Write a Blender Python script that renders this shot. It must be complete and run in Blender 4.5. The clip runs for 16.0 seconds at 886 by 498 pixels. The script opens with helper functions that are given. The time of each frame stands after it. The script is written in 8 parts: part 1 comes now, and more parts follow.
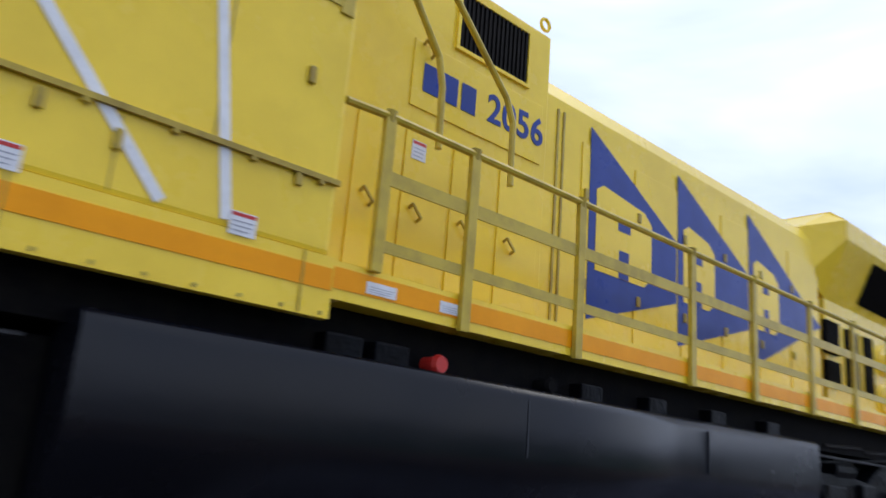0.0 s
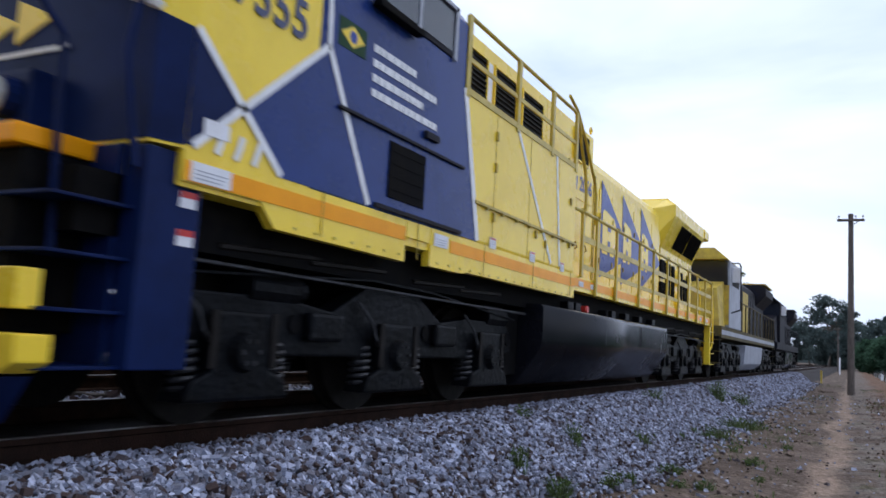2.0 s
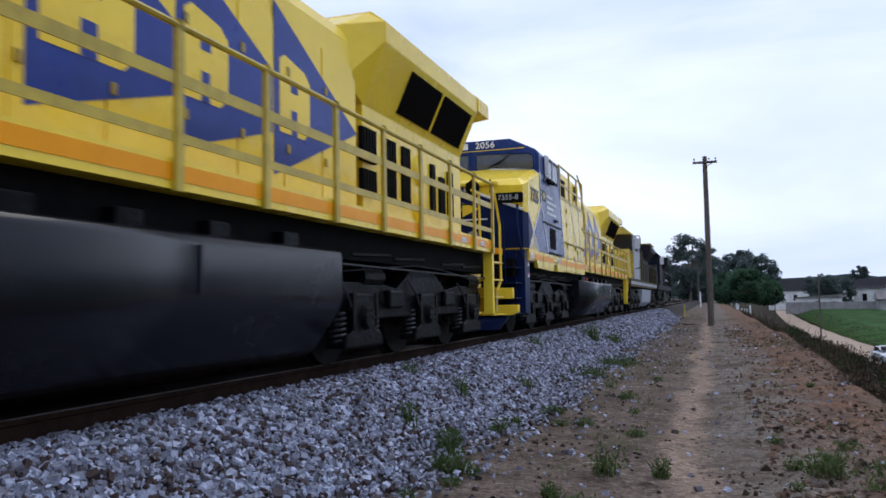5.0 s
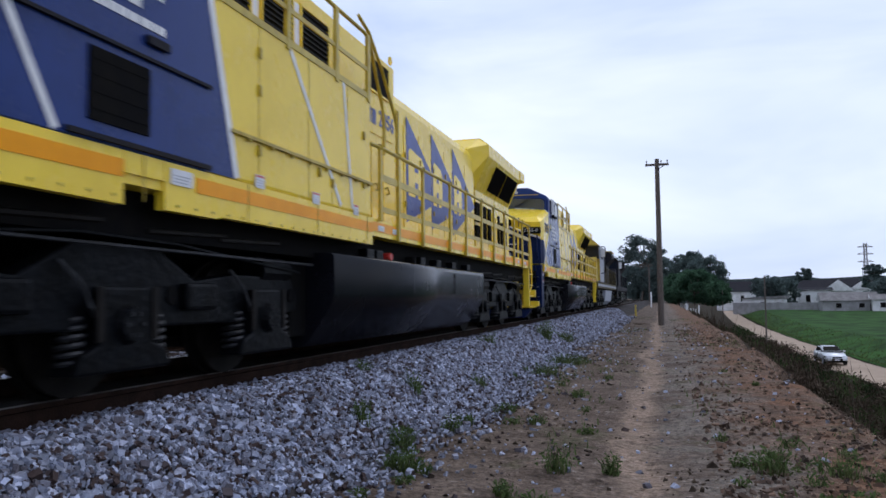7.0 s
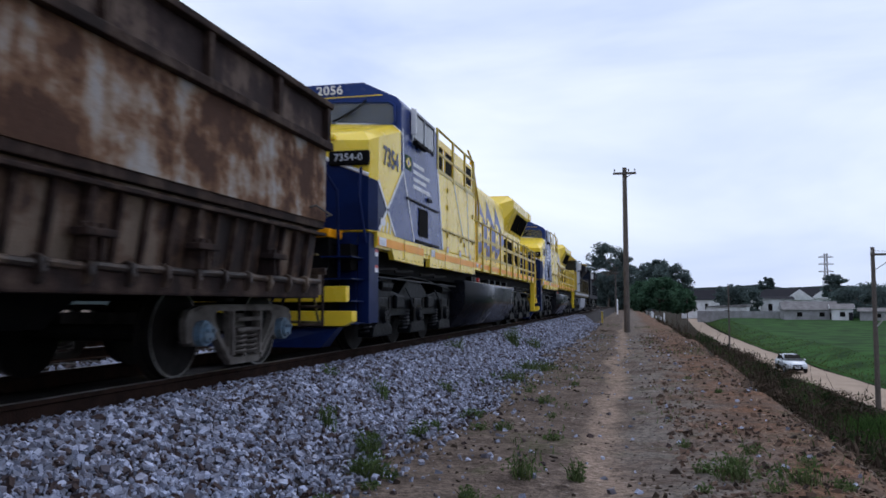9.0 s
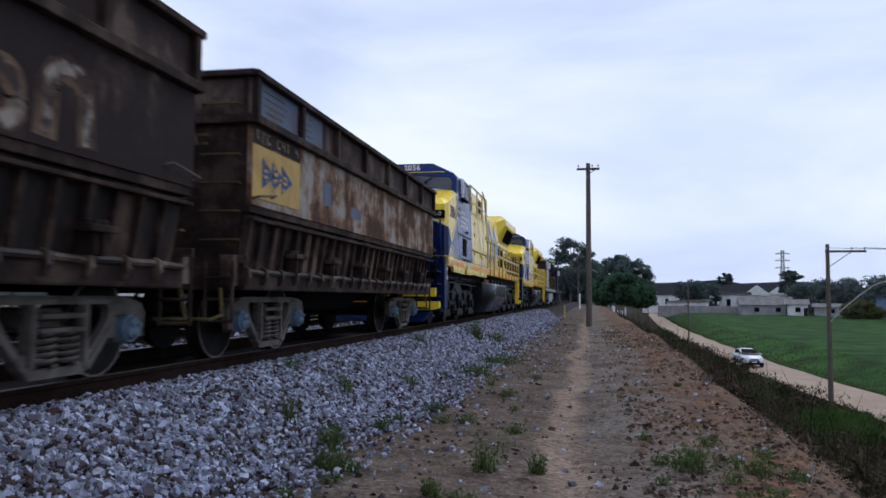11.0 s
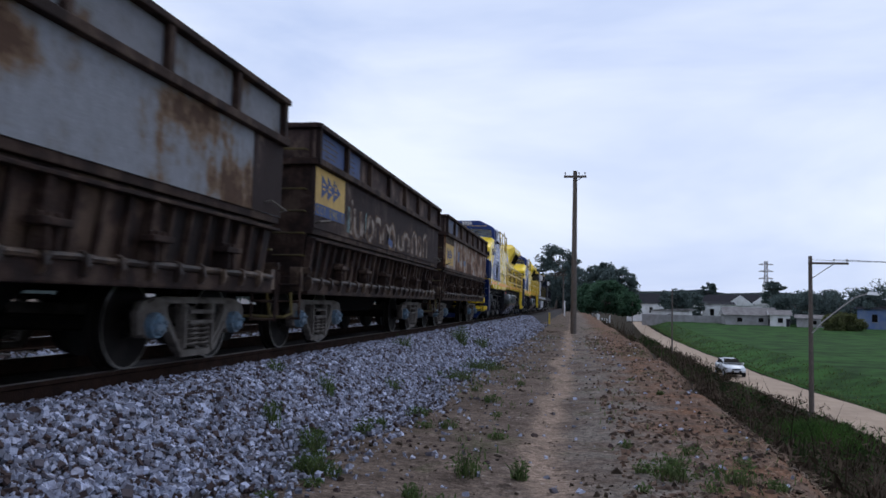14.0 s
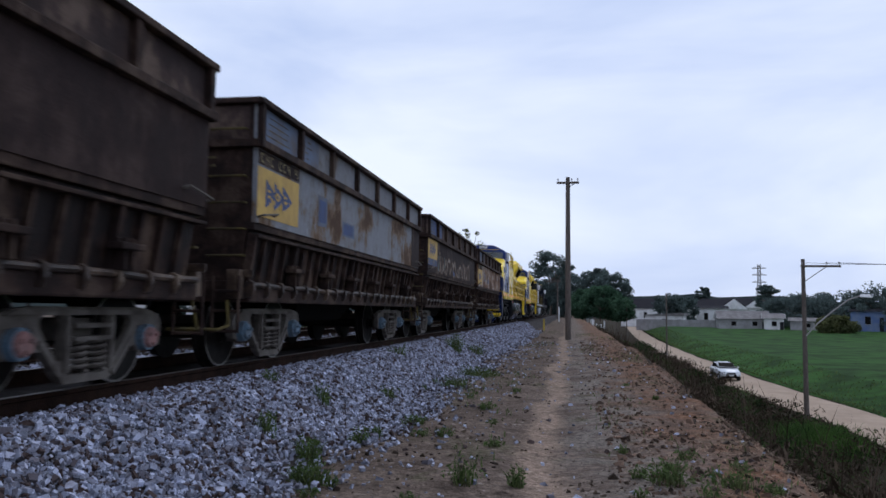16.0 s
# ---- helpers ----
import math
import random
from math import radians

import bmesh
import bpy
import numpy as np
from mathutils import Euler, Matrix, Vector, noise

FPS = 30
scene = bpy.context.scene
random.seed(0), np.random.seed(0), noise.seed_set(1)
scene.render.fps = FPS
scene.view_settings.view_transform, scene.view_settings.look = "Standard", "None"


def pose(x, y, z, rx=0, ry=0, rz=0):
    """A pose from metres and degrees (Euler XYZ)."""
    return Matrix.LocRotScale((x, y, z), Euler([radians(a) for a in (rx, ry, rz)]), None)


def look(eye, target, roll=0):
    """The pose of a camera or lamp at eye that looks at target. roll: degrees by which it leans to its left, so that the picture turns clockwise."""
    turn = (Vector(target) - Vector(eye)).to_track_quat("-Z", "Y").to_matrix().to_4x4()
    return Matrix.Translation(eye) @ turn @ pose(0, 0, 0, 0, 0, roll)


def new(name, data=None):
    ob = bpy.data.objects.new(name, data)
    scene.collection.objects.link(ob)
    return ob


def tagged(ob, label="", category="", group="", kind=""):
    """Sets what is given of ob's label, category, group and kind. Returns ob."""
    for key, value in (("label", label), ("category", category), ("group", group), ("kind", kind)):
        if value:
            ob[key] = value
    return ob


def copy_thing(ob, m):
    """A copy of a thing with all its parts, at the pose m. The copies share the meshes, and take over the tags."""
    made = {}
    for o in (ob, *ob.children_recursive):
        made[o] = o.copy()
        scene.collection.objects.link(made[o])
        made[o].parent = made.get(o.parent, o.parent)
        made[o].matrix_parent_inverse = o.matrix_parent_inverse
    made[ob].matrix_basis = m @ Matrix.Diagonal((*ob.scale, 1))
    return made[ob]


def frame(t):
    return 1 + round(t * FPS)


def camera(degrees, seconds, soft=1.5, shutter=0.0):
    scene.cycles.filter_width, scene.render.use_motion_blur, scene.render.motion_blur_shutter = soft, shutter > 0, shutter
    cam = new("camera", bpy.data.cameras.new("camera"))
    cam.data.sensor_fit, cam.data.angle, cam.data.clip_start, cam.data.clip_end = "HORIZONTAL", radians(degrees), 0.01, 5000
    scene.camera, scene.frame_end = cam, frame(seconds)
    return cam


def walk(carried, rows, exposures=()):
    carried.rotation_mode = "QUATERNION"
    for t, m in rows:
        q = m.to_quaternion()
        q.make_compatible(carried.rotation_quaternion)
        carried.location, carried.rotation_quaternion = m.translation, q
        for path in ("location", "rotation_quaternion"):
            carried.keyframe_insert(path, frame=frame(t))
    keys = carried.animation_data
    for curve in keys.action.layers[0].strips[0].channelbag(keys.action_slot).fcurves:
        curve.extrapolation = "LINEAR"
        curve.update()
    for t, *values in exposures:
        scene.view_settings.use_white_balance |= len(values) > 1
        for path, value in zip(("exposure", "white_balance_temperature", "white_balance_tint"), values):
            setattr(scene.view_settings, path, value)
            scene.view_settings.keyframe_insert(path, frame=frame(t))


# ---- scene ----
cam = camera(58.65, 16.0, soft=1.6, shutter=0.5)
PATH = [
    (0, pose(5.009, 0.0, 0.688, 105.204, -4.566, 46.525)),
    (0.5, pose(5.009, 0.0, 0.688, 101.502, -3.042, 35.738)),
    (1, pose(5.009, 0.0, 0.688, 99.198, -2.632, 31.031)),
    (1.5, pose(5.009, 0.0, 0.688, 97.692, -3.005, 28.759)),
    (2, pose(5.009, 0.0, 0.688, 96.587, -3.330, 27.300)),
    (2.5, pose(5.009, 0.0, 0.688, 95.838, -2.336, 25.737)),
    (3, pose(5.009, 0.0, 0.688, 95.398, -1.781, 23.968)),
    (3.5, pose(5.009, 0.0, 0.688, 95.255, -1.526, 22.201)),
    (4, pose(5.009, 0.0, 0.688, 94.442, -0.259, 21.316)),
    (6.5, pose(5.009, 0.0, 0.688, 93.516, 0.799, 15.794)),
    (7, pose(5.009, 0.0, 0.688, 93.635, 0.600, 15.542)),
    (7.5, pose(5.009, 0.0, 0.688, 93.642, 0.788, 14.980)),
    (8, pose(5.009, 0.0, 0.688, 93.831, 0.971, 14.302)),
    (8.5, pose(5.009, 0.0, 0.688, 93.939, 1.006, 13.767)),
    (9, pose(5.009, 0.0, 0.688, 94.008, 0.029, 13.224)),
    (11.5, pose(5.009, 0.0, 0.688, 93.306, -0.394, 10.223)),
    (12, pose(5.009, 0.0, 0.688, 93.001, -0.774, 10.027)),
    (12.5, pose(5.009, 0.0, 0.688, 92.856, -0.991, 9.903)),
    (13, pose(5.009, 0.0, 0.688, 93.152, -1.123, 9.612)),
    (13.5, pose(5.009, 0.0, 0.688, 93.625, -1.247, 9.432)),
    (14, pose(5.009, 0.0, 0.688, 93.908, -1.299, 9.529)),
    (14.5, pose(5.009, 0.0, 0.688, 94.107, -1.425, 9.859)),
    (15, pose(5.009, 0.0, 0.688, 94.309, -1.192, 9.585)),
    (15.5, pose(5.009, 0.0, 0.688, 94.452, -0.768, 9.261)),
    (16, pose(5.009, 0.0, 0.688, 94.463, -0.567, 9.129)),
]
EXPOSURES = [(0.0, 0.44), (1.5, 0.45), (3.5, 0.40), (5.0, 0.30), (7.0, 0.21), (9.0, 0.15), (16.0, 0.06)]
walk(cam, PATH, EXPOSURES)

# ---- sky and sun: a bright overcast day ----
world = bpy.data.worlds.new("overcast_sky")
scene.world = world
world.use_nodes = True
wn, wl = world.node_tree.nodes, world.node_tree.links
wn.clear()
w_out = wn.new("ShaderNodeOutputWorld")
w_bg = wn.new("ShaderNodeBackground")
w_sky = wn.new("ShaderNodeTexSky")
w_sky.sky_type = "NISHITA"
w_sky.sun_disc = False
w_sky.sun_elevation, w_sky.sun_rotation = radians(54), radians(26)
w_scale = wn.new("ShaderNodeMix")
w_scale.data_type = "RGBA"
w_scale.blend_type = "MULTIPLY"
w_scale.inputs["Factor"].default_value = 1.0
w_scale.inputs["B"].default_value = (0.05, 0.05, 0.05, 1)
w_coord = wn.new("ShaderNodeTexCoord")
w_map = wn.new("ShaderNodeMapping")
w_map.inputs["Scale"].default_value = (1.0, 1.0, 3.2)
w_noise = wn.new("ShaderNodeTexNoise")
w_noise.inputs["Scale"].default_value = 1.9
w_noise.inputs["Detail"].default_value = 5.0
w_noise.inputs["Roughness"].default_value = 0.5
w_noise.inputs["Distortion"].default_value = 0.35
w_ramp = wn.new("ShaderNodeValToRGB")
w_ramp.color_ramp.elements[0].position = 0.32
w_ramp.color_ramp.elements[0].color = (0.51, 0.63, 0.94, 1)
w_ramp.color_ramp.elements[1].position = 0.66
w_ramp.color_ramp.elements[1].color = (0.89, 0.97, 1.15, 1)
w_mix = wn.new("ShaderNodeMix")
w_mix.data_type = "RGBA"
w_mix.inputs["Factor"].default_value = 0.9
wl.new(w_coord.outputs["Generated"], w_map.inputs["Vector"])
wl.new(w_map.outputs["Vector"], w_noise.inputs["Vector"])
wl.new(w_noise.outputs["Fac"], w_ramp.inputs["Fac"])
wl.new(w_sky.outputs["Color"], w_scale.inputs["A"])
wl.new(w_scale.outputs["Result"], w_mix.inputs["A"])
wl.new(w_ramp.outputs["Color"], w_mix.inputs["B"])
wl.new(w_mix.outputs["Result"], w_bg.inputs["Color"])
w_bg.inputs["Strength"].default_value = 1.0
wl.new(w_bg.outputs["Background"], w_out.inputs["Surface"])

sun_data = bpy.data.lights.new("sun", "SUN")
sun_data.energy, sun_data.angle, sun_data.color = 0.5, radians(30), (1.0, 0.96, 0.9)
sun = new("sun", sun_data)
sun.matrix_world = look((30, 70, 90), (0, 10, 0))


# ---- materials ----
def material(name, base, second=None, rough=0.6, metal=0.0, scale=3.0, amount=0.5, bump=0.15, bump_scale=60.0, stretch=(1, 1, 1), per_object=0.0, space="Object", low=0.4, high=0.62, spec=0.4, per_island=0.0, grain=1.0):
    """Paint, rust, stone and earth: two tones in large patches, fine grain, fine relief."""
    m = bpy.data.materials.new(name)
    m.use_nodes = True
    n, l = m.node_tree.nodes, m.node_tree.links
    p = n["Principled BSDF"]
    second = second or tuple(c * 0.72 for c in base)
    coord = n.new("ShaderNodeTexCoord")
    mapping = n.new("ShaderNodeMapping")
    mapping.inputs["Scale"].default_value = stretch
    l.new(coord.outputs[space], mapping.inputs["Vector"])
    big = n.new("ShaderNodeTexNoise")
    big.inputs["Scale"].default_value = scale
    big.inputs["Detail"].default_value = 6
    big.inputs["Roughness"].default_value = 0.62
    l.new(mapping.outputs["Vector"], big.inputs["Vector"])
    ramp = n.new("ShaderNodeValToRGB")
    ramp.color_ramp.elements[0].position, ramp.color_ramp.elements[1].position = low, high
    ramp.color_ramp.elements[0].color = (0, 0, 0, 1)
    ramp.color_ramp.elements[1].color = (amount, amount, amount, 1)
    l.new(big.outputs["Fac"], ramp.inputs["Fac"])
    mix = n.new("ShaderNodeMix")
    mix.data_type = "RGBA"
    mix.inputs["A"].default_value = (*base, 1)
    mix.inputs["B"].default_value = (*second, 1)
    l.new(ramp.outputs["Color"], mix.inputs["Factor"])
    fine = n.new("ShaderNodeTexNoise")
    fine.inputs["Scale"].default_value = bump_scale
    fine.inputs["Detail"].default_value = 4
    l.new(mapping.outputs["Vector"], fine.inputs["Vector"])
    tone = n.new("ShaderNodeMapRange")
    tone.inputs["To Min"].default_value, tone.inputs["To Max"].default_value = 1 - 0.14 * grain, 1 + 0.12 * grain
    l.new(fine.outputs["Fac"], tone.inputs["Value"])
    shade = n.new("ShaderNodeMix")
    shade.data_type, shade.blend_type = "RGBA", "MULTIPLY"
    shade.inputs["Factor"].default_value = 1.0
    l.new(mix.outputs["Result"], shade.inputs["A"])
    l.new(tone.outputs["Result"], shade.inputs["B"])
    colour = shade.outputs["Result"]
    for strength, source, socket in ((per_object, "ShaderNodeObjectInfo", "Random"), (per_island, "ShaderNodeNewGeometry", "Random Per Island")):
        if strength:
            info = n.new(source)
            span = n.new("ShaderNodeMapRange")
            span.inputs["To Min"].default_value, span.inputs["To Max"].default_value = 1 - strength, 1 + strength
            l.new(info.outputs[socket], span.inputs["Value"])
            vary = n.new("ShaderNodeMix")
            vary.data_type, vary.blend_type = "RGBA", "MULTIPLY"
            vary.inputs["Factor"].default_value = 1.0
            l.new(colour, vary.inputs["A"])
            l.new(span.outputs["Result"], vary.inputs["B"])
            colour = vary.outputs["Result"]
    l.new(colour, p.inputs["Base Color"])
    rr = n.new("ShaderNodeMapRange")
    rr.inputs["To Min"].default_value, rr.inputs["To Max"].default_value = max(0.05, rough - 0.12), min(1, rough + 0.14)
    l.new(big.outputs["Fac"], rr.inputs["Value"])
    l.new(rr.outputs["Result"], p.inputs["Roughness"])
    p.inputs["Metallic"].default_value = metal
    p.inputs["Specular IOR Level"].default_value = spec
    if bump:
        b = n.new("ShaderNodeBump")
        b.inputs["Strength"].default_value = bump
        b.inputs["Distance"].default_value = 0.02
        l.new(fine.outputs["Fac"], b.inputs["Height"])
        l.new(b.outputs["Normal"], p.inputs["Normal"])
    return m


def glass_material(name, tint):
    m = bpy.data.materials.new(name)
    m.use_nodes = True
    p = m.node_tree.nodes["Principled BSDF"]
    p.inputs["Base Color"].default_value = (*tint, 1)
    p.inputs["Roughness"].default_value = 0.06
    p.inputs["Transmission Weight"].default_value = 0.75
    p.inputs["IOR"].default_value = 1.45
    return m


YELLOW = material("yellow_paint", (0.90, 0.64, 0.045), (0.78, 0.54, 0.035), rough=0.26, scale=1.3, amount=0.7, bump=0.012, bump_scale=5, spec=0.35, grain=0.25)
YELLOW_DIRTY = material("grimy_yellow_paint", (0.46, 0.33, 0.035), (0.24, 0.16, 0.03), rough=0.45, scale=4, amount=0.7, bump=0.08)
BLUE = material("navy_blue_paint", (0.012, 0.036, 0.175), (0.009, 0.026, 0.125), rough=0.26, scale=1.6, amount=0.8, bump=0.012, bump_scale=5, spec=0.2, grain=0.25)
# Same navy as BLUE, darkened for the shade on the nose end.
BLUE_FRONT = material("navy_blue_paint_shaded", (0.006, 0.015, 0.070), (0.004, 0.009, 0.040), rough=0.35, scale=2, amount=0.8, bump=0.012, bump_scale=5, spec=0.07, grain=0.25)
LOGO_BLUE = material("logo_blue_paint", (0.026, 0.055, 0.28), (0.020, 0.040, 0.20), rough=0.3, scale=3, amount=0.6, bump=0.02, spec=0.2, grain=0.25)
ORANGE = material("orange_reflective_band", (0.92, 0.36, 0.004), (0.80, 0.30, 0.004), rough=0.35, scale=2.5, amount=0.6, bump=0.02, spec=0.15, grain=0.25)
WHITE = material("white_paint", (0.78, 0.78, 0.80), (0.62, 0.62, 0.64), rough=0.5, scale=5, amount=0.6, bump=0.04)
STICKER = material("pale_notice_sticker", (0.74, 0.74, 0.78), (0.6, 0.6, 0.62), rough=0.45, scale=9, amount=0.5, bump=0)
RED = material("red_enamel", (0.55, 0.03, 0.02), (0.4, 0.02, 0.02), rough=0.35, scale=6, amount=0.6, bump=0.02)
# BLACK's near-zero colour also carries the shade under the locomotive deck.
BLACK = material("matte_black", (0.004, 0.004, 0.005), (0.010, 0.009, 0.008), rough=0.8, scale=6, amount=0.7, bump=0.25, bump_scale=40, spec=0.05)
LOUVRE = material("dark_louvre", (0.008, 0.007, 0.007), (0.005, 0.004, 0.004), rough=0.6, scale=7, amount=0.7, bump=0.05, spec=0.06)
TANK = material("black_tank_enamel", (0.004, 0.005, 0.009), (0.006, 0.006, 0.009), rough=0.24, scale=1.2, amount=0.7, bump=0.05, bump_scale=5, spec=0.3)
# Grimy steel with the shade below the deck put into its colour.
TRUCK = material("shaded_grimy_cast_steel", (0.0034, 0.0042, 0.0062), (0.0015, 0.0015, 0.002), rough=0.42, metal=0.0, scale=5, amount=0.9, bump=0.5, bump_scale=18, spec=0.07)
STEEL = material("worn_wheel_steel", (0.013, 0.011, 0.010), (0.007, 0.006, 0.006), rough=0.6, metal=0.0, scale=6, amount=0.8, bump=0.1, spec=0.1)
TREAD = material("polished_tyre_steel", (0.20, 0.19, 0.185), (0.12, 0.11, 0.10), rough=0.35, metal=0.8, scale=6, amount=0.7, bump=0.02)
SPRING = material("worn_spring_steel", (0.032, 0.033, 0.038), (0.012, 0.012, 0.013), rough=0.5, metal=0.3, scale=8, amount=0.8, bump=0.05, spec=0.3)
RAIL = material("rusty_rail", (0.028, 0.015, 0.011), (0.016, 0.010, 0.008), rough=0.85, scale=5, amount=0.9, bump=0.3, spec=0.06)
RAIL_TOP = material("bright_rail_head", (0.20, 0.18, 0.17), (0.11, 0.085, 0.075), rough=0.4, metal=0.7, scale=6, amount=0.6, bump=0.03)
SLEEPER = material("dark_timber_sleeper", (0.035, 0.026, 0.021), (0.018, 0.014, 0.012), rough=0.85, scale=5, amount=0.9, bump=0.5, stretch=(1, 6, 6), per_object=0.2)
GREY = material("light_grey_paint", (0.34, 0.36, 0.42), (0.24, 0.25, 0.29), rough=0.5, scale=2, amount=0.7, bump=0.05)
DARKBLUE = material("dark_faded_blue_paint", (0.010, 0.011, 0.020), (0.018, 0.015, 0.015), rough=0.6, scale=2, amount=0.8, bump=0.06, spec=0.1)
OLDYELLOW = material("faded_yellow_paint", (0.58, 0.42, 0.05), (0.35, 0.24, 0.05), rough=0.55, scale=3, amount=0.8, bump=0.06)
GLASS = glass_material("cab_glass", (0.25, 0.28, 0.32))
LENS = material("lamp_lens", (0.36, 0.37, 0.38), (0.16, 0.16, 0.17), rough=0.08, scale=14, amount=0.8, bump=0)
BOARD_DIGITS = material("dim_white_digits", (0.42, 0.43, 0.46), (0.30, 0.31, 0.34), rough=0.6, scale=9, amount=0.6, bump=0)
DARKTEXT = material("dark_blue_lettering", (0.05, 0.06, 0.14), rough=0.5, scale=8, amount=0.5, bump=0)
BALLAST = material("crushed_stone", (0.335, 0.362, 0.465), (0.125, 0.112, 0.125), rough=0.85, scale=9, amount=0.8, bump=0.3, bump_scale=90, per_island=0.55, low=0.45, high=0.7, spec=0.15)
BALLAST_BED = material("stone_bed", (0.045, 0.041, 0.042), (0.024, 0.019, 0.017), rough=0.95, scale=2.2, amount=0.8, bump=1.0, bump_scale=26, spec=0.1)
TIMBER = material("weathered_pole_timber", (0.13, 0.105, 0.09), (0.06, 0.05, 0.045), rough=0.9, scale=6, amount=0.9, bump=0.4, stretch=(6, 6, 0.6))
CONCRETE = material("grey_concrete", (0.34, 0.33, 0.33), (0.22, 0.21, 0.20), rough=0.9, scale=3, amount=0.7, bump=0.2)
ROAD = material("sandy_dirt_road", (0.37, 0.275, 0.20), (0.27, 0.195, 0.14), rough=0.95, scale=0.5, amount=0.8, bump=0.4, bump_scale=6)
GRASS_FIELD = material("green_meadow", (0.034, 0.092, 0.020), (0.017, 0.038, 0.012), rough=0.95, scale=0.30, amount=1.0, bump=0.9, bump_scale=1.6, spec=0.05, low=0.42, high=0.6)
GRASS = material("green_grass_blades", (0.075, 0.125, 0.040), (0.095, 0.105, 0.045), rough=0.8, scale=2, amount=0.8, bump=0, per_island=0.45, spec=0.15)
DRY_GRASS = material("dry_brush", (0.085, 0.060, 0.045), (0.036, 0.028, 0.018), rough=0.9, scale=0.5, amount=1.0, bump=0, per_island=0.6, spec=0.04)
SHRUB = material("dark_green_shrub", (0.032, 0.052, 0.018), (0.018, 0.027, 0.012), rough=0.85, scale=0.5, amount=0.9, bump=0, per_island=0.5, spec=0.05)
SLOPE_GRASS = material("tall_green_grass", (0.060, 0.120, 0.028), (0.036, 0.070, 0.020), rough=0.85, scale=0.5, amount=0.9, bump=0, per_island=0.5, spec=0.05)
# Leaf colour lightened towards blue to hold the haze over far trees.
LEAF = material("hazy_tree_leaves", (0.105, 0.140, 0.135), (0.070, 0.098, 0.094), rough=0.8, scale=0.4, amount=0.9, bump=0, per_island=0.35, spec=0.2)
LEAF_GREEN = material("fresh_tree_leaves", (0.060, 0.120, 0.070), (0.038, 0.080, 0.048), rough=0.8, scale=0.4, amount=0.9, bump=0, per_island=0.35, spec=0.2)
LEAF_DRY = material("olive_tree_leaves", (0.11, 0.12, 0.045), (0.06, 0.07, 0.03), rough=0.8, scale=0.4, amount=0.9, bump=0, per_island=0.4)
BARK = material("pale_bark", (0.16, 0.13, 0.11), (0.08, 0.065, 0.055), rough=0.9, scale=3, amount=0.9, bump=0.4, stretch=(4, 4, 0.6))
CAR_PAINT = material("silver_white_car_paint", (0.66, 0.68, 0.72), (0.6, 0.62, 0.66), rough=0.22, metal=0.2, scale=3, amount=0.3, bump=0)
TYRE = material("black_rubber", (0.02, 0.02, 0.02), (0.04, 0.035, 0.03), rough=0.85, scale=8, amount=0.7, bump=0.1)
WALL_WHITE = material("whitewashed_render", (0.70, 0.69, 0.70), (0.48, 0.46, 0.45), rough=0.9, scale=0.5, amount=0.7, bump=0.1, bump_scale=8)
WALL_GREY = material("bare_grey_blockwork", (0.33, 0.32, 0.33), (0.22, 0.21, 0.21), rough=0.95, scale=0.7, amount=0.8, bump=0.2, bump_scale=8)
WALL_BLUE = material("faded_blue_wall", (0.085, 0.135, 0.28), (0.16, 0.20, 0.28), rough=0.9, scale=0.6, amount=0.9, bump=0.1, bump_scale=8)
ROOF_DARK = material("dark_roof_sheet", (0.016, 0.016, 0.022), (0.028, 0.026, 0.03), rough=0.9, scale=0.6, amount=0.7, bump=0.1, bump_scale=6, spec=0.08)
ROOF_FIBRE = material("grey_fibre_cement_roof", (0.20, 0.19, 0.19), (0.11, 0.10, 0.10), rough=0.95, scale=0.8, amount=0.8, bump=0.2, bump_scale=6)
HILL = material("far_woods", (0.05, 0.065, 0.06), (0.035, 0.05, 0.05), rough=1.0, scale=0.05, amount=0.9, bump=0.3, bump_scale=0.6)


def brown_stones(m):
    """A share of the stones is rust-stained brown or dark."""
    n, l = m.node_tree.nodes, m.node_tree.links
    p = n["Principled BSDF"]
    geo = n.new("ShaderNodeNewGeometry")
    part_of = n.new("ShaderNodeMath")
    part_of.operation = "MULTIPLY"
    part_of.inputs[1].default_value = 17.3
    l.new(geo.outputs["Random Per Island"], part_of.inputs[0])
    frac = n.new("ShaderNodeMath")
    frac.operation = "FRACT"
    l.new(part_of.outputs["Value"], frac.inputs[0])
    pick = n.new("ShaderNodeMapRange")
    pick.inputs["From Min"].default_value, pick.inputs["From Max"].default_value = 0.50, 0.85
    l.new(frac.outputs["Value"], pick.inputs["Value"])
    mix = n.new("ShaderNodeMix")
    mix.data_type = "RGBA"
    mix.inputs["B"].default_value = (0.055, 0.038, 0.036, 1)
    l.new(pick.outputs["Result"], mix.inputs["Factor"])
    l.new(p.inputs["Base Color"].links[0].from_socket, mix.inputs["A"])
    l.new(mix.outputs["Result"], p.inputs["Base Color"])


brown_stones(BALLAST)


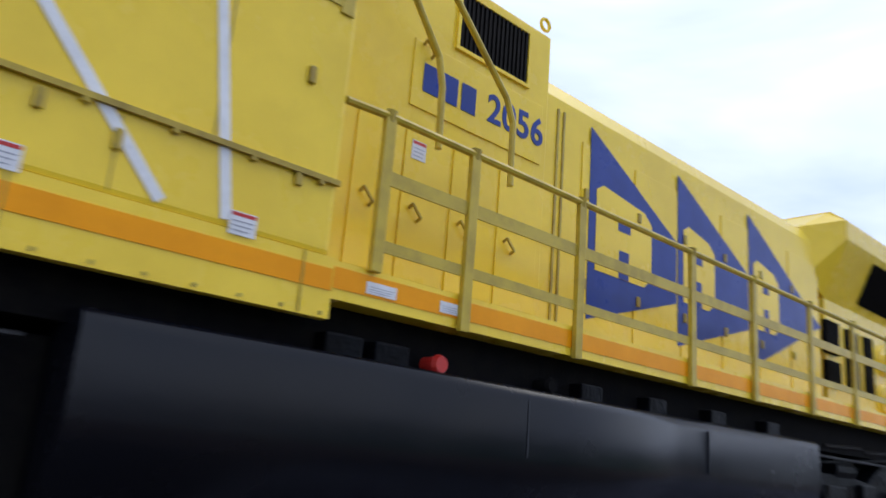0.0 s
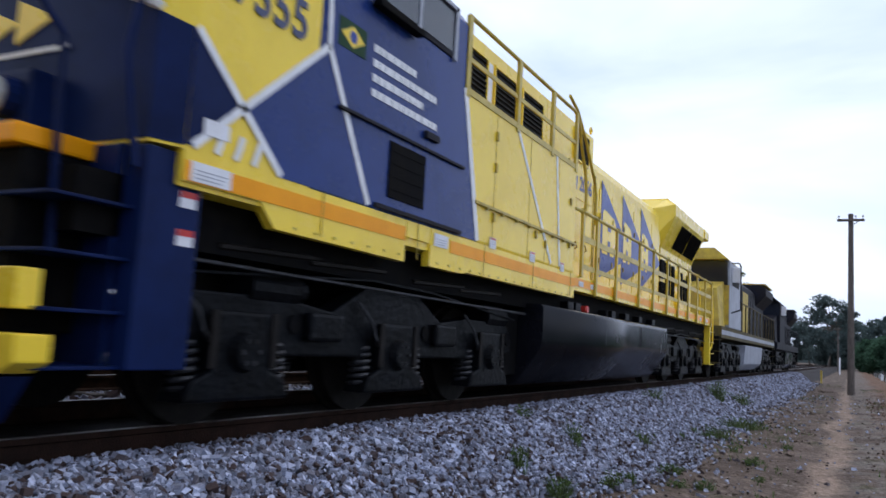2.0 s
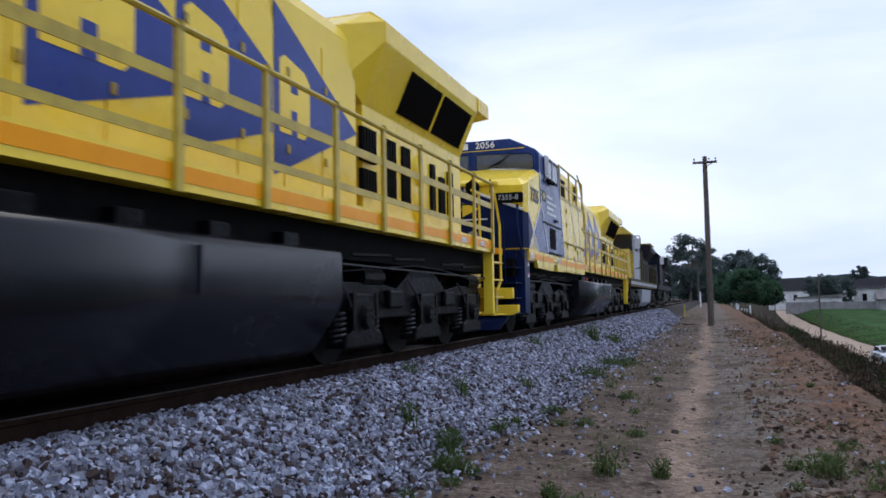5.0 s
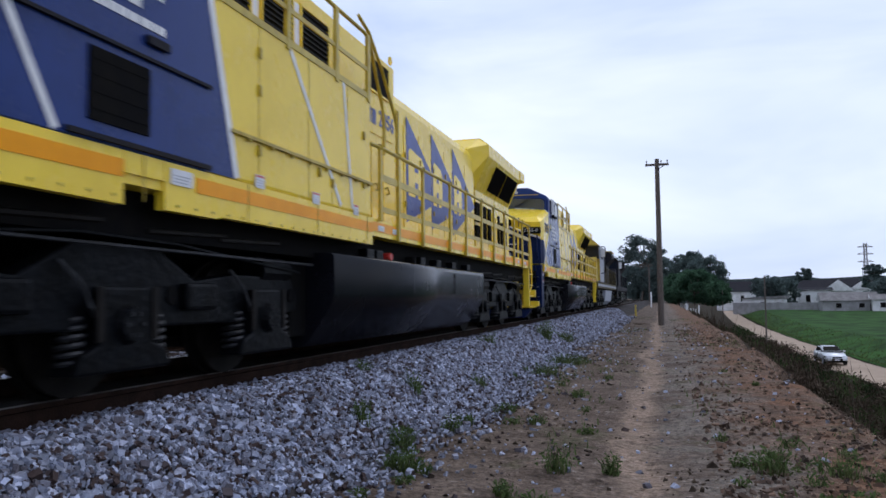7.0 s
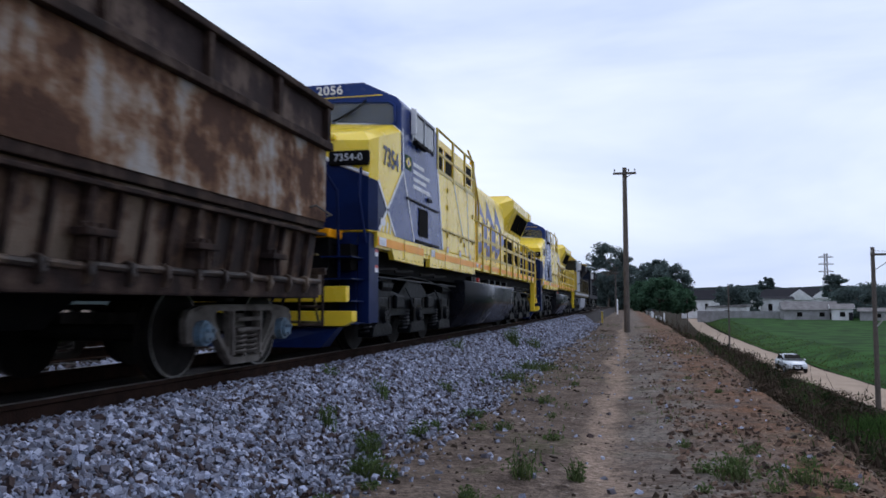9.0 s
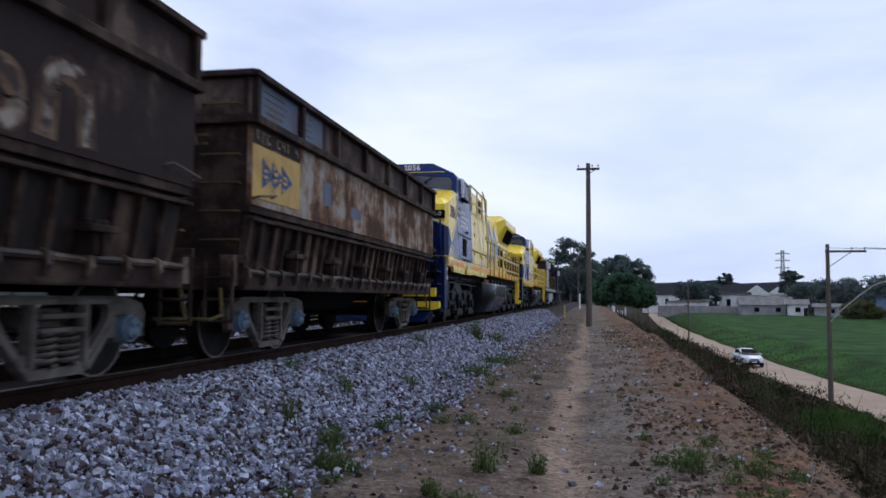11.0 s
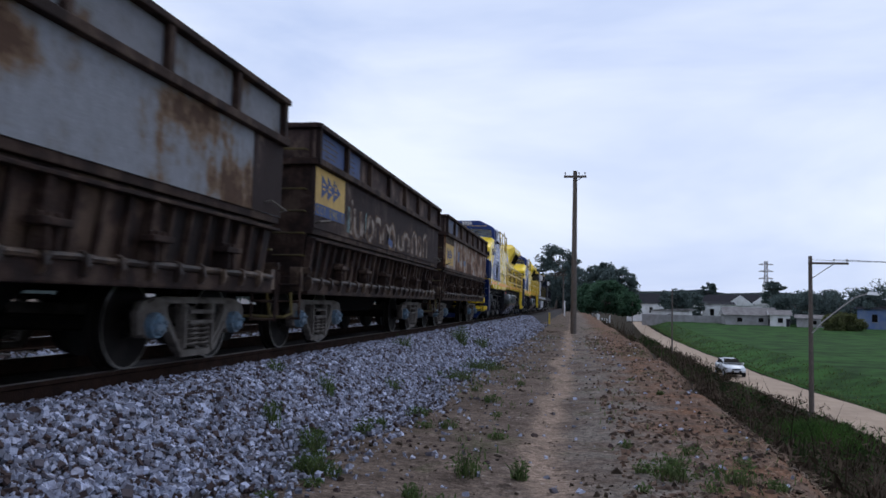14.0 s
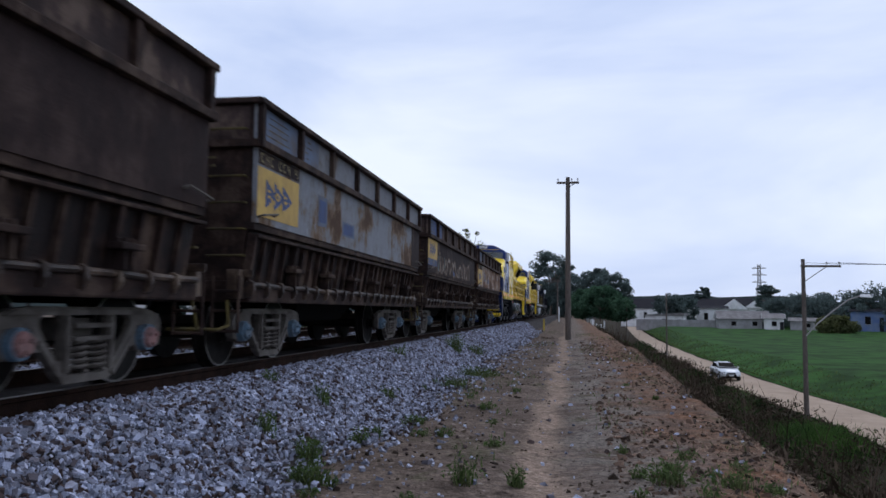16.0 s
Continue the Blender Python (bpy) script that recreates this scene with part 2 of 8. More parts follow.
def earth_material():
    """Bare earth: grey-brown beside the stones, redder at the edge, a trodden pale path, humus and brush shade in one
    dark slope colour.
    """
    m = material("bare_earth", (0.160, 0.122, 0.100), (0.076, 0.057, 0.047), rough=0.97, scale=1.6, amount=0.85, bump=1.0, bump_scale=19, low=0.38, high=0.66, spec=0.05)
    n, l = m.node_tree.nodes, m.node_tree.links
    p = n["Principled BSDF"]
    geo = n.new("ShaderNodeNewGeometry")
    split = n.new("ShaderNodeSeparateXYZ")
    l.new(geo.outputs["Position"], split.inputs["Vector"])

    def noise(scale, detail=6, rough=0.65, stretch=(1, 1, 1)):
        mp = n.new("ShaderNodeMapping")
        mp.inputs["Scale"].default_value = stretch
        l.new(geo.outputs["Position"], mp.inputs["Vector"])
        t = n.new("ShaderNodeTexNoise")
        t.inputs["Scale"].default_value, t.inputs["Detail"].default_value, t.inputs["Roughness"].default_value = scale, detail, rough
        l.new(mp.outputs["Vector"], t.inputs["Vector"])
        return t.outputs["Fac"]

    def ramp(value, a, b, lo, hi):
        r = n.new("ShaderNodeMapRange")
        r.interpolation_type = "SMOOTHSTEP"
        for k, v in (("From Min", a), ("From Max", b), ("To Min", lo), ("To Max", hi)):
            r.inputs[k].default_value = v
        l.new(value, r.inputs["Value"])
        return r.outputs["Result"]

    def calc(op, a, b):
        q = n.new("ShaderNodeMath")
        q.operation = op
        for s, v in ((q.inputs[0], a), (q.inputs[1], b)):
            if isinstance(v, (int, float)):
                s.default_value = v
            else:
                l.new(v, s)
        return q.outputs["Value"]

    def blend(fac, below, colour):
        q = n.new("ShaderNodeMix")
        q.data_type = "RGBA"
        q.inputs["B"].default_value = (*colour, 1)
        l.new(fac, q.inputs["Factor"])
        l.new(below, q.inputs["A"])
        return q.outputs["Result"]

    x = split.outputs["X"]
    slow, mid = noise(0.45, 6), noise(1.3, 8, 0.7)
    xw = calc("ADD", x, calc("MULTIPLY", calc("SUBTRACT", slow, 0.5), 2.6))
    colour = p.inputs["Base Color"].links[0].from_socket
    red = calc("MULTIPLY", ramp(xw, 5.1, 6.6, 0.0, 1.0), ramp(mid, 0.36, 0.62, 1.0, 0.3))
    colour = blend(red, colour, (0.170, 0.092, 0.058))
    colour = blend(calc("MULTIPLY", ramp(calc("ABSOLUTE", calc("SUBTRACT", xw, 5.5), 0.0), 0.2, 0.9, 0.7, 0.0), ramp(mid, 0.42, 0.56, 0.15, 1.0)), colour, (0.190, 0.168, 0.150))
    colour = blend(ramp(noise(0.9, 8, 0.72), 0.54, 0.66, 0.0, 0.7), colour, (0.070, 0.072, 0.038))
    wind = calc("ADD", x, calc("MULTIPLY", calc("SUBTRACT", noise(0.25, 4), 0.5), 1.1))
    trod = calc("MULTIPLY", ramp(calc("ABSOLUTE", calc("SUBTRACT", wind, 4.72), 0.0), 0.05, 0.34, 0.8, 0.0), ramp(noise(2.2, 7, 0.7), 0.35, 0.55, 0.45, 1.0))
    colour = blend(trod, colour, (0.31, 0.228, 0.176))
    colour = blend(ramp(noise(3.4, 8, 0.75, (1, 0.6, 1)), 0.56, 0.66, 0.0, 0.75), colour, (0.046, 0.034, 0.028))
    colour = blend(ramp(noise(6.5, 6, 0.7), 0.62, 0.70, 0.0, 0.6), colour, (0.30, 0.27, 0.25))
    # Slope colour: humus, darkened further to hold the shade between brush mounds.
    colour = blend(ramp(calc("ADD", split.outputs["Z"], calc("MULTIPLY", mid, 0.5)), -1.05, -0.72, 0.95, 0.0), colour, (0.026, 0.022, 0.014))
    grit = n.new("ShaderNodeMix")
    grit.data_type, grit.blend_type = "RGBA", "MULTIPLY"
    grit.inputs["Factor"].default_value = 1.0
    l.new(colour, grit.inputs["A"])
    l.new(ramp(noise(13.0, 8, 0.78), 0.32, 0.68, 0.5, 1.5), grit.inputs["B"])
    l.new(grit.outputs["Result"], p.inputs["Base Color"])
    bumps = [k for k in n if k.type == "BUMP"]
    bumps[0].inputs["Distance"].default_value = 0.05
    return m


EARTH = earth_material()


def let_light_through(m, share):
    """Thin leaves: part of the light passes through them."""
    n, l = m.node_tree.nodes, m.node_tree.links
    p = n["Principled BSDF"]
    thin = n.new("ShaderNodeBsdfTranslucent")
    l.new(p.inputs["Base Color"].links[0].from_socket, thin.inputs["Color"])
    both = n.new("ShaderNodeMixShader")
    both.inputs["Fac"].default_value = share
    l.new(p.outputs["BSDF"], both.inputs[1])
    l.new(thin.outputs["BSDF"], both.inputs[2])
    l.new(both.outputs["Shader"], n["Material Output"].inputs["Surface"])


for leafy in (LEAF, LEAF_GREEN, LEAF_DRY, GRASS, SHRUB, SLOPE_GRASS):
    let_light_through(leafy, 0.45)


# ---- building helpers ----
def box(bm, x0, x1, y0, y1, z0, z1, bevel=0.0):
    made = bmesh.ops.create_cube(bm, size=1.0, matrix=Matrix.Translation(((x0 + x1) / 2, (y0 + y1) / 2, (z0 + z1) / 2)) @ Matrix.Diagonal((x1 - x0, y1 - y0, z1 - z0, 1)))
    if bevel:
        edges = {e for v in made["verts"] for e in v.link_edges}
        bmesh.ops.bevel(bm, geom=list(edges), offset=bevel, segments=2, affect="EDGES", profile=0.6)
    return bm


def prism(bm, outline, axis, c0, c1, bevel=0.0):
    """A flat outline pushed along an axis. x: (y, z) pairs; y: (x, z) pairs; z: (x, y) pairs."""
    def at(a, b, c):
        return {"x": (c, a, b), "y": (a, c, b), "z": (a, b, c)}[axis]
    low = [bm.verts.new(at(a, b, c0)) for a, b in outline]
    high = [bm.verts.new(at(a, b, c1)) for a, b in outline]
    faces = [bm.faces.new(low), bm.faces.new(high[::-1])]
    for i in range(len(low)):
        j = (i + 1) % len(low)
        faces.append(bm.faces.new((low[j], low[i], high[i], high[j])))
    bmesh.ops.recalc_face_normals(bm, faces=faces)
    if bevel:
        edges = {e for f in faces for e in f.edges}
        bmesh.ops.bevel(bm, geom=list(edges), offset=bevel, segments=2, affect="EDGES", profile=0.6)
    return bm


def rod(bm, a, b, r, n=8, r2=None):
    a, b = Vector(a), Vector(b)
    d = b - a
    m = Matrix.Translation((a + b) / 2) @ d.to_track_quat("Z", "Y").to_matrix().to_4x4()
    bmesh.ops.create_cone(bm, cap_ends=True, segments=n, radius1=r, radius2=r if r2 is None else r2, depth=d.length, matrix=m)
    return bm


def tube(bm, points, r, n=8):
    for a, b in zip(points, points[1:]):
        rod(bm, a, b, r, n)
    for p in points[1:-1]:
        bmesh.ops.create_icosphere(bm, subdivisions=1, radius=r * 1.02, matrix=Matrix.Translation(p))
    return bm


def hull(bm, points):
    verts = [bm.verts.new(p) for p in points]
    bmesh.ops.convex_hull(bm, input=verts)
    return bm


def part(name, bm, mat, parent=None, label="", smooth=False, at=None):
    me = bpy.data.meshes.new(name)
    bm.to_mesh(me)
    bm.free()
    me.materials.append(mat)
    if smooth:
        me.polygons.foreach_set("use_smooth", [True] * len(me.polygons))
    ob = new(name, me)
    if parent is not None:
        ob.parent = parent
    if at is not None:
        ob.matrix_basis = at
    if label:
        ob["label"] = label
    return ob


def shared(name, me, parent, m):
    ob = new(name, me)
    ob.parent = parent
    ob.matrix_basis = m
    return ob


def bm_new():
    return bmesh.new()


def lettering(name, text, size, mat, parent, m, label="", squeeze=1.0, depth=0.004):
    """Words in the built-in font, as a mesh."""
    cu = bpy.data.curves.new(name, "FONT")
    cu.body, cu.size, cu.extrude, cu.align_x, cu.align_y = text, size, depth, "CENTER", "CENTER"
    cu.space_character = 1.05
    cu.offset = size * 0.018
    tmp = bpy.data.objects.new(name, cu)
    scene.collection.objects.link(tmp)
    dg = bpy.context.evaluated_depsgraph_get()
    me = bpy.data.meshes.new_from_object(tmp.evaluated_get(dg))
    bpy.data.objects.remove(tmp)
    me.transform(Matrix.Diagonal((squeeze, 1, 1, 1)))
    me.materials.clear()
    me.materials.append(mat)
    ob = new(name, me)
    ob.parent = parent
    ob.matrix_basis = m
    if label:
        ob["label"] = label
    return ob


def strip(bm, p, q, width, x, thick=0.006):
    """A painted band on a side face, from p to q in (y, z)."""
    p, q = Vector(p), Vector(q)
    d = (q - p).normalized()
    n = Vector((-d.y, d.x)) * width / 2
    return prism(bm, [tuple(p + n), tuple(q + n), tuple(q - n), tuple(p - n)], "x", x, x + thick)


def mesh_from_arrays(name, verts, faces, mat, parent=None):
    me = bpy.data.meshes.new(name)
    me.from_pydata(verts.tolist(), [], faces.tolist())
    me.materials.append(mat)
    ob = new(name, me)
    if parent is not None:
        ob.parent = parent
    return ob


# ---- ground ----
def smooth_step(a, b, v):
    t = np.clip((v - a) / (b - a), 0, 1)
    return t * t * (3 - 2 * t)


def wobble(x, y):
    return 0.5 * np.sin(0.37 * x + 0.21 * y + 0.6) + 0.3 * np.sin(0.83 * x - 0.47 * y) + 0.2 * np.sin(1.9 * x + 1.3 * y + 2.0)


def crest(y):
    """Where the embankment's edge runs."""
    return 7.35 - 1.15 * np.exp(-np.maximum(y - 4.0, -4.0) / 6.0) + 0.14 * np.sin(0.23 * y) + 0.10 * np.sin(0.9 * y + 1) + 0.13 * np.sin(0.55 * y + 2)


def ground_height(x, y):
    x, y = np.asarray(x, float), np.asarray(y, float)
    z = -0.80 + 0.035 * wobble(x, y)
    c = crest(y)
    z = z + 0.03 * np.sin(3.1 * x + 0.7 * y) * np.sin(2.3 * y) - 0.05 * np.exp(-((x - 4.8) / 0.35) ** 2)
    fall = np.clip((x - c) / 6.0, 0, 1)
    fall = fall + 0.10 * np.sin(np.pi * fall) ** 2
    z = z * (1 - fall) + fall * (-5.06 + 0.05 * wobble(x * 0.6, y * 0.6))
    left = smooth_step(1.6, -8.5, x)
    z = z * (1 - left) + left * (-0.75 + 0.12 * wobble(x, y))
    return z


def sheet(name, xs, ys, height, mat):
    gx, gy = np.meshgrid(xs, ys)
    v = np.stack([gx.ravel(), gy.ravel(), height(gx, gy).ravel()], 1)
    w = len(xs)
    i, j = np.meshgrid(np.arange(len(xs) - 1), np.arange(len(ys) - 1))
    a = (j * w + i).ravel()
    ob = mesh_from_arrays(name, v, np.stack([a, a + 1, a + w + 1, a + w], 1), mat)
    ob.data.polygons.foreach_set("use_smooth", [True] * len(ob.data.polygons))
    return ob


xs = np.concatenate([[-1500, -700, -300, -140, -70, -40, -25], np.arange(-18, -6, 1.5), np.arange(-6, 1.2, 0.9), np.arange(1.2, 14, 0.2), np.arange(14, 24, 1.0), [26, 32, 45, 70, 120, 220, 450, 900, 1500]])
ys = np.concatenate([[-300, -120, -60, -30, -15, -8], np.arange(-4, 4, 0.6), np.arange(4, 30, 0.25), np.arange(30, 70, 0.6), np.arange(70, 160, 2.5), [165, 180, 200, 230, 270, 330, 420, 560, 800, 1200, 2000]])
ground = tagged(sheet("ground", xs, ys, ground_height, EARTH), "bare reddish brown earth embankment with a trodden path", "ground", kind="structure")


def road_centre(y):
    y = np.asarray(y, float)
    return 20.5 - 1.2 * smooth_step(36, 74, y) + 12.0 * smooth_step(90, 420, y)


rows_y = np.concatenate([np.arange(-40, 120, 3.0), np.arange(120, 380, 10.0)])
offsets = np.array([-2.0, -1.4, -0.6, 0.4, 1.3, 2.0])
rv = np.array([(road_centre(y) + o * (1 + 0.06 * math.sin(y * 0.4)), y, -4.97 + 0.03 * math.cos(o * 1.4)) for y in rows_y for o in offsets])
k = len(offsets)
rf = np.array([(j * k + i, j * k + i + 1, (j + 1) * k + i + 1, (j + 1) * k + i) for j in range(len(rows_y) - 1) for i in range(k - 1)])
tagged(mesh_from_arrays("road", rv, rf, ROAD), "pale sandy dirt road below the embankment", "road", kind="structure")


def field_height(x, y):
    return -4.93 + 0.85 * smooth_step(2.4, 8.0, x - road_centre(y)) * smooth_step(-20, 20, y) * (1 - smooth_step(90, 150, y)) + 0.10 * wobble(x * 0.3, y * 0.3) + 0.0105 * np.maximum(y - 60, 0) * smooth_step(0, 8, x - road_centre(y))


fy = np.concatenate([np.arange(-40, 120, 4.0), np.arange(120, 381, 12.0)])
fo = np.array([2.2, 2.6, 3.6, 5, 7, 10, 14, 20, 30, 45, 70, 110, 170])
fv = np.array([(road_centre(y) + o, y, field_height(road_centre(y) + o, y) + (0 if o > 2.3 else -0.15)) for y in fy for o in fo])
k = len(fo)
ff = np.array([(j * k + i, j * k + i + 1, (j + 1) * k + i + 1, (j + 1) * k + i) for j in range(len(fy) - 1) for i in range(k - 1)])
field = tagged(mesh_from_arrays("meadow", fv, ff, GRASS_FIELD), "flat green meadow beside the dirt road", "meadow", kind="structure")

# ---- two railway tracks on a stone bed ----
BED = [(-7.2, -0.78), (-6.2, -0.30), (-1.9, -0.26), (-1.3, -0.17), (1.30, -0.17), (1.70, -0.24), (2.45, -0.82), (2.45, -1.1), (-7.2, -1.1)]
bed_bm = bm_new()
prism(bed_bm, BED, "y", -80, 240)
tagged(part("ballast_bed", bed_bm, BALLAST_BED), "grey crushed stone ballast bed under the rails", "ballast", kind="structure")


def rail_profile(cx):
    half = [(0.075, -0.185), (0.075, -0.172), (0.012, -0.155), (0.010, -0.045), (0.036, -0.034), (0.036, -0.004), (0.028, 0.0)]
    return [(cx + a, b) for a, b in half] + [(cx - a, b) for a, b in half[::-1]]


def railway_track(cx, label):
    track = tagged(new("railway_track"), label, "railway track", kind="structure")
    for side in (-0.836, 0.836):
        bm = bm_new()
        prism(bm, rail_profile(cx + side), "y", -80, 240)
        rail = part("rail", bm, RAIL, track, "rust-brown steel rail")
        bm = bm_new()
        box(bm, cx + side - 0.026, cx + side + 0.026, -80, 240, 0.0005, 0.003)
        part("rail_head", bm, RAIL_TOP, rail, "bright worn running surface")
    bm = bm_new()
    box(bm, -1.35, 1.35, -0.11, 0.11, -0.36, -0.188, 0.015)
    first = part("sleeper", bm, SLEEPER, track, "", at=pose(cx, 0, 0))
    for i in range(-20, 200):
        if i:
            shared("sleeper", first.data, track, pose(cx + random.uniform(-0.03, 0.03), i * 0.6 + random.uniform(-0.02, 0.02), random.uniform(-0.012, 0.004), 0, 0, random.uniform(-1, 1)))
    return track


railway_track(0.0, "broad-gauge railway track with rusty rails on timber sleepers")
railway_track(-4.25, "second parallel railway track behind the train")

# ---- loose stones ----
CHIP_V = np.array([(x, y, z) for z in (-1, 1) for x, y in ((-1, -1), (1, -1), (1, 1), (-1, 1))], float)
CHIP_F = np.array([(0, 3, 2), (0, 2, 1), (4, 5, 6), (4, 6, 7), (0, 1, 5), (0, 5, 4), (1, 2, 6), (1, 6, 5), (2, 3, 7), (2, 7, 6), (3, 0, 4), (3, 4, 7)])


def stones(name, places, size, label, mat, flat=0.7):
    """Crushed stones as one heap: each a sharp-edged, uneven block turned at random."""
    rng = np.random.default_rng(len(places))
    n = len(places)
    forms = CHIP_V[None] * rng.uniform(0.5, 1.0, (n, 8, 3))
    forms = forms * (size[:, None, None] * rng.uniform(0.65, 1.35, (n, 1, 3)) * np.array([1.1, 1, flat]))
    q = rng.normal(0, 1, (n, 4)) * np.array([1, 0.45, 0.45, 1])
    q /= np.linalg.norm(q, axis=1)[:, None]
    w, u = q[:, None, :1], q[:, None, 1:]
    turned = forms + 2 * np.cross(u, np.cross(u, forms) + w * forms)
    v = turned + places[:, None]
    f = CHIP_F[None] + (np.arange(n) * 8)[:, None, None]
    return tagged(mesh_from_arrays(name, v.reshape(-1, 3), f.reshape(-1, 3), mat), label, "gravel", kind="stuff")


def bed_height(x):
    pts = sorted(BED[:7])
    return np.interp(x, [p[0] for p in pts], [p[1] for p in pts])


def ballast_places(n, y0, y1, x0, x1, seed):
    rng = np.random.default_rng(seed)
    x = rng.uniform(x0, x1, n)
    y = rng.uniform(y0, y1, n)
    edge = 2.42 + 0.18 * np.sin(0.7 * y) + 0.12 * np.sin(2.1 * y + 1)
    keep = (x < edge) | (rng.uniform(0, 1, n) < 0.5 * np.exp(-(x - edge) / 0.25))
    x, y = x[keep], y[keep]
    z = np.where(x > 2.4, ground_height(x, y), bed_height(x)) + rng.uniform(-0.01, 0.05, len(x))
    return np.stack([x, y, z], 1), rng


spots, rng = ballast_places(98000, 1.5, 22, 0.98, 3.1, 3)
stones("ballast_stones", spots, 0.012 + 0.021 * rng.uniform(0, 1, len(spots)) ** 1.5, "loose grey and bluish crushed railway stones", BALLAST)
spots, rng = ballast_places(30000, 22, 62, 1.02, 3.1, 4)
stones("ballast_stones", spots, rng.uniform(0.022, 0.048, len(spots)), "loose grey and bluish crushed railway stones", BALLAST)
spots, rng = ballast_places(9000, 2, 40, -6.4, -1.2, 5)
stones("ballast_stones", spots, rng.uniform(0.04, 0.07, len(spots)), "loose grey stones between the two tracks", BALLAST)
rng = np.random.default_rng(8)
spots = np.stack([rng.uniform(2.4, 7.2, 8000), 3 + 37 * rng.uniform(0, 1, 8000) ** 1.3, np.zeros(8000)], 1)
spots = spots[rng.uniform(0, 1, len(spots)) < np.clip(1.05 - abs(spots[:, 0] - 2.4) / 2.0, 0.10, 1)]
spots[:, 2] = ground_height(spots[:, 0], spots[:, 1]) + 0.004
stones("scattered_pebbles", spots, 0.006 + 0.034 * rng.uniform(0, 1, len(spots)) ** 2.2, "small stones scattered over bare earth", BALLAST)
rng = np.random.default_rng(9)
spots = np.stack([rng.uniform(5.4, 8.4, 9000), 3 + 42 * rng.uniform(0, 1, 9000) ** 1.4, np.zeros(9000)], 1)
spots = spots[rng.uniform(0, 1, len(spots)) < 0.25 + 0.75 * (wobble(spots[:, 0] * 2.3, spots[:, 1] * 1.3) > 0.0)]
spots[:, 2] = ground_height(spots[:, 0], spots[:, 1]) + 0.005
CLOD = material("dry_earth_clods", (0.155, 0.095, 0.065), (0.05, 0.034, 0.026), rough=0.95, scale=6, amount=0.9, bump=0.3, per_island=0.5)
stones("earth_clods", spots, 0.005 + 0.044 * rng.uniform(0, 1, len(spots)) ** 3.5, "dry reddish clods and litter on the embankment edge", CLOD, 0.5)

rng = np.random.default_rng(12)
hx, hy = rng.uniform(2.3, 7.8, 420), 3.5 + 45 * rng.uniform(0, 1, 420) ** 1.5
pick = (420 * rng.uniform(0, 1, 4600) ** 1.8).astype(int)
spots = np.stack([hx[pick] + rng.normal(0, 0.22, 4600), hy[pick] + rng.normal(0, 0.35, 4600), np.zeros(4600)], 1)
spots = spots[(abs(spots[:, 0] - 4.7) > 0.55 * rng.uniform(0, 1, len(spots))) & (spots[:, 0] > 2.2)]
spots[:, 2] = ground_height(spots[:, 0], spots[:, 1]) + 0.003
LITTER = material("dark_litter", (0.040, 0.030, 0.024), (0.10, 0.075, 0.055), rough=0.95, scale=5, amount=0.9, bump=0.2, per_island=0.5, spec=0.05)
stones("ground_litter", spots, 0.005 + 0.030 * rng.uniform(0, 1, len(spots)) ** 3.0, "dark twigs and crumbs scattered over the earth", LITTER, 0.35)


# ---- plants ----
def blades(name, roots, lengths, widths, lean, mat, label, category="grass", kind="stuff", seed=1, parent=None):
    """Grass as bent tapering blades of three triangles."""
    rng = np.random.default_rng(seed)
    n = len(roots)
    a = rng.uniform(0, 6.283, n)
    side = np.stack([np.cos(a), np.sin(a), np.zeros(n)], 1) * widths[:, None]
    b = rng.uniform(0, 6.283, n)
    out = np.stack([np.cos(b), np.sin(b), np.zeros(n)], 1) * (rng.uniform(0.2, 1.0, n) * lean * lengths)[:, None]
    up = np.array([0, 0, 1.0]) * lengths[:, None]
    v = np.stack([roots - side, roots + side, roots + out * 0.35 + up * 0.6 + side * 0.7, roots + out * 0.35 + up * 0.6 - side * 0.7, roots + out + up * 0.95], 1)
    base = (np.arange(n) * 5)[:, None]
    f = np.concatenate([base + np.array([[0, 1, 2]]), base + np.array([[0, 2, 3]]), base + np.array([[3, 2, 4]])])
    ob = mesh_from_arrays(name, v.reshape(-1, 3), f, mat, parent)
    return tagged(ob, label, category, kind=kind) if parent is None else ob


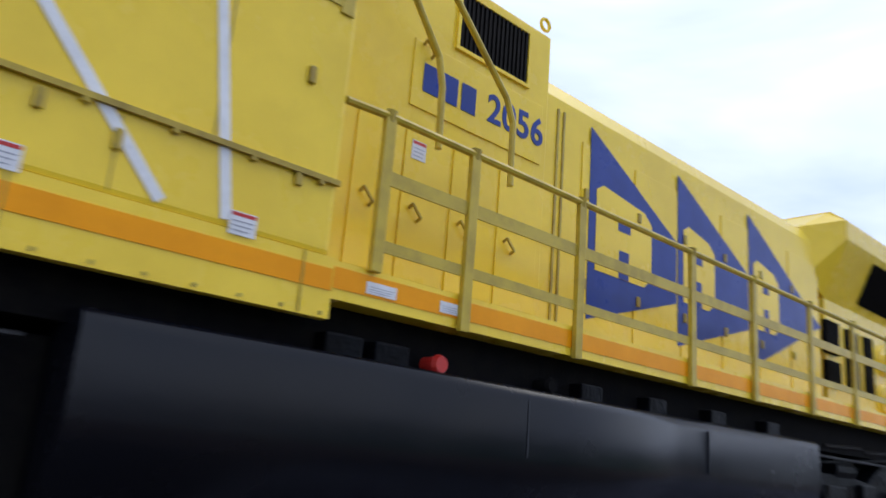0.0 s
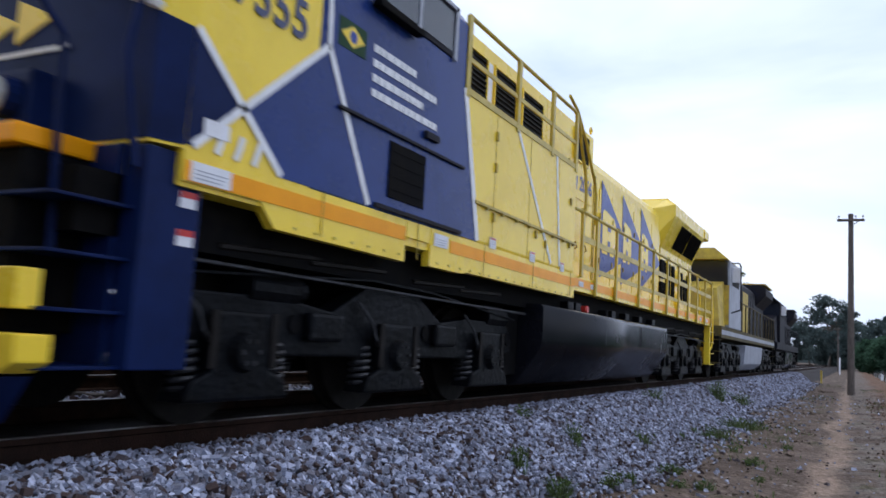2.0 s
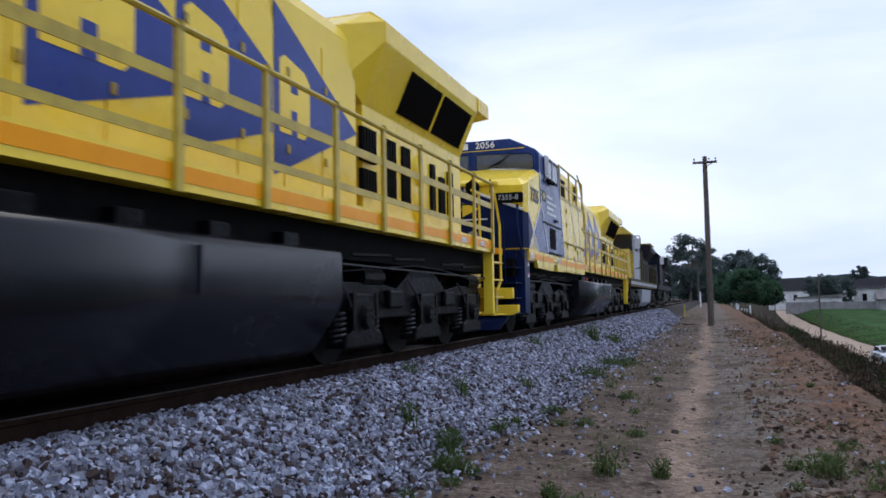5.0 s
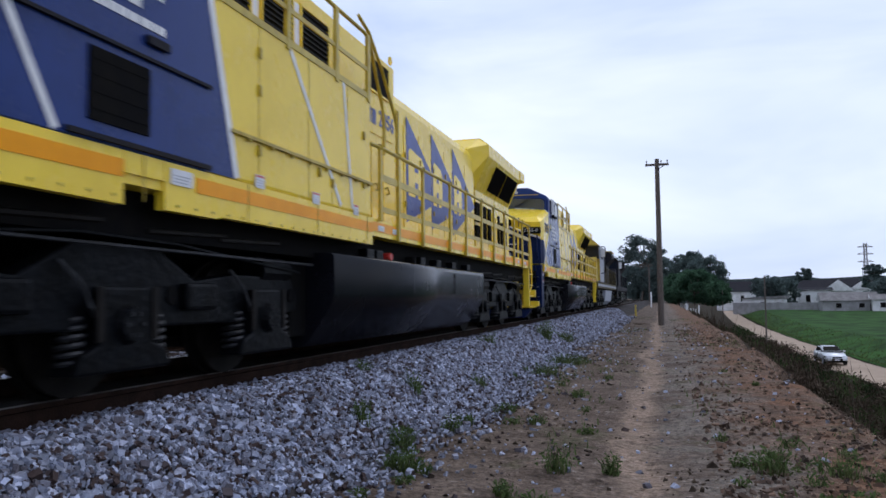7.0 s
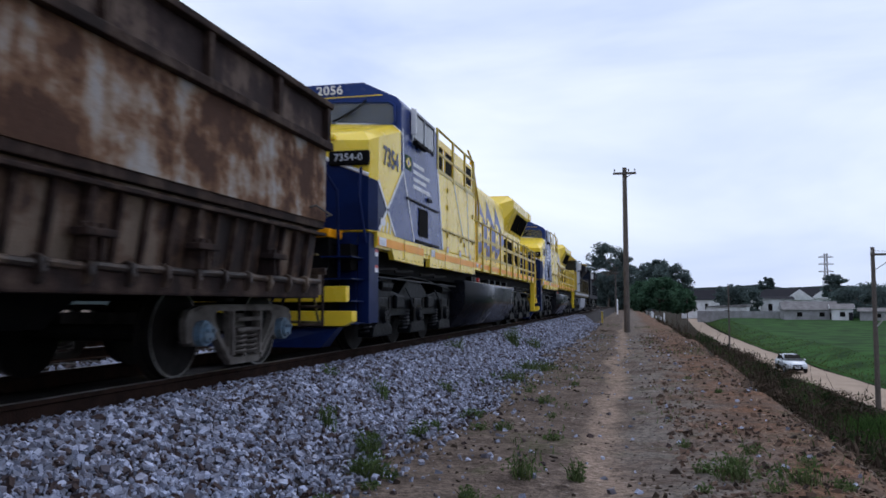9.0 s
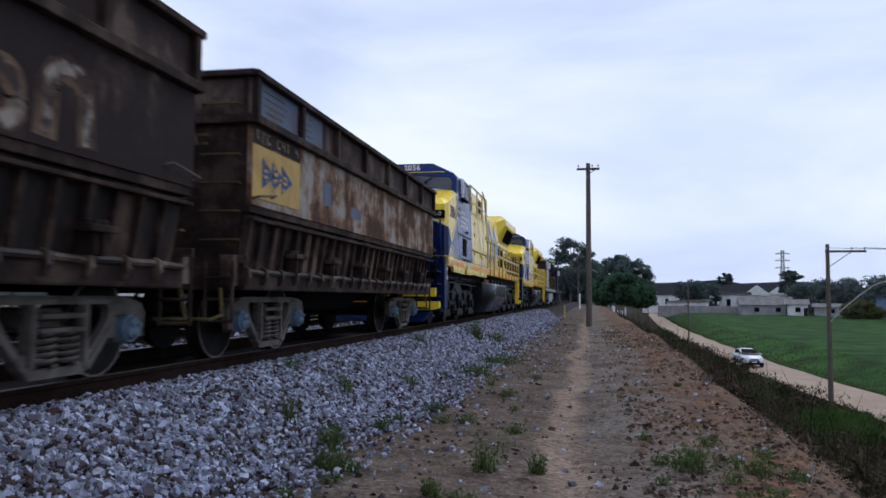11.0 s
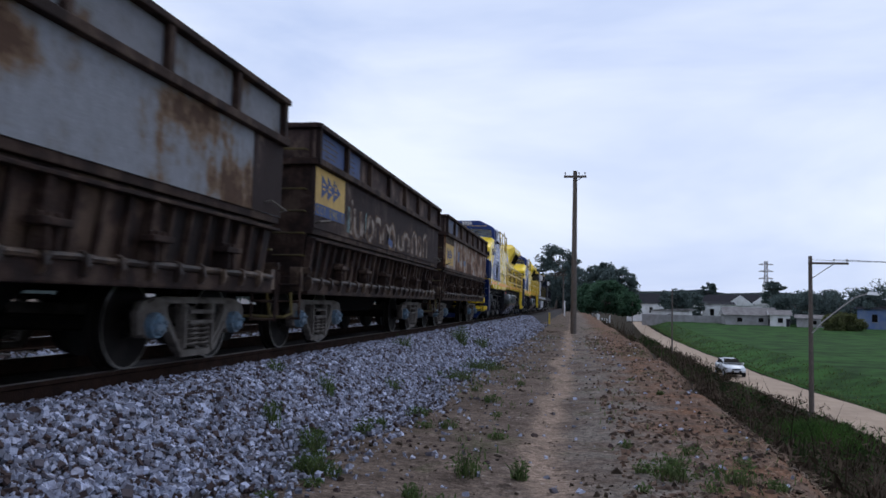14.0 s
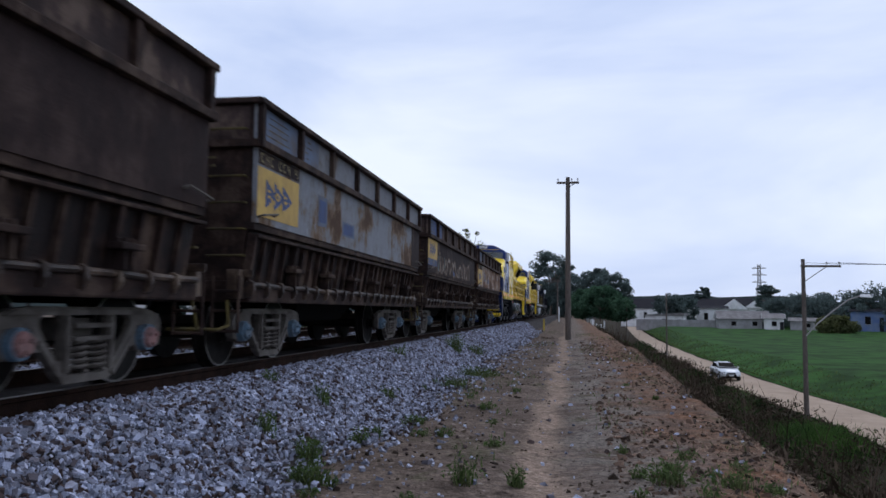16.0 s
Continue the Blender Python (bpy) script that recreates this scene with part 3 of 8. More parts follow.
def weed(x, y, height, count, radius, label, mat=GRASS):
    """A leafy weed rooted in the ground, of many thin blades."""
    rng = np.random.default_rng(int(x * 100 + y * 1000))
    r = radius * np.sqrt(rng.uniform(0, 1, count)) * 0.6
    a = rng.uniform(0, 6.283, count)
    roots = np.stack([r * np.cos(a), r * np.sin(a), np.full(count, -0.02)], 1)
    top = tagged(new("weed"), label, "weed", "weeds beside the track")
    top.location = (x, y, float(ground_height(x, y)) if x > 2.4 else float(bed_height(x)))
    n = count
    hz = rng.uniform(0, 1, n) ** 0.8
    rr = radius * np.sqrt(rng.uniform(0, 1, n)) * (0.35 + 0.65 * np.sin(np.pi * np.clip(hz * 0.8 + 0.1, 0, 1)))
    aa = rng.uniform(0, 6.283, n)
    pos = np.stack([rr * np.cos(aa), rr * np.sin(aa), hz * height * rng.uniform(0.55, 1.0, n)], 1)
    d1 = rng.normal(0, 1, (n, 3)) + np.array([0, 0, 0.5])
    d1 /= np.linalg.norm(d1, axis=1)[:, None]
    d2 = np.cross(d1, rng.normal(0, 1, (n, 3)))
    d2 /= np.linalg.norm(d2, axis=1)[:, None]
    ls = rng.uniform(0.012, 0.034, n)[:, None]
    v = np.stack([pos - d1 * ls, pos - d2 * ls * 0.35, pos + d1 * ls, pos + d2 * ls * 0.35], 1)
    mesh_from_arrays("foliage", v.reshape(-1, 3), (np.arange(n) * 4)[:, None] + np.array([[0, 1, 2, 3]]), mat, top)
    few = count // 2
    blades("grass_tuft", roots[:few], height * rng.uniform(0.5, 1.0, few), rng.uniform(0.003, 0.008, few), 0.8, mat, "", parent=top, seed=count)
    stem_bm = bm_new()
    for i in range(5):
        aa = rng.uniform(0, 6.283)
        rod(stem_bm, (0, 0, -0.03), (radius * 0.6 * math.cos(aa), radius * 0.6 * math.sin(aa), height * rng.uniform(0.6, 0.95)), 0.005, 5, 0.002)
    part("stem", stem_bm, mat, top)
    return top


for wx, wy, wh, wc, wr in ((2.45, 7.6, 0.30, 150, 0.17), (2.85, 6.5, 0.26, 200, 0.2), (2.95, 17.9, 0.30, 420, 0.55), (1.95, 21.2, 0.62, 260, 0.26), (2.15, 23.5, 0.35, 260, 0.5), (2.80, 15.3, 0.25, 260, 0.4), (2.25, 11.9, 0.22, 120, 0.2), (4.10, 6.9, 0.24, 120, 0.2), (4.55, 7.0, 0.2, 90, 0.1), (5.85, 7.2, 0.22, 220, 0.28), (6.4, 7.3, 0.18, 150, 0.3), (2.1, 7.4, 0.3, 90, 0.14), (2.0, 9.4, 0.3, 80, 0.15), (1.5, 9.0, 0.2, 70, 0.12), (3.0, 10.2, 0.14, 140, 0.18), (3.75, 12.2, 0.13, 120, 0.16), (2.7, 8.6, 0.2, 110, 0.14), (1.62, 15.5, 0.3, 90, 0.25)):
    weed(wx, wy, wh, wc, wr, "low green weed growing among the stones" if wx < 2.5 else "low green weed on bare earth")

rng = np.random.default_rng(51)
for i in range(34):
    wx = rng.uniform(2.3, 4.2) if i % 3 else rng.uniform(5.5, 6.7)
    weed(wx, 5.6 + 13 * rng.uniform(0, 1) ** 1.4, rng.uniform(0.06, 0.17), int(rng.uniform(30, 80)), rng.uniform(0.06, 0.16), "small green weed sprouting from bare earth")

rng = np.random.default_rng(21)
n = 5200
gx, gy = rng.uniform(2.7, 7.4, n), 5 + 55 * rng.uniform(0, 1, n)
keep = (wobble(gx * 2.2, gy * 1.4) > 0.28) & (abs(gx - 4.8) > 0.5)
gx, gy = gx[keep], gy[keep]
blades("grass_sprouts", np.stack([gx, gy, ground_height(gx, gy)], 1), rng.uniform(0.03, 0.11, len(gx)), rng.uniform(0.004, 0.009, len(gx)), 0.9, GRASS, "sparse green grass sprouting from bare earth", seed=5)


STRAW = material("pale_dry_straw", (0.26, 0.20, 0.14), (0.10, 0.075, 0.055), rough=0.9, scale=3, amount=0.9, bump=0, per_island=0.5, spec=0.1)
n = 4200
gy = 4 + 40 * rng.uniform(0, 1, n) ** 1.5
gx = crest(gy) - 1.9 * rng.uniform(0, 1, n) ** 1.3 + 0.4
keep = wobble(gx * 1.9 + 1, gy * 1.1) > -0.15
gx, gy = gx[keep], gy[keep]
a = rng.uniform(0, 6.283, len(gx))
ln = rng.uniform(0.02, 0.09, len(gx))
d1 = np.stack([np.cos(a), np.sin(a), rng.uniform(-0.05, 0.3, len(gx))], 1) * ln[:, None]
d2 = np.stack([-np.sin(a), np.cos(a), np.zeros(len(gx))], 1) * rng.uniform(0.002, 0.005, len(gx))[:, None]
pos = np.stack([gx, gy, ground_height(gx, gy) + 0.012], 1)
tagged(mesh_from_arrays("straw_litter", np.stack([pos - d1 - d2, pos - d1 + d2, pos + d1 + d2, pos + d1 - d2], 1).reshape(-1, 3), (np.arange(len(gx)) * 4)[:, None] + np.array([[0, 1, 2, 3]]), STRAW), "pale dry straw and twigs littering the embankment edge", "straw", kind="stuff")


def thicket(name, mounds, per, y0, y1, near, far, height, size, mat, label, seed, thin=0.28):
    """Brush in separate mounds over the slope, each a loose heap of narrow leaves."""
    rng = np.random.default_rng(seed)
    cy = y0 + (y1 - y0) * rng.uniform(0, 1, mounds) ** 1.6
    cx = crest(cy) + near + (road_centre(cy) - far - crest(cy) - near) * rng.uniform(0, 1, mounds)
    big = (0.35 + 1.15 * rng.uniform(0, 1, mounds) ** 1.6) * np.clip(0.35 + 0.28 * (cx - crest(cy)), 0.35, 1.1)
    k = np.repeat(np.arange(mounds), per)
    n = len(k)
    d = rng.normal(0, 1, (n, 3))
    d /= np.linalg.norm(d, axis=1)[:, None]
    d *= rng.uniform(0.25, 1, n)[:, None] ** 0.6
    px, py = cx[k] + d[:, 0] * big[k] * 0.95, cy[k] + d[:, 1] * big[k] * 1.2
    pos = np.stack([px, py, ground_height(px, py) + np.abs(d[:, 2]) * big[k] * height], 1)
    d1 = rng.normal(0, 1, (n, 3)) + np.array([0, 0, 1.1])
    d1 /= np.linalg.norm(d1, axis=1)[:, None]
    d2 = np.cross(d1, rng.normal(0, 1, (n, 3)))
    d2 /= np.linalg.norm(d2, axis=1)[:, None]
    ls = (size * rng.uniform(0.5, 1.5, n) * (1 + py / 70))[:, None]
    v = np.stack([pos - d1 * ls, pos - d2 * ls * thin, pos + d1 * ls, pos + d2 * ls * thin], 1)
    return tagged(mesh_from_arrays(name, v.reshape(-1, 3), (np.arange(n) * 4)[:, None] + np.array([[0, 1, 2, 3]]), mat), label, "brush", kind="stuff")


thicket("dry_brush", 560, 120, 3, 110, 0.9, 2.2, 0.72, 0.075, DRY_GRASS, "brown dry brush in mounds on the embankment slope", 6, 0.2)
thicket("green_brush", 200, 120, 5, 140, 1.8, 2.2, 0.85, 0.07, SHRUB, "dark green bushes on the embankment slope", 7)
thicket("tall_grass", 120, 90, 8, 110, 1.8, 3.0, 0.75, 0.11, SLOPE_GRASS, "tall green grass on the embankment slope", 11, 0.07)
n = 2600
gx, gy = rng.normal(15.7, 0.7, n), rng.normal(37.0, 1.2, n)
blades("tall_grass", np.stack([gx, gy, ground_height(gx, gy)], 1), rng.uniform(0.4, 1.1, n), rng.uniform(0.012, 0.025, n), 0.9, SLOPE_GRASS, "tall green grass clump at the foot of the street pole", "grass", seed=18)
n = 2600
gy = 4 + 90 * rng.uniform(0, 1, n) ** 1.3
gx = crest(gy) + rng.uniform(0.6, 8.5, n)
blades("dry_stalks", np.stack([gx, gy, ground_height(gx, gy)], 1), rng.uniform(0.3, 1.5, n), rng.uniform(0.004, 0.009, n) * (1 + gy / 40), 0.5, DRY_GRASS, "thin dry stalks on the embankment slope", "brush", seed=16)
n = 9000
gy = 20 + 260 * rng.uniform(0, 1, n) ** 1.5
gx = road_centre(gy) + 2.2 + 5.0 * rng.uniform(0, 1, n) ** 2.2
blades("meadow_grass", np.stack([gx, gy, field_height(gx, gy)], 1), rng.uniform(0.06, 0.2, n), rng.uniform(0.012, 0.03, n) * (1 + gy / 80), 0.9, GRASS, "ragged dark grass along the meadow edge", seed=8)


def tree(x, y, z, height, spread, mat, label, seed, trunk_share=0.35, clumps=34, leaves=90, leaf=0.35, layered=0.5):
    """A tapered trunk with limbs and a ragged crown of many leaves in clumps."""
    rng = np.random.default_rng(seed)
    top = tagged(new("tree"), label, "tree", "trees round the tracks")
    top.location = (x, y, z)
    bm = bm_new()
    r0 = height * 0.022
    bend = rng.uniform(-0.05, 0.05, 2) * height
    mid = (bend[0], bend[1], height * trunk_share)
    head = (bend[0] * 1.6, bend[1] * 1.6, height * 0.86)
    rod(bm, (0, 0, -0.3), mid, r0, 8, r0 * 0.72)
    rod(bm, mid, head, r0 * 0.72, 7, r0 * 0.2)
    centres = []
    for i in range(clumps):
        u = rng.uniform(0, 1)
        zz = height * (trunk_share + (1 - trunk_share) * u)
        env = spread * (0.45 + 0.75 * math.sin(math.pi * min(1, 0.16 + 0.78 * u))) * 0.62
        a, rr = rng.uniform(0, 6.283), env * math.sqrt(rng.uniform(0.05, 1))
        centres.append((mid[0] + rr * math.cos(a), mid[1] + rr * math.sin(a), zz * rng.uniform(0.94, 1.0)))
    for c in centres[: max(8, clumps // 2)]:
        t = rng.uniform(0.0, 0.7)
        start = Vector(mid).lerp(Vector(head), t)
        rod(bm, start, c, r0 * 0.28, 5, r0 * 0.06)
    part("trunk", bm, BARK, top)
    cen = np.array(centres)
    n = clumps * leaves
    which = rng.integers(0, clumps, n)
    size = spread * rng.uniform(0.10, 0.24, clumps)
    off = rng.normal(0, 1, (n, 3))
    off = off / np.linalg.norm(off, axis=1)[:, None] * rng.uniform(0.3, 1, n)[:, None] ** 0.6
    off[:, 2] *= layered
    pos = cen[which] + off * size[which][:, None]
    d1 = rng.normal(0, 1, (n, 3))
    d1 /= np.linalg.norm(d1, axis=1)[:, None]
    d2 = np.cross(d1, rng.normal(0, 1, (n, 3)))
    d2 /= np.linalg.norm(d2, axis=1)[:, None]
    ls = leaf * rng.uniform(0.5, 1.2, n)[:, None]
    v = np.stack([pos - d1 * ls, pos - d2 * ls * 0.4, pos + d1 * ls, pos + d2 * ls * 0.4], 1)
    f = (np.arange(n) * 4)[:, None] + np.array([[0, 1, 2, 3]])
    mesh_from_arrays("crown", v.reshape(-1, 3), f, mat, top)
    return top


def polar(az, dist):
    """A place seen from beside the track at a bearing from it, in degrees to the right."""
    return 5.0 + dist * math.sin(radians(az)), dist * math.cos(radians(az))


TREES = ((-1.45, 215, 17.4, 8.6, LEAF, "tall dark eucalyptus with an open layered crown", 0.22, 0.75), (-0.35, 232, 13.6, 8.0, LEAF, "dark eucalyptus behind the railway bend", 0.3, 0.5), (-2.5, 240, 12.0, 8, LEAF, "dark eucalyptus behind the railway bend", 0.2, 0.7), (-0.9, 222, 9.0, 9, LEAF, "dark bushy undergrowth tree behind the railway bend", 0.1, 0.8), (0.3, 212, 8.5, 8, LEAF, "dark bushy undergrowth tree behind the railway bend", 0.1, 0.8), (1.7, 205, 12.6, 7.5, LEAF, "dark rounded tree beside the railway", 0.2, 0.7), (2.6, 200, 11.0, 7.0, LEAF, "dark rounded tree beside the railway", 0.2, 0.7), (2.1, 170, 6.8, 6.0, LEAF_GREEN, "fresh green bushy tree beside the dirt road", 0.12, 0.75), (2.8, 178, 6.2, 5.5, LEAF_GREEN, "fresh green bushy tree beside the dirt road", 0.12, 0.75), (1.1, 180, 6.4, 5.5, LEAF_GREEN, "fresh green bushy tree beside the dirt road", 0.12, 0.75), (3.5, 190, 5.4, 4.4, LEAF_GREEN, "fresh green bushy tree beside the dirt road", 0.12, 0.75),
         (6.9, 255, 7.5, 7.0, LEAF, "dark tree in front of the houses", 0.15, 0.75), (7.7, 262, 7.0, 7.0, LEAF, "dark tree in front of the houses", 0.15, 0.75), (13.3, 300, 11.6, 6.0, LEAF, "spreading tree with a flat open crown", 0.5, 0.35), (14.6, 245, 10.5, 12.0, LEAF, "broad dark tree at the meadow's edge", 0.12, 0.7), (16.2, 235, 10.8, 12.0, LEAF, "broad dark tree at the meadow's edge", 0.12, 0.7), (17.9, 230, 11.0, 12.0, LEAF, "broad dark tree at the meadow's edge", 0.12, 0.7), (19.6, 225, 12.4, 12.0, LEAF, "broad dark tree at the meadow's edge", 0.12, 0.7), (17.2, 200, 5.0, 6.0, LEAF_DRY, "olive shrubby tree at the meadow's edge", 0.1, 0.8), (21.5, 225, 12.0, 12.0, LEAF, "broad dark tree at the meadow's edge", 0.12, 0.7), (9.0, 340, 12.5, 5.0, LEAF, "tree rising behind the roofs", 0.3, 0.6), (24.5, 230, 12.0, 13.0, LEAF, "broad dark tree at the meadow's edge", 0.12, 0.7))
for i, (az, dist, h, sp, mat, label, share, lay) in enumerate(TREES):
    tx, ty = polar(az, dist)
    tree(tx, ty, -4.6 if az > 4.5 else (-1.8 if az > 2.8 else -1.0), h + (0.0 if az < 4.5 else 3.6 if az < 14 else -0.6), sp, mat, label, 100 + i, share, 80, 110, 0.2 + dist / 1100, lay)
for i, (tx, ty, h, sp) in enumerate(((-14, 6, 6.5, 6), (-15, 15, 7.5, 7), (-17, 26, 8, 7), (-14, 38, 6.5, 6), (-18, 52, 9, 7), (-16, 68, 8.5, 7), (-19, 88, 10.5, 8), (-17, 110, 11, 8))):
    tree(tx, ty, -0.9, h, sp, LEAF_DRY if i % 3 == 1 else LEAF, "scrubby thin-leaved tree behind the tracks", 200 + i, 0.3, 34, 110, 0.16 + ty / 500, 0.7)
tree(-10.2, 119, -0.9, 14.6, 3.2, LEAF_DRY, "slender thin-leaved tree behind the tracks", 231, 0.62, 26, 26, 0.22, 0.8)
rng = np.random.default_rng(31)
n = 9000
gx, gy = rng.uniform(-13, -8, n), rng.uniform(-2, 70, n)
blades("trackside_scrub", np.stack([gx, gy, ground_height(gx, gy)], 1), rng.uniform(0.2, 1.1, n), rng.uniform(0.01, 0.03, n), 0.8, SHRUB, "dark scrub along the far side of the tracks", "brush", seed=9)


# ---- poles and wires ----
def utility_pole(x, y, z, height, arm_z, arm, label, radius=0.13, lean=0.0):
    top = tagged(new("utility_pole"), label, "utility pole")
    top.matrix_basis = pose(x, y, z, 0, lean, 0)
    bm = bm_new()
    rod(bm, (0, 0, -0.4), (0, 0, height), radius, 12, radius * 0.68)
    part("pole", bm, TIMBER, top)
    if arm:
        bm = bm_new()
        box(bm, arm[0], arm[1], -0.16, -0.06, arm_z - 0.06, arm_z + 0.06, 0.008)
        beam = part("crossarm", bm, TIMBER, top)
        for u in (arm[0] + 0.08, (arm[0] * 0.35 + arm[1] * 0.65) if arm[1] > 1 else arm[1] * 0.35, arm[1] - 0.08):
            bm = bm_new()
            rod(bm, (u, -0.11, arm_z + 0.05), (u, -0.11, arm_z + 0.17), 0.018, 6)
            rod(bm, (u, -0.11, arm_z + 0.15), (u, -0.11, arm_z + 0.24), 0.05, 8, 0.035)
            part("insulator", bm, CONCRETE, beam)
        bm = bm_new()
        end = arm[1] * 0.6
        rod(bm, (end, -0.11, arm_z - 0.05), (0, -0.1, arm_z - 0.75 * abs(end)), 0.02, 6)
        part("brace", bm, STEEL, top)
    return top


near_pole = utility_pole(4.90, 44.2, -0.86, 9.05, 8.72, (-0.62, 0.62), "weathered timber utility pole with a short crossarm", 0.17)
lamp_pole = utility_pole(17.85, 46.6, -5.0, 8.75, 8.35, (-0.15, 1.95), "timber street pole with a one-sided crossarm and lamp", 0.15)
bm = bm_new()
tube(bm, [(0.05, -0.12, 4.5), (0.6, -0.2, 5.15), (1.5, -0.3, 5.95), (2.2, -0.4, 6.5), (2.8, -0.45, 6.72)], 0.036, 8)
part("lamp_arm", bm, CONCRETE, lamp_pole, "curved galvanised lamp arm")
bm = bm_new()
hull(bm, [(x, y, z + 1.42) for x, y, z in ((2.75, -0.55, 5.24), (2.75, -0.35, 5.24), (3.35, -0.62, 5.2), (3.35, -0.3, 5.2), (2.85, -0.52, 5.4), (2.85, -0.38, 5.4), (3.25, -0.56, 5.38), (3.25, -0.36, 5.38))])
part("lamp_head", bm, WHITE, lamp_pole, "pale street lamp head")
utility_pole(16.3, 97, -5.0, 8.0, 6.3, None, "thin dark roadside pole", 0.11)
utility_pole(17.4, 180, -5.0, 8.3, 6.6, None, "thin dark roadside pole", 0.11)
utility_pole(18.3, 235, -5.0, 8.6, 6.9, None, "thin dark roadside pole", 0.11)
utility_pole(0.5 + 2.2, 150, -0.9, 7.6, 7.3, (-0.6, 0.6), "distant timber pole beside the railway", 0.15)
bm = bm_new()
box(bm, -0.09, 0.09, -0.09, 0.09, -0.2, 2.3, 0.01)
post = part("marker_post", bm, WHITE)
post.location = (3.4, 118, -0.9)
tagged(post, "white concrete marker post beside the track", "marker post")
bm = bm_new()
box(bm, -0.06, 0.06, -0.06, 0.06, -0.2, 0.95, 0.01)
post = part("marker_post", bm, OLDYELLOW)
post.location = (3.0, 62, -0.85)
tagged(post, "short faded yellow marker post beside the track", "marker post")


def wire(points, label):
    bm = bm_new()
    for a, b in zip(points, points[1:]):
        pts = [Vector(a).lerp(Vector(b), t / 10) - Vector((0, 0, 0.9 * 4 * (t / 10) * (1 - t / 10))) for t in range(11)]
        for p, q in zip(pts, pts[1:]):
            rod(bm, p, q, 0.009, 4)
    return tagged(part("overhead_wire", bm, BLACK), label, "wire")


for u in (0.0, 0.95, 1.52):
    wire([(17.85 + u * 1.2, 46.5, 3.55), (27.0 + u, 8.0, 3.6)], "thin black overhead wire from the street pole")


# ---- fence posts along the far road ----
bm = bm_new()
box(bm, -0.09, 0.09, -0.09, 0.09, -0.2, 1.5, 0.01)
first = part("fence_post", bm, WHITE)
first.location = (9.6, 110, -2.0)
tagged(first, "pale concrete fence post along the road", "fence post", "fence posts along the road")
for i in range(1, 12):
    px, py = 9.2 + 0.3 * math.sin(i), 110 + i * 7.0
    copy_thing(first, pose(px, py, float(ground_height(px, py))))


# ---- parked car ----
def loft(bm, sections):
    """Skin over cross-sections of equal length."""
    rings = [[bm.verts.new(p) for p in s] for s in sections]
    for a, b in zip(rings, rings[1:]):
        for i in range(len(a)):
            j = (i + 1) % len(a)
            bm.faces.new((a[i], a[j], b[j], b[i]))
    bm.faces.new(rings[0])
    bm.faces.new(rings[-1])
    bmesh.ops.recalc_face_normals(bm, faces=bm.faces[:])
    return bm


def car_ring(y, half, z0, z1, tuck=0.08):
    return [(-half + tuck, y, z0), (half - tuck, y, z0), (half, y, z0 + 0.2), (half, y, z1 - 0.12), (half - tuck, y, z1), (-half + tuck, y, z1), (-half, y, z1 - 0.12), (-half, y, z0 + 0.2)]


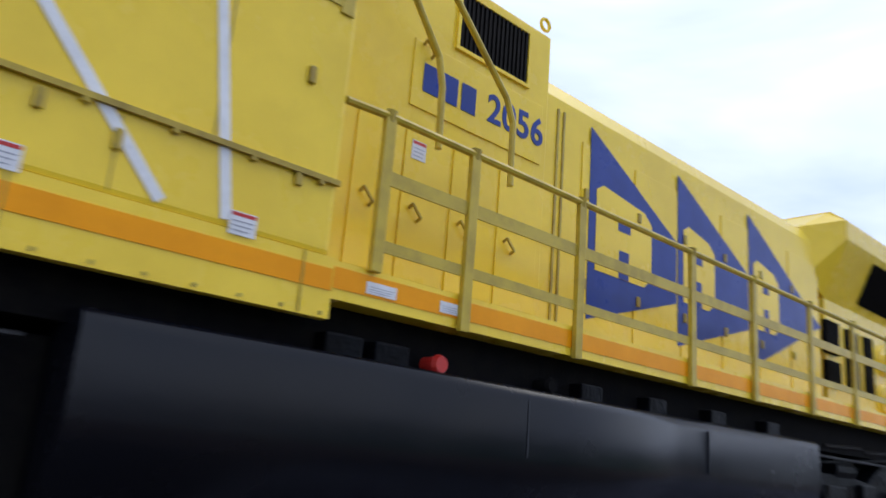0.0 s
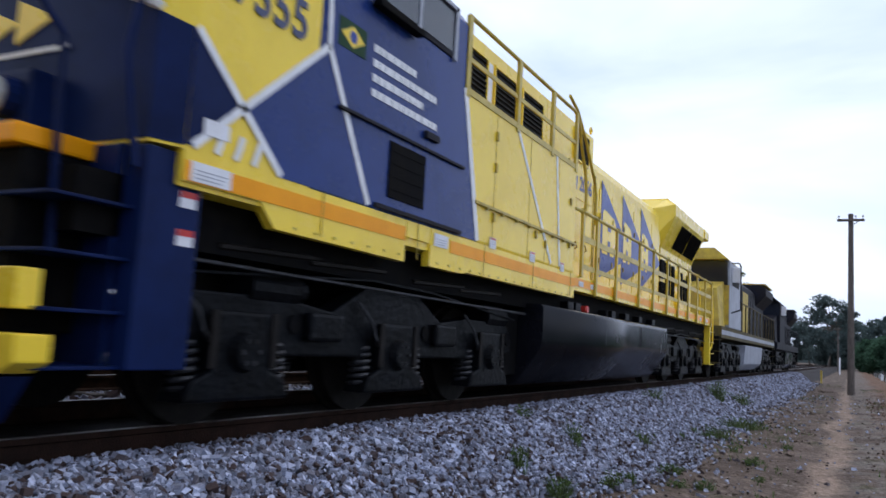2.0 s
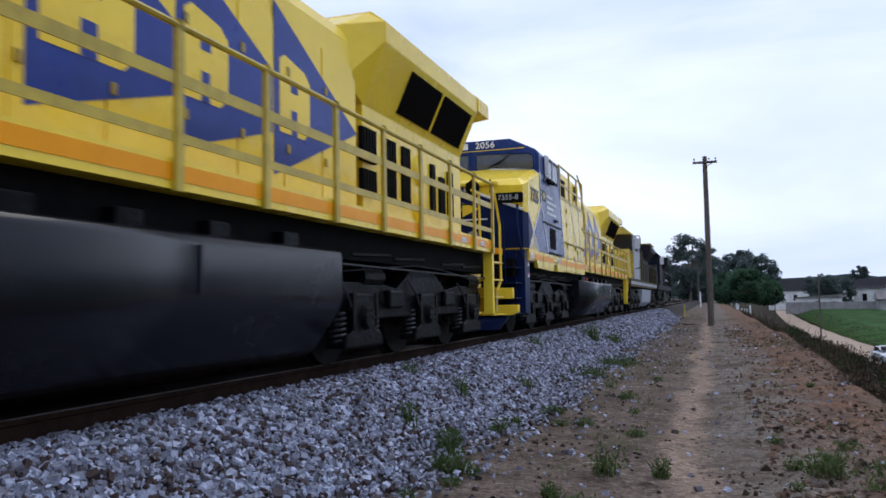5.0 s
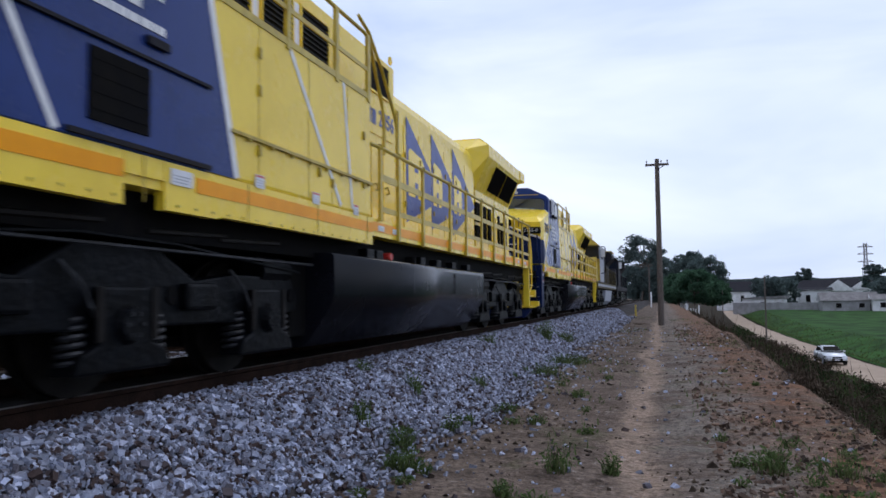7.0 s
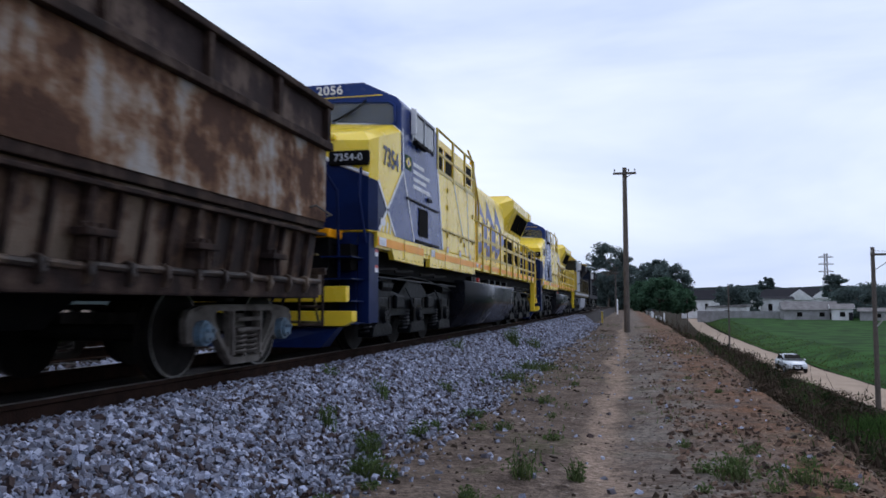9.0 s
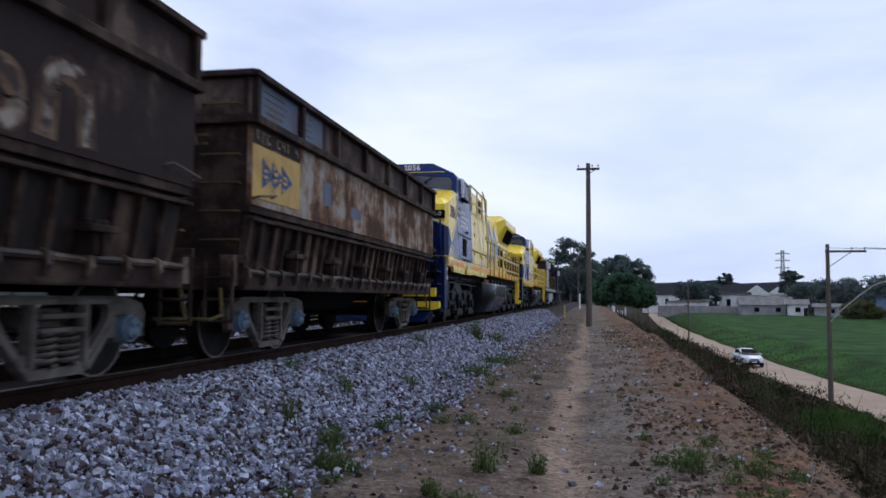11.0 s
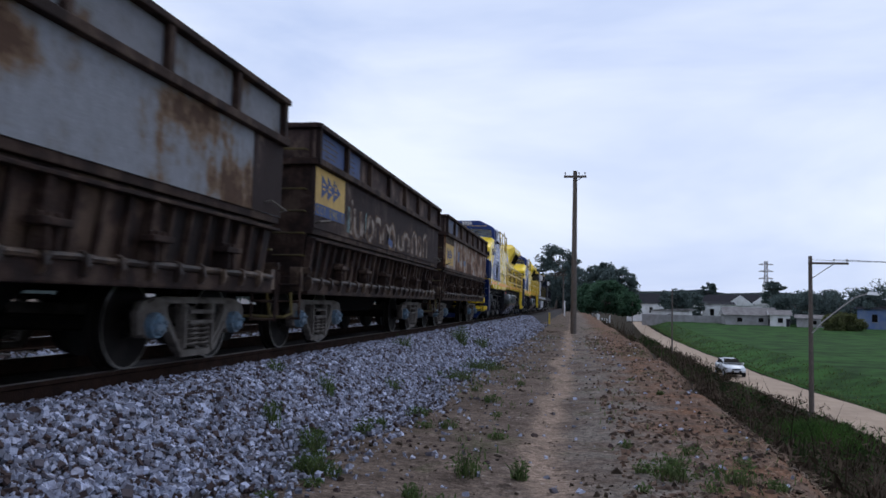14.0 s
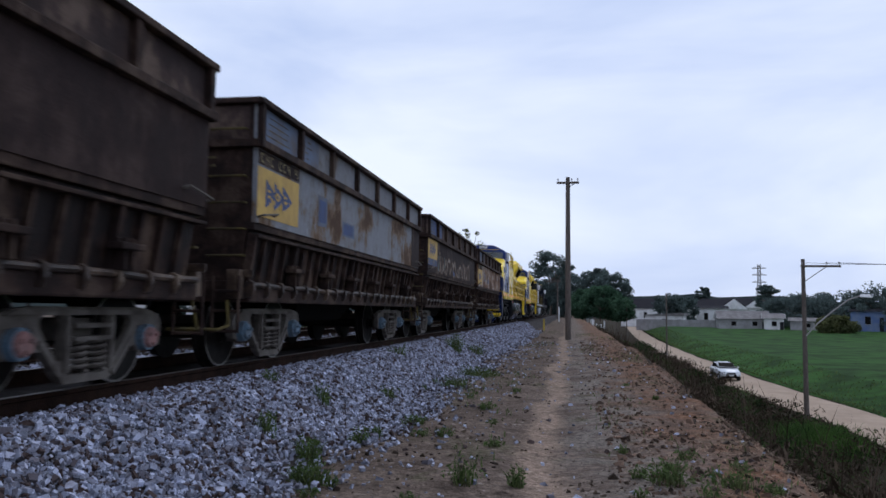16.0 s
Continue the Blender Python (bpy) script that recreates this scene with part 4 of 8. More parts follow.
def parked_car(m):
    car = tagged(new("car"), "silver-white hatchback car parked on the dirt road", "car")
    car.matrix_basis = m
    bm = loft(bm_new(), [car_ring(-2.05, 0.68, 0.34, 0.66), car_ring(-1.9, 0.80, 0.24, 0.80), car_ring(-1.1, 0.86, 0.22, 0.95), car_ring(-0.6, 0.87, 0.22, 0.99), car_ring(1.2, 0.87, 0.22, 1.0), car_ring(1.85, 0.82, 0.26, 0.98), car_ring(2.0, 0.72, 0.36, 0.86)])
    part("body", bm, CAR_PAINT, car, smooth=True)
    bm = loft(bm_new(), [car_ring(-0.75, 0.74, 0.92, 1.0, 0.06), car_ring(0.0, 0.68, 0.92, 1.42, 0.10), car_ring(1.1, 0.67, 0.92, 1.44, 0.10), car_ring(1.8, 0.72, 0.92, 1.02, 0.06)])
    part("cabin", bm, CAR_PAINT, car, smooth=True)
    bm = bm_new()
    hull(bm, [(-0.66, -0.74, 1.0), (0.66, -0.74, 1.0), (0.56, -0.08, 1.40), (-0.56, -0.08, 1.40), (-0.66, -0.70, 0.98), (0.66, -0.70, 0.98), (0.56, -0.04, 1.38), (-0.56, -0.04, 1.38)])
    part("windscreen", bm, LOUVRE, car, "dark windscreen").location = (0, -0.03, 0.03)
    for sx in (-1, 1):
        bm = bm_new()
        prism(bm, [(-0.45, 1.02), (1.45, 1.02), (1.05, 1.36), (0.05, 1.36)], "x", 0.705 * sx, 0.725 * sx)
        part("side_window", bm, LOUVRE, car, "dark side window")
        bm = bm_new()
        hull(bm, [(sx * 0.45, -2.03, 0.62), (sx * 0.76, -1.93, 0.62), (sx * 0.74, -1.90, 0.76), (sx * 0.48, -2.0, 0.74), (sx * 0.5, -1.9, 0.66), (sx * 0.7, -1.85, 0.66)])
        part("headlight", bm, LENS, car, "clear headlight").location = (0, -0.02, 0)
        bm = bm_new()
        box(bm, sx * 0.86 - 0.02 * sx, sx * 1.02, -0.62, -0.5, 0.98, 1.12, 0.02)
        part("mirror", bm, CAR_PAINT, car)
        for wy in (-1.28, 1.28):
            bm = bm_new()
            rod(bm, (sx * 0.68, wy, 0.31), (sx * 0.88, wy, 0.31), 0.31, 20)
            wheel = part("wheel", bm, TYRE, car, "black tyre")
            bm = bm_new()
            rod(bm, (sx * 0.875, wy, 0.31), (sx * 0.89, wy, 0.31), 0.19, 14)
            part("rim", bm, GREY, wheel, "grey alloy rim")
    bm = bm_new()
    box(bm, -0.42, 0.42, -2.08, -2.02, 0.40, 0.56, 0.01)
    part("grille", bm, BLACK, car)
    bm = bm_new()
    box(bm, -0.74, 0.74, -2.10, -1.98, 0.24, 0.40, 0.03)
    part("bumper", bm, BLACK, car, "dark front bumper")
    bm = bm_new()
    box(bm, -0.36, 0.36, -2.075, -2.03, 0.60, 0.70, 0.01)
    part("upper_grille", bm, BLACK, car, "slim dark upper grille")
    bm = bm_new()
    box(bm, -0.2, 0.2, -2.1, -2.08, 0.42, 0.5, 0.004)
    part("plate", bm, STICKER, car)
    for sx in (-0.6, 0.6):
        bm = bm_new()
        box(bm, sx - 0.015, sx + 0.015, 0.1, 1.2, 1.43, 1.46)
        part("roof_bar", bm, BLACK, car)
    return car


parked_car(pose(18.15, 71.5, -4.95, 0, 0, 4))


# ---- houses beyond the meadow ----
def house(az, dist, width, depth, height, roof_h, wall_mat, roof_mat, label, turn=0.0, windows=3, z=-3.6, shed=False, category="house"):
    top = tagged(new("house"), label, category, "houses beyond the meadow")
    hx, hy = polar(az, dist)
    top.matrix_basis = pose(hx, hy, z, 0, 0, -az + turn)
    w, d = width / 2, depth / 2
    bm = bm_new()
    box(bm, -w, w, -d, d, -1.2, height, 0.02)
    wall = part("wall", bm, wall_mat, top)
    bm = bm_new()
    if shed:
        prism(bm, [(-w - 0.3, height), (w + 0.3, height), (w + 0.3, height + roof_h), (-w - 0.3, height + 0.25)], "y", -d - 0.3, d + 0.3)
    else:
        prism(bm, [(-d - 0.5, height - 0.12), (d + 0.5, height - 0.12), (0, height + roof_h)], "x", -w - 0.5, w + 0.5)
    part("roof", bm, roof_mat, top)
    if not shed:
        for s in (-1, 1):
            bm = bm_new()
            prism(bm, [(-d, height - 0.1), (d, height - 0.1), (0, height + roof_h * 0.96)], "x", *sorted((s * (w + 0.5), s * (w + 0.56))))
            part("gable", bm, wall_mat, top)
    for i in range(windows):
        u = -w + width * (i + 0.7) / (windows + 0.4)
        bm = bm_new()
        box(bm, u - 0.6, u + 0.6, -d - 0.06, -d - 0.005, height * 0.38, height * 0.74)
        window = part("window", bm, LOUVRE, top, "dark window opening")
        bm = bm_new()
        box(bm, u - 0.7, u + 0.7, -d - 0.12, -d - 0.06, height * 0.38 - 0.12, height * 0.38 - 0.02)
        part("sill", bm, CONCRETE, window)
    bm = bm_new()
    u = w * 0.78
    box(bm, u - 0.45, u + 0.45, -d - 0.05, -d - 0.004, -0.6, height * 0.7)
    part("door", bm, ROOF_DARK, top, "dark door")
    return top


house(11.55, 225, 12.4, 9, 3.0, 2.0, WALL_GREY, ROOF_FIBRE, "low grey blockwork house with a fibre-cement roof", 8, 2)
house(13.5, 222, 4.6, 8, 3.2, 1.2, WALL_WHITE, ROOF_FIBRE, "small whitewashed house end beside the meadow", 4, 1)
house(9.6, 270, 9.3, 9, 5.9, 0.8, WALL_WHITE, ROOF_DARK, "two-storey white house with a flat dark roof", 5, 2)
house(10.0, 322, 15, 16, 5.9, 4.0, WALL_WHITE, ROOF_DARK, "white industrial hall with a dark steep roof", -42, 3, category="hall")
house(11.6, 350, 15, 16, 6.6, 4.0, WALL_WHITE, ROOF_DARK, "white industrial hall with a dark steep roof", -42, 3, category="hall")
house(5.7, 330, 24, 18, 6.0, 4.0, WALL_WHITE, ROOF_DARK, "long hall with a dark roof beyond the trees", 0, 4, category="hall")
house(6.6, 245, 11, 6, 3.4, 0.9, WALL_WHITE, ROOF_FIBRE, "low white shed with a sloping roof", -10, 1, shed=True, category="shed")
house(15.6, 222, 8, 6, 2.6, 0.8, WALL_GREY, ROOF_FIBRE, "low grey shed under the trees", 0, 1, category="shed")
house(19.1, 221, 7.5, 5, 5.2, 0.5, WALL_BLUE, ROOF_DARK, "low building with a faded blue wall among the trees", 0, 1, category="shed")
house(-26.5, 58, 13, 8, 3.2, 1.4, WALL_WHITE, ROOF_FIBRE, "pale low house behind the tracks", 20, 3, z=-0.7)
bm = bm_new()
x0, y0 = polar(4.6, 236)
x1, y1 = polar(11.0, 228)
d = Vector((x1 - x0, y1 - y0, 0)).normalized()
q = Vector((-d.y, d.x, 0)) * 0.1
hull(bm, [Vector((x0, y0, -4.4)) + q, Vector((x0, y0, -4.4)) - q, Vector((x1, y1, -4.4)) + q, Vector((x1, y1, -4.4)) - q, Vector((x0, y0, -1.2)) + q, Vector((x0, y0, -1.2)) - q, Vector((x1, y1, -1.2)) + q, Vector((x1, y1, -1.2)) - q])
tagged(part("garden_wall", bm, WALL_GREY), "long grey block wall along the meadow", "wall")


def pylon(az, dist, height, z):
    top = tagged(new("lattice_pylon"), "distant grey steel lattice power pylon", "pylon")
    px, py = polar(az, dist)
    top.location = (px, py, z)
    bm = bm_new()
    base, neck = height * 0.10, height * 0.022
    def half(u):
        return base + (neck - base) * min(1, u / 0.7)
    steps = 12
    for i in range(steps):
        u0, u1 = i / steps, (i + 1) / steps
        a, b = half(u0), half(u1)
        for sx, sy in ((1, 1), (1, -1), (-1, -1), (-1, 1)):
            rod(bm, (sx * a, sy * a, u0 * height), (sx * b, sy * b, u1 * height), 0.26, 4)
        rod(bm, (-a, -a, u0 * height), (b, -b, u1 * height), 0.16, 4)
        rod(bm, (a, -a, u0 * height), (-b, -b, u1 * height), 0.16, 4)
    part("tower", bm, CONCRETE, top)
    for u in (0.66, 0.80, 0.93):
        bm = bm_new()
        rod(bm, (-height * 0.13, 0, u * height), (height * 0.13, 0, u * height), 0.32, 4)
        rod(bm, (-height * 0.13, 0, u * height), (0, 0, u * height + 1.6), 0.12, 4)
        rod(bm, (height * 0.13, 0, u * height), (0, 0, u * height + 1.6), 0.12, 4)
        part("arm", bm, CONCRETE, top)
    return top


pylon(12.7, 620, 38, -1.5)

# far ridge of woods and town, all round
rng = np.random.default_rng(77)
seg = 240
rv, rf = [], []
for i in range(seg):
    a = 6.28318 * i / seg
    h = 9 + 3.5 * math.sin(3.1 * a + 1) + 3 * math.sin(11 * a) + rng.uniform(-1.5, 2.5)
    rv += [(700 * math.sin(a), 700 * math.cos(a), -8), (705 * math.sin(a), 705 * math.cos(a), h), (760 * math.sin(a), 760 * math.cos(a), -8)]
for i in range(seg):
    a, b = 3 * i, 3 * ((i + 1) % seg)
    rf += [(a, b, b + 1, a + 1), (a + 1, b + 1, b + 2, a + 2)]
tagged(mesh_from_arrays("backdrop", np.array(rv), np.array(rf), HILL), "distant low wooded ridge on the horizon", "ridge", kind="structure")

# ---- the train ----
# Locomotive yellow darkened, so the railing's shade sits in its paint.
RAILING = material("shaded_yellow_railing_paint", (0.52, 0.38, 0.035), (0.34, 0.24, 0.03), rough=0.38, scale=5, amount=0.7, bump=0.03, grain=0.25)
AXLES = []      # turning wheelsets: object, axle height, along, radius
CARS = []       # what rolls: object, place along the train


def wheelset(parent, y, radius, gauge=0.80, tread=True):
    """Two flanged wheels on an axle, turning about its middle."""
    bm = bm_new()
    rod(bm, (-1.0, 0, 0), (1.0, 0, 0), 0.085, 10)
    for s in (-1, 1):
        rod(bm, (s * (gauge - 0.07), 0, 0), (s * (gauge - 0.03), 0, 0), radius + 0.028, 28)
        rod(bm, (s * (gauge - 0.03), 0, 0), (s * (gauge + 0.075), 0, 0), radius, 28)
        rod(bm, (s * (gauge + 0.07), 0, 0), (s * (gauge + 0.11), 0, 0), radius * 0.36, 14, radius * 0.26)
    ws = part("wheelset", bm, STEEL, parent, "dark steel wheelset")
    for s in (-1, 1):
        bm = bm_new()
        for i in range(28):
            a0, a1 = 6.28319 * i / 28, 6.28319 * (i + 1) / 28
            for r0, r1 in ((radius * 0.945, radius * 0.995),):
                x = s * (gauge + 0.077)
                bm.faces.new([bm.verts.new((x, r * math.cos(a), r * math.sin(a))) for r, a in ((r0, a0), (r1, a0), (r1, a1), (r0, a1))])
        # Without tread the rim is dark STEEL, colouring in the bogie frame's shade.
        part("rim", bm, TREAD if tread else STEEL, ws, "worn wheel rim")
    ws.matrix_basis = pose(0, y, radius)
    AXLES.append((ws, y, radius))
    return ws


def locomotive_truck(parent, centre, axle_offsets, name="truck"):
    """A three-axle cast bogie with boxes, coil springs and brake gear."""
    lo, hi = min(axle_offsets) - 0.75, max(axle_offsets) + 0.75
    bm = bm_new()
    box(bm, -1.06, 1.06, axle_offsets[1] - 0.35, axle_offsets[1] + 0.35, 0.66, 1.0, 0.02)
    truck = part(name, bm, TRUCK, parent, "grimy cast bogie, darkened for shade under the deck", at=pose(0, centre, 0))
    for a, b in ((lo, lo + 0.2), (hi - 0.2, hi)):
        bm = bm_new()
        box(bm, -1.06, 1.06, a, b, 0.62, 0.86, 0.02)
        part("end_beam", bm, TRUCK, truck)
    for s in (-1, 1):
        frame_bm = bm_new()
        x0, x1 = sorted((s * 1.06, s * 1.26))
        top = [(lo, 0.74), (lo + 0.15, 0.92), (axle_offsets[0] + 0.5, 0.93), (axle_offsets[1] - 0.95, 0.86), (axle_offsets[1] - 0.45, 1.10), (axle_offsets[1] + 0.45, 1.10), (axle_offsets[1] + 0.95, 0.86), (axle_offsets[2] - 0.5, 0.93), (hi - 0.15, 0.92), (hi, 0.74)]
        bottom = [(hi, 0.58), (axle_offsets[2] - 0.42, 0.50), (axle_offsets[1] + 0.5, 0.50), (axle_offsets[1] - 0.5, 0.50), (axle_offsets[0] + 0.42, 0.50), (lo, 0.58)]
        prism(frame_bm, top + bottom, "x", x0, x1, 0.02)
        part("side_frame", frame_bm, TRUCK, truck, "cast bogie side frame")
        for y in (axle_offsets[0] + 0.95, axle_offsets[1] + 0.95):
            bm = bm_new()
            box(bm, min(s * 1.26, s * 1.34), max(s * 1.26, s * 1.34), y - 0.22, y + 0.22, 0.62, 0.84, 0.03)
            part("damper_box", bm, TRUCK, truck)
    for y in axle_offsets:
        wheelset(truck, y, 0.533, tread=False)
        for s in (-1, 1):
            x0, x1 = sorted((s * 1.10, s * 1.34))
            bm = bm_new()
            prism(bm, [(y - 0.52, 0.20), (y + 0.52, 0.20), (y + 0.46, 0.34), (y + 0.30, 0.40), (y + 0.26, 0.80), (y - 0.26, 0.80), (y - 0.30, 0.40), (y - 0.46, 0.34)], "x", x0, x1, 0.025)
            boxpart = part("axle_box", bm, TRUCK, truck)
            bm = bm_new()
            rod(bm, (s * 1.33, y, 0.53), (s * 1.40, y, 0.53), 0.15, 18, 0.12)
            part("bearing_cap", bm, TRUCK, boxpart)
            for dy in (-0.42, 0.46):
                bm = bm_new()
                coil(bm, s * 1.20, y + dy, 0.24, 0.58, 0.085, 6, 0.019)
                part("coil_spring", bm, SPRING, truck, "worn coil spring")
    for y in axle_offsets:
        for s in (-1, 1):
            for dy in (-0.30, 0.30):
                bm = bm_new()
                box(bm, *sorted((s * 1.335, s * 1.355)), y + dy - 0.035, y + dy + 0.035, 0.42, 0.80, 0.006)
                part("pedestal_liner", bm, STEEL, truck)
            bm = bm_new()
            for k in range(6):
                a = 1.0472 * k
                rod(bm, (s * 1.39, y + 0.085 * math.cos(a), 0.53 + 0.085 * math.sin(a)), (s * 1.415, y + 0.085 * math.cos(a), 0.53 + 0.085 * math.sin(a)), 0.016, 6)
            part("bolt_ring", bm, SPRING, truck, "worn bolts on the bearing cap")
            bm = bm_new()
            tube(bm, [(s * 1.28, y - 0.62, 0.97), (s * 1.33, y - 0.45, 0.80), (s * 1.35, y - 0.40, 0.66), (s * 1.30, y - 0.30, 0.60)], 0.016, 6)
            part("sand_pipe", bm, SPRING, truck, "thin grey pipe")
            bm = bm_new()
            rod(bm, (s * 1.255, y + 0.62, 0.74), (s * 1.275, y + 0.62, 0.74), 0.075, 14)
            part("frame_boss", bm, BLACK, truck)
    for s in (-1, 1):
        bm = bm_new()
        tube(bm, [(s * 1.36, lo, 1.10), (s * 1.36, hi + 0.2, 1.07)], 0.014, 6)
        part("train_pipe", bm, SPRING, truck, "thin grey air pipe along the bogie")
        bm = bm_new()
        tube(bm, [(s * 1.30, lo + 0.1, 1.02), (s * 1.33, axle_offsets[1] - 0.5, 1.16), (s * 1.33, axle_offsets[1] + 0.6, 1.14), (s * 1.30, hi, 0.98)], 0.013, 6)
        part("brake_pipe", bm, TRUCK, truck)
        for y in (axle_offsets[0] + 0.35, axle_offsets[2] + 0.25):
            bm = bm_new()
            rod(bm, (s * 1.16, y - 0.25, 0.99), (s * 1.16, y + 0.3, 0.99), 0.14, 14)
            rod(bm, (s * 1.16, y + 0.3, 0.99), (s * 1.16, y + 0.42, 0.99), 0.10, 12)
            part("brake_cylinder", bm, TRUCK, truck)
    return truck


def coil(bm, x, y, z0, z1, radius, turns, wire_r):
    """A wound spring bar, one closed skin from end to end."""
    steps, sides = turns * 9, 5
    rings = []
    for i in range(steps + 1):
        a = 6.28319 * i / 9
        z = z0 + (z1 - z0) * i / steps
        rings.append([bm.verts.new((x + (radius + wire_r * math.cos(b)) * math.cos(a), y + (radius + wire_r * math.cos(b)) * math.sin(a), z + wire_r * math.sin(b))) for b in (6.28319 * k / sides for k in range(sides))])
    for p, q in zip(rings, rings[1:]):
        for k in range(sides):
            bm.faces.new((p[k], p[(k + 1) % sides], q[(k + 1) % sides], q[k]))
    bm.faces.new(rings[0][::-1])
    bm.faces.new(rings[-1])
    return bm


def coupler(parent, y, direction, mat=BLACK):
    bm = bm_new()
    box(bm, -0.12, 0.12, min(y, y - direction * 0.7), max(y, y - direction * 0.7), 0.72, 0.94, 0.02)
    box(bm, -0.19, 0.16, min(y, y + direction * 0.05) - 0.12, max(y, y + direction * 0.05) + 0.05, 0.68, 0.98, 0.04)
    return part("coupler", bm, mat, parent, "grimy steel coupler")


def hose(parent, x, y, d):
    bm = bm_new()
    pts = [(x - 0.16 * (k / 7) ** 2, y + d * 0.26 * math.sin(k / 7 * 1.9), 0.86 - 0.46 * math.sin(k / 7 * 1.75)) for k in range(8)]
    tube(bm, pts, 0.021, 8)
    return part("brake_hose", bm, BLACK, parent, "black rubber brake hose")


def notice(parent, y, z, x, w=0.2, h=0.12, red=False):
    bm = bm_new()
    box(bm, x, x + 0.004, y - w / 2, y + w / 2, z - h / 2, z + h / 2)
    plate = part("notice", bm, STICKER, parent, "small white notice sticker")
    bm = bm_new()
    for i in range(3):
        box(bm, x + 0.004, x + 0.0055, y - w * 0.4, y + w * (0.42 - 0.08 * i), z + h * (0.06 - 0.2 * i), z + h * (0.11 - 0.2 * i))
    part("print", bm, GREY, plate)
    if red:
        bm = bm_new()
        box(bm, x + 0.004, x + 0.0055, y - w * 0.46, y + w * 0.46, z + h * 0.30, z + h * 0.45)
        part("header", bm, RED, plate)
    return plate


def side_text(name, text, size, mat, parent, x, y, z, label, squeeze=1.0):
    """Lettering that reads from +x: its run goes along +y."""
    m = Matrix.Translation((x, y, z)) @ Matrix(((0, 0, 1, 0), (1, 0, 0, 0), (0, 1, 0, 0), (0, 0, 0, 1)))
    return lettering(name, text, size, mat, parent, m, label, squeeze)


def rear_text(name, text, size, mat, parent, x, y, z, label, squeeze=1.0):
    """Lettering that reads from -y."""
    m = Matrix.Translation((x, y, z)) @ Matrix(((1, 0, 0, 0), (0, 0, -1, 0), (0, 1, 0, 0), (0, 0, 0, 1)))
    return lettering(name, text, size, mat, parent, m, label, squeeze)


def louvre_panel(parent, y0, y1, z0, z1, x, slats=9, upright=False, name="louvre", frame=True):
    bm = bm_new()
    box(bm, x - 0.05, x + 0.004, y0, y1, z0, z1)
    panel = part(name, bm, BLACK, parent, "dark louvred intake")
    bm = bm_new()
    for i in range(slats):
        if upright:
            y = y0 + (y1 - y0) * (i + 0.5) / slats
            box(bm, x + 0.004, x + 0.018, y - 0.012, y + 0.012, z0, z1)
        else:
            z = z0 + (z1 - z0) * (i + 0.5) / slats
            prism(bm, [(x + 0.004, z - 0.02), (x + 0.022, z - 0.012), (x + 0.004, z + 0.022)], "y", y0, y1)
    part("slats", bm, LOUVRE, panel)
    if frame:
        bm = bm_new()
        for a, b, c, d in ((y0 - 0.03, y1 + 0.03, z1, z1 + 0.03), (y0 - 0.03, y1 + 0.03, z0 - 0.03, z0), (y0 - 0.03, y0, z0, z1), (y1, y1 + 0.03, z0, z1)):
            box(bm, x + 0.001, x + 0.024, a, b, c, d)
        part("frame", bm, YELLOW, panel, "yellow frame")
    return panel


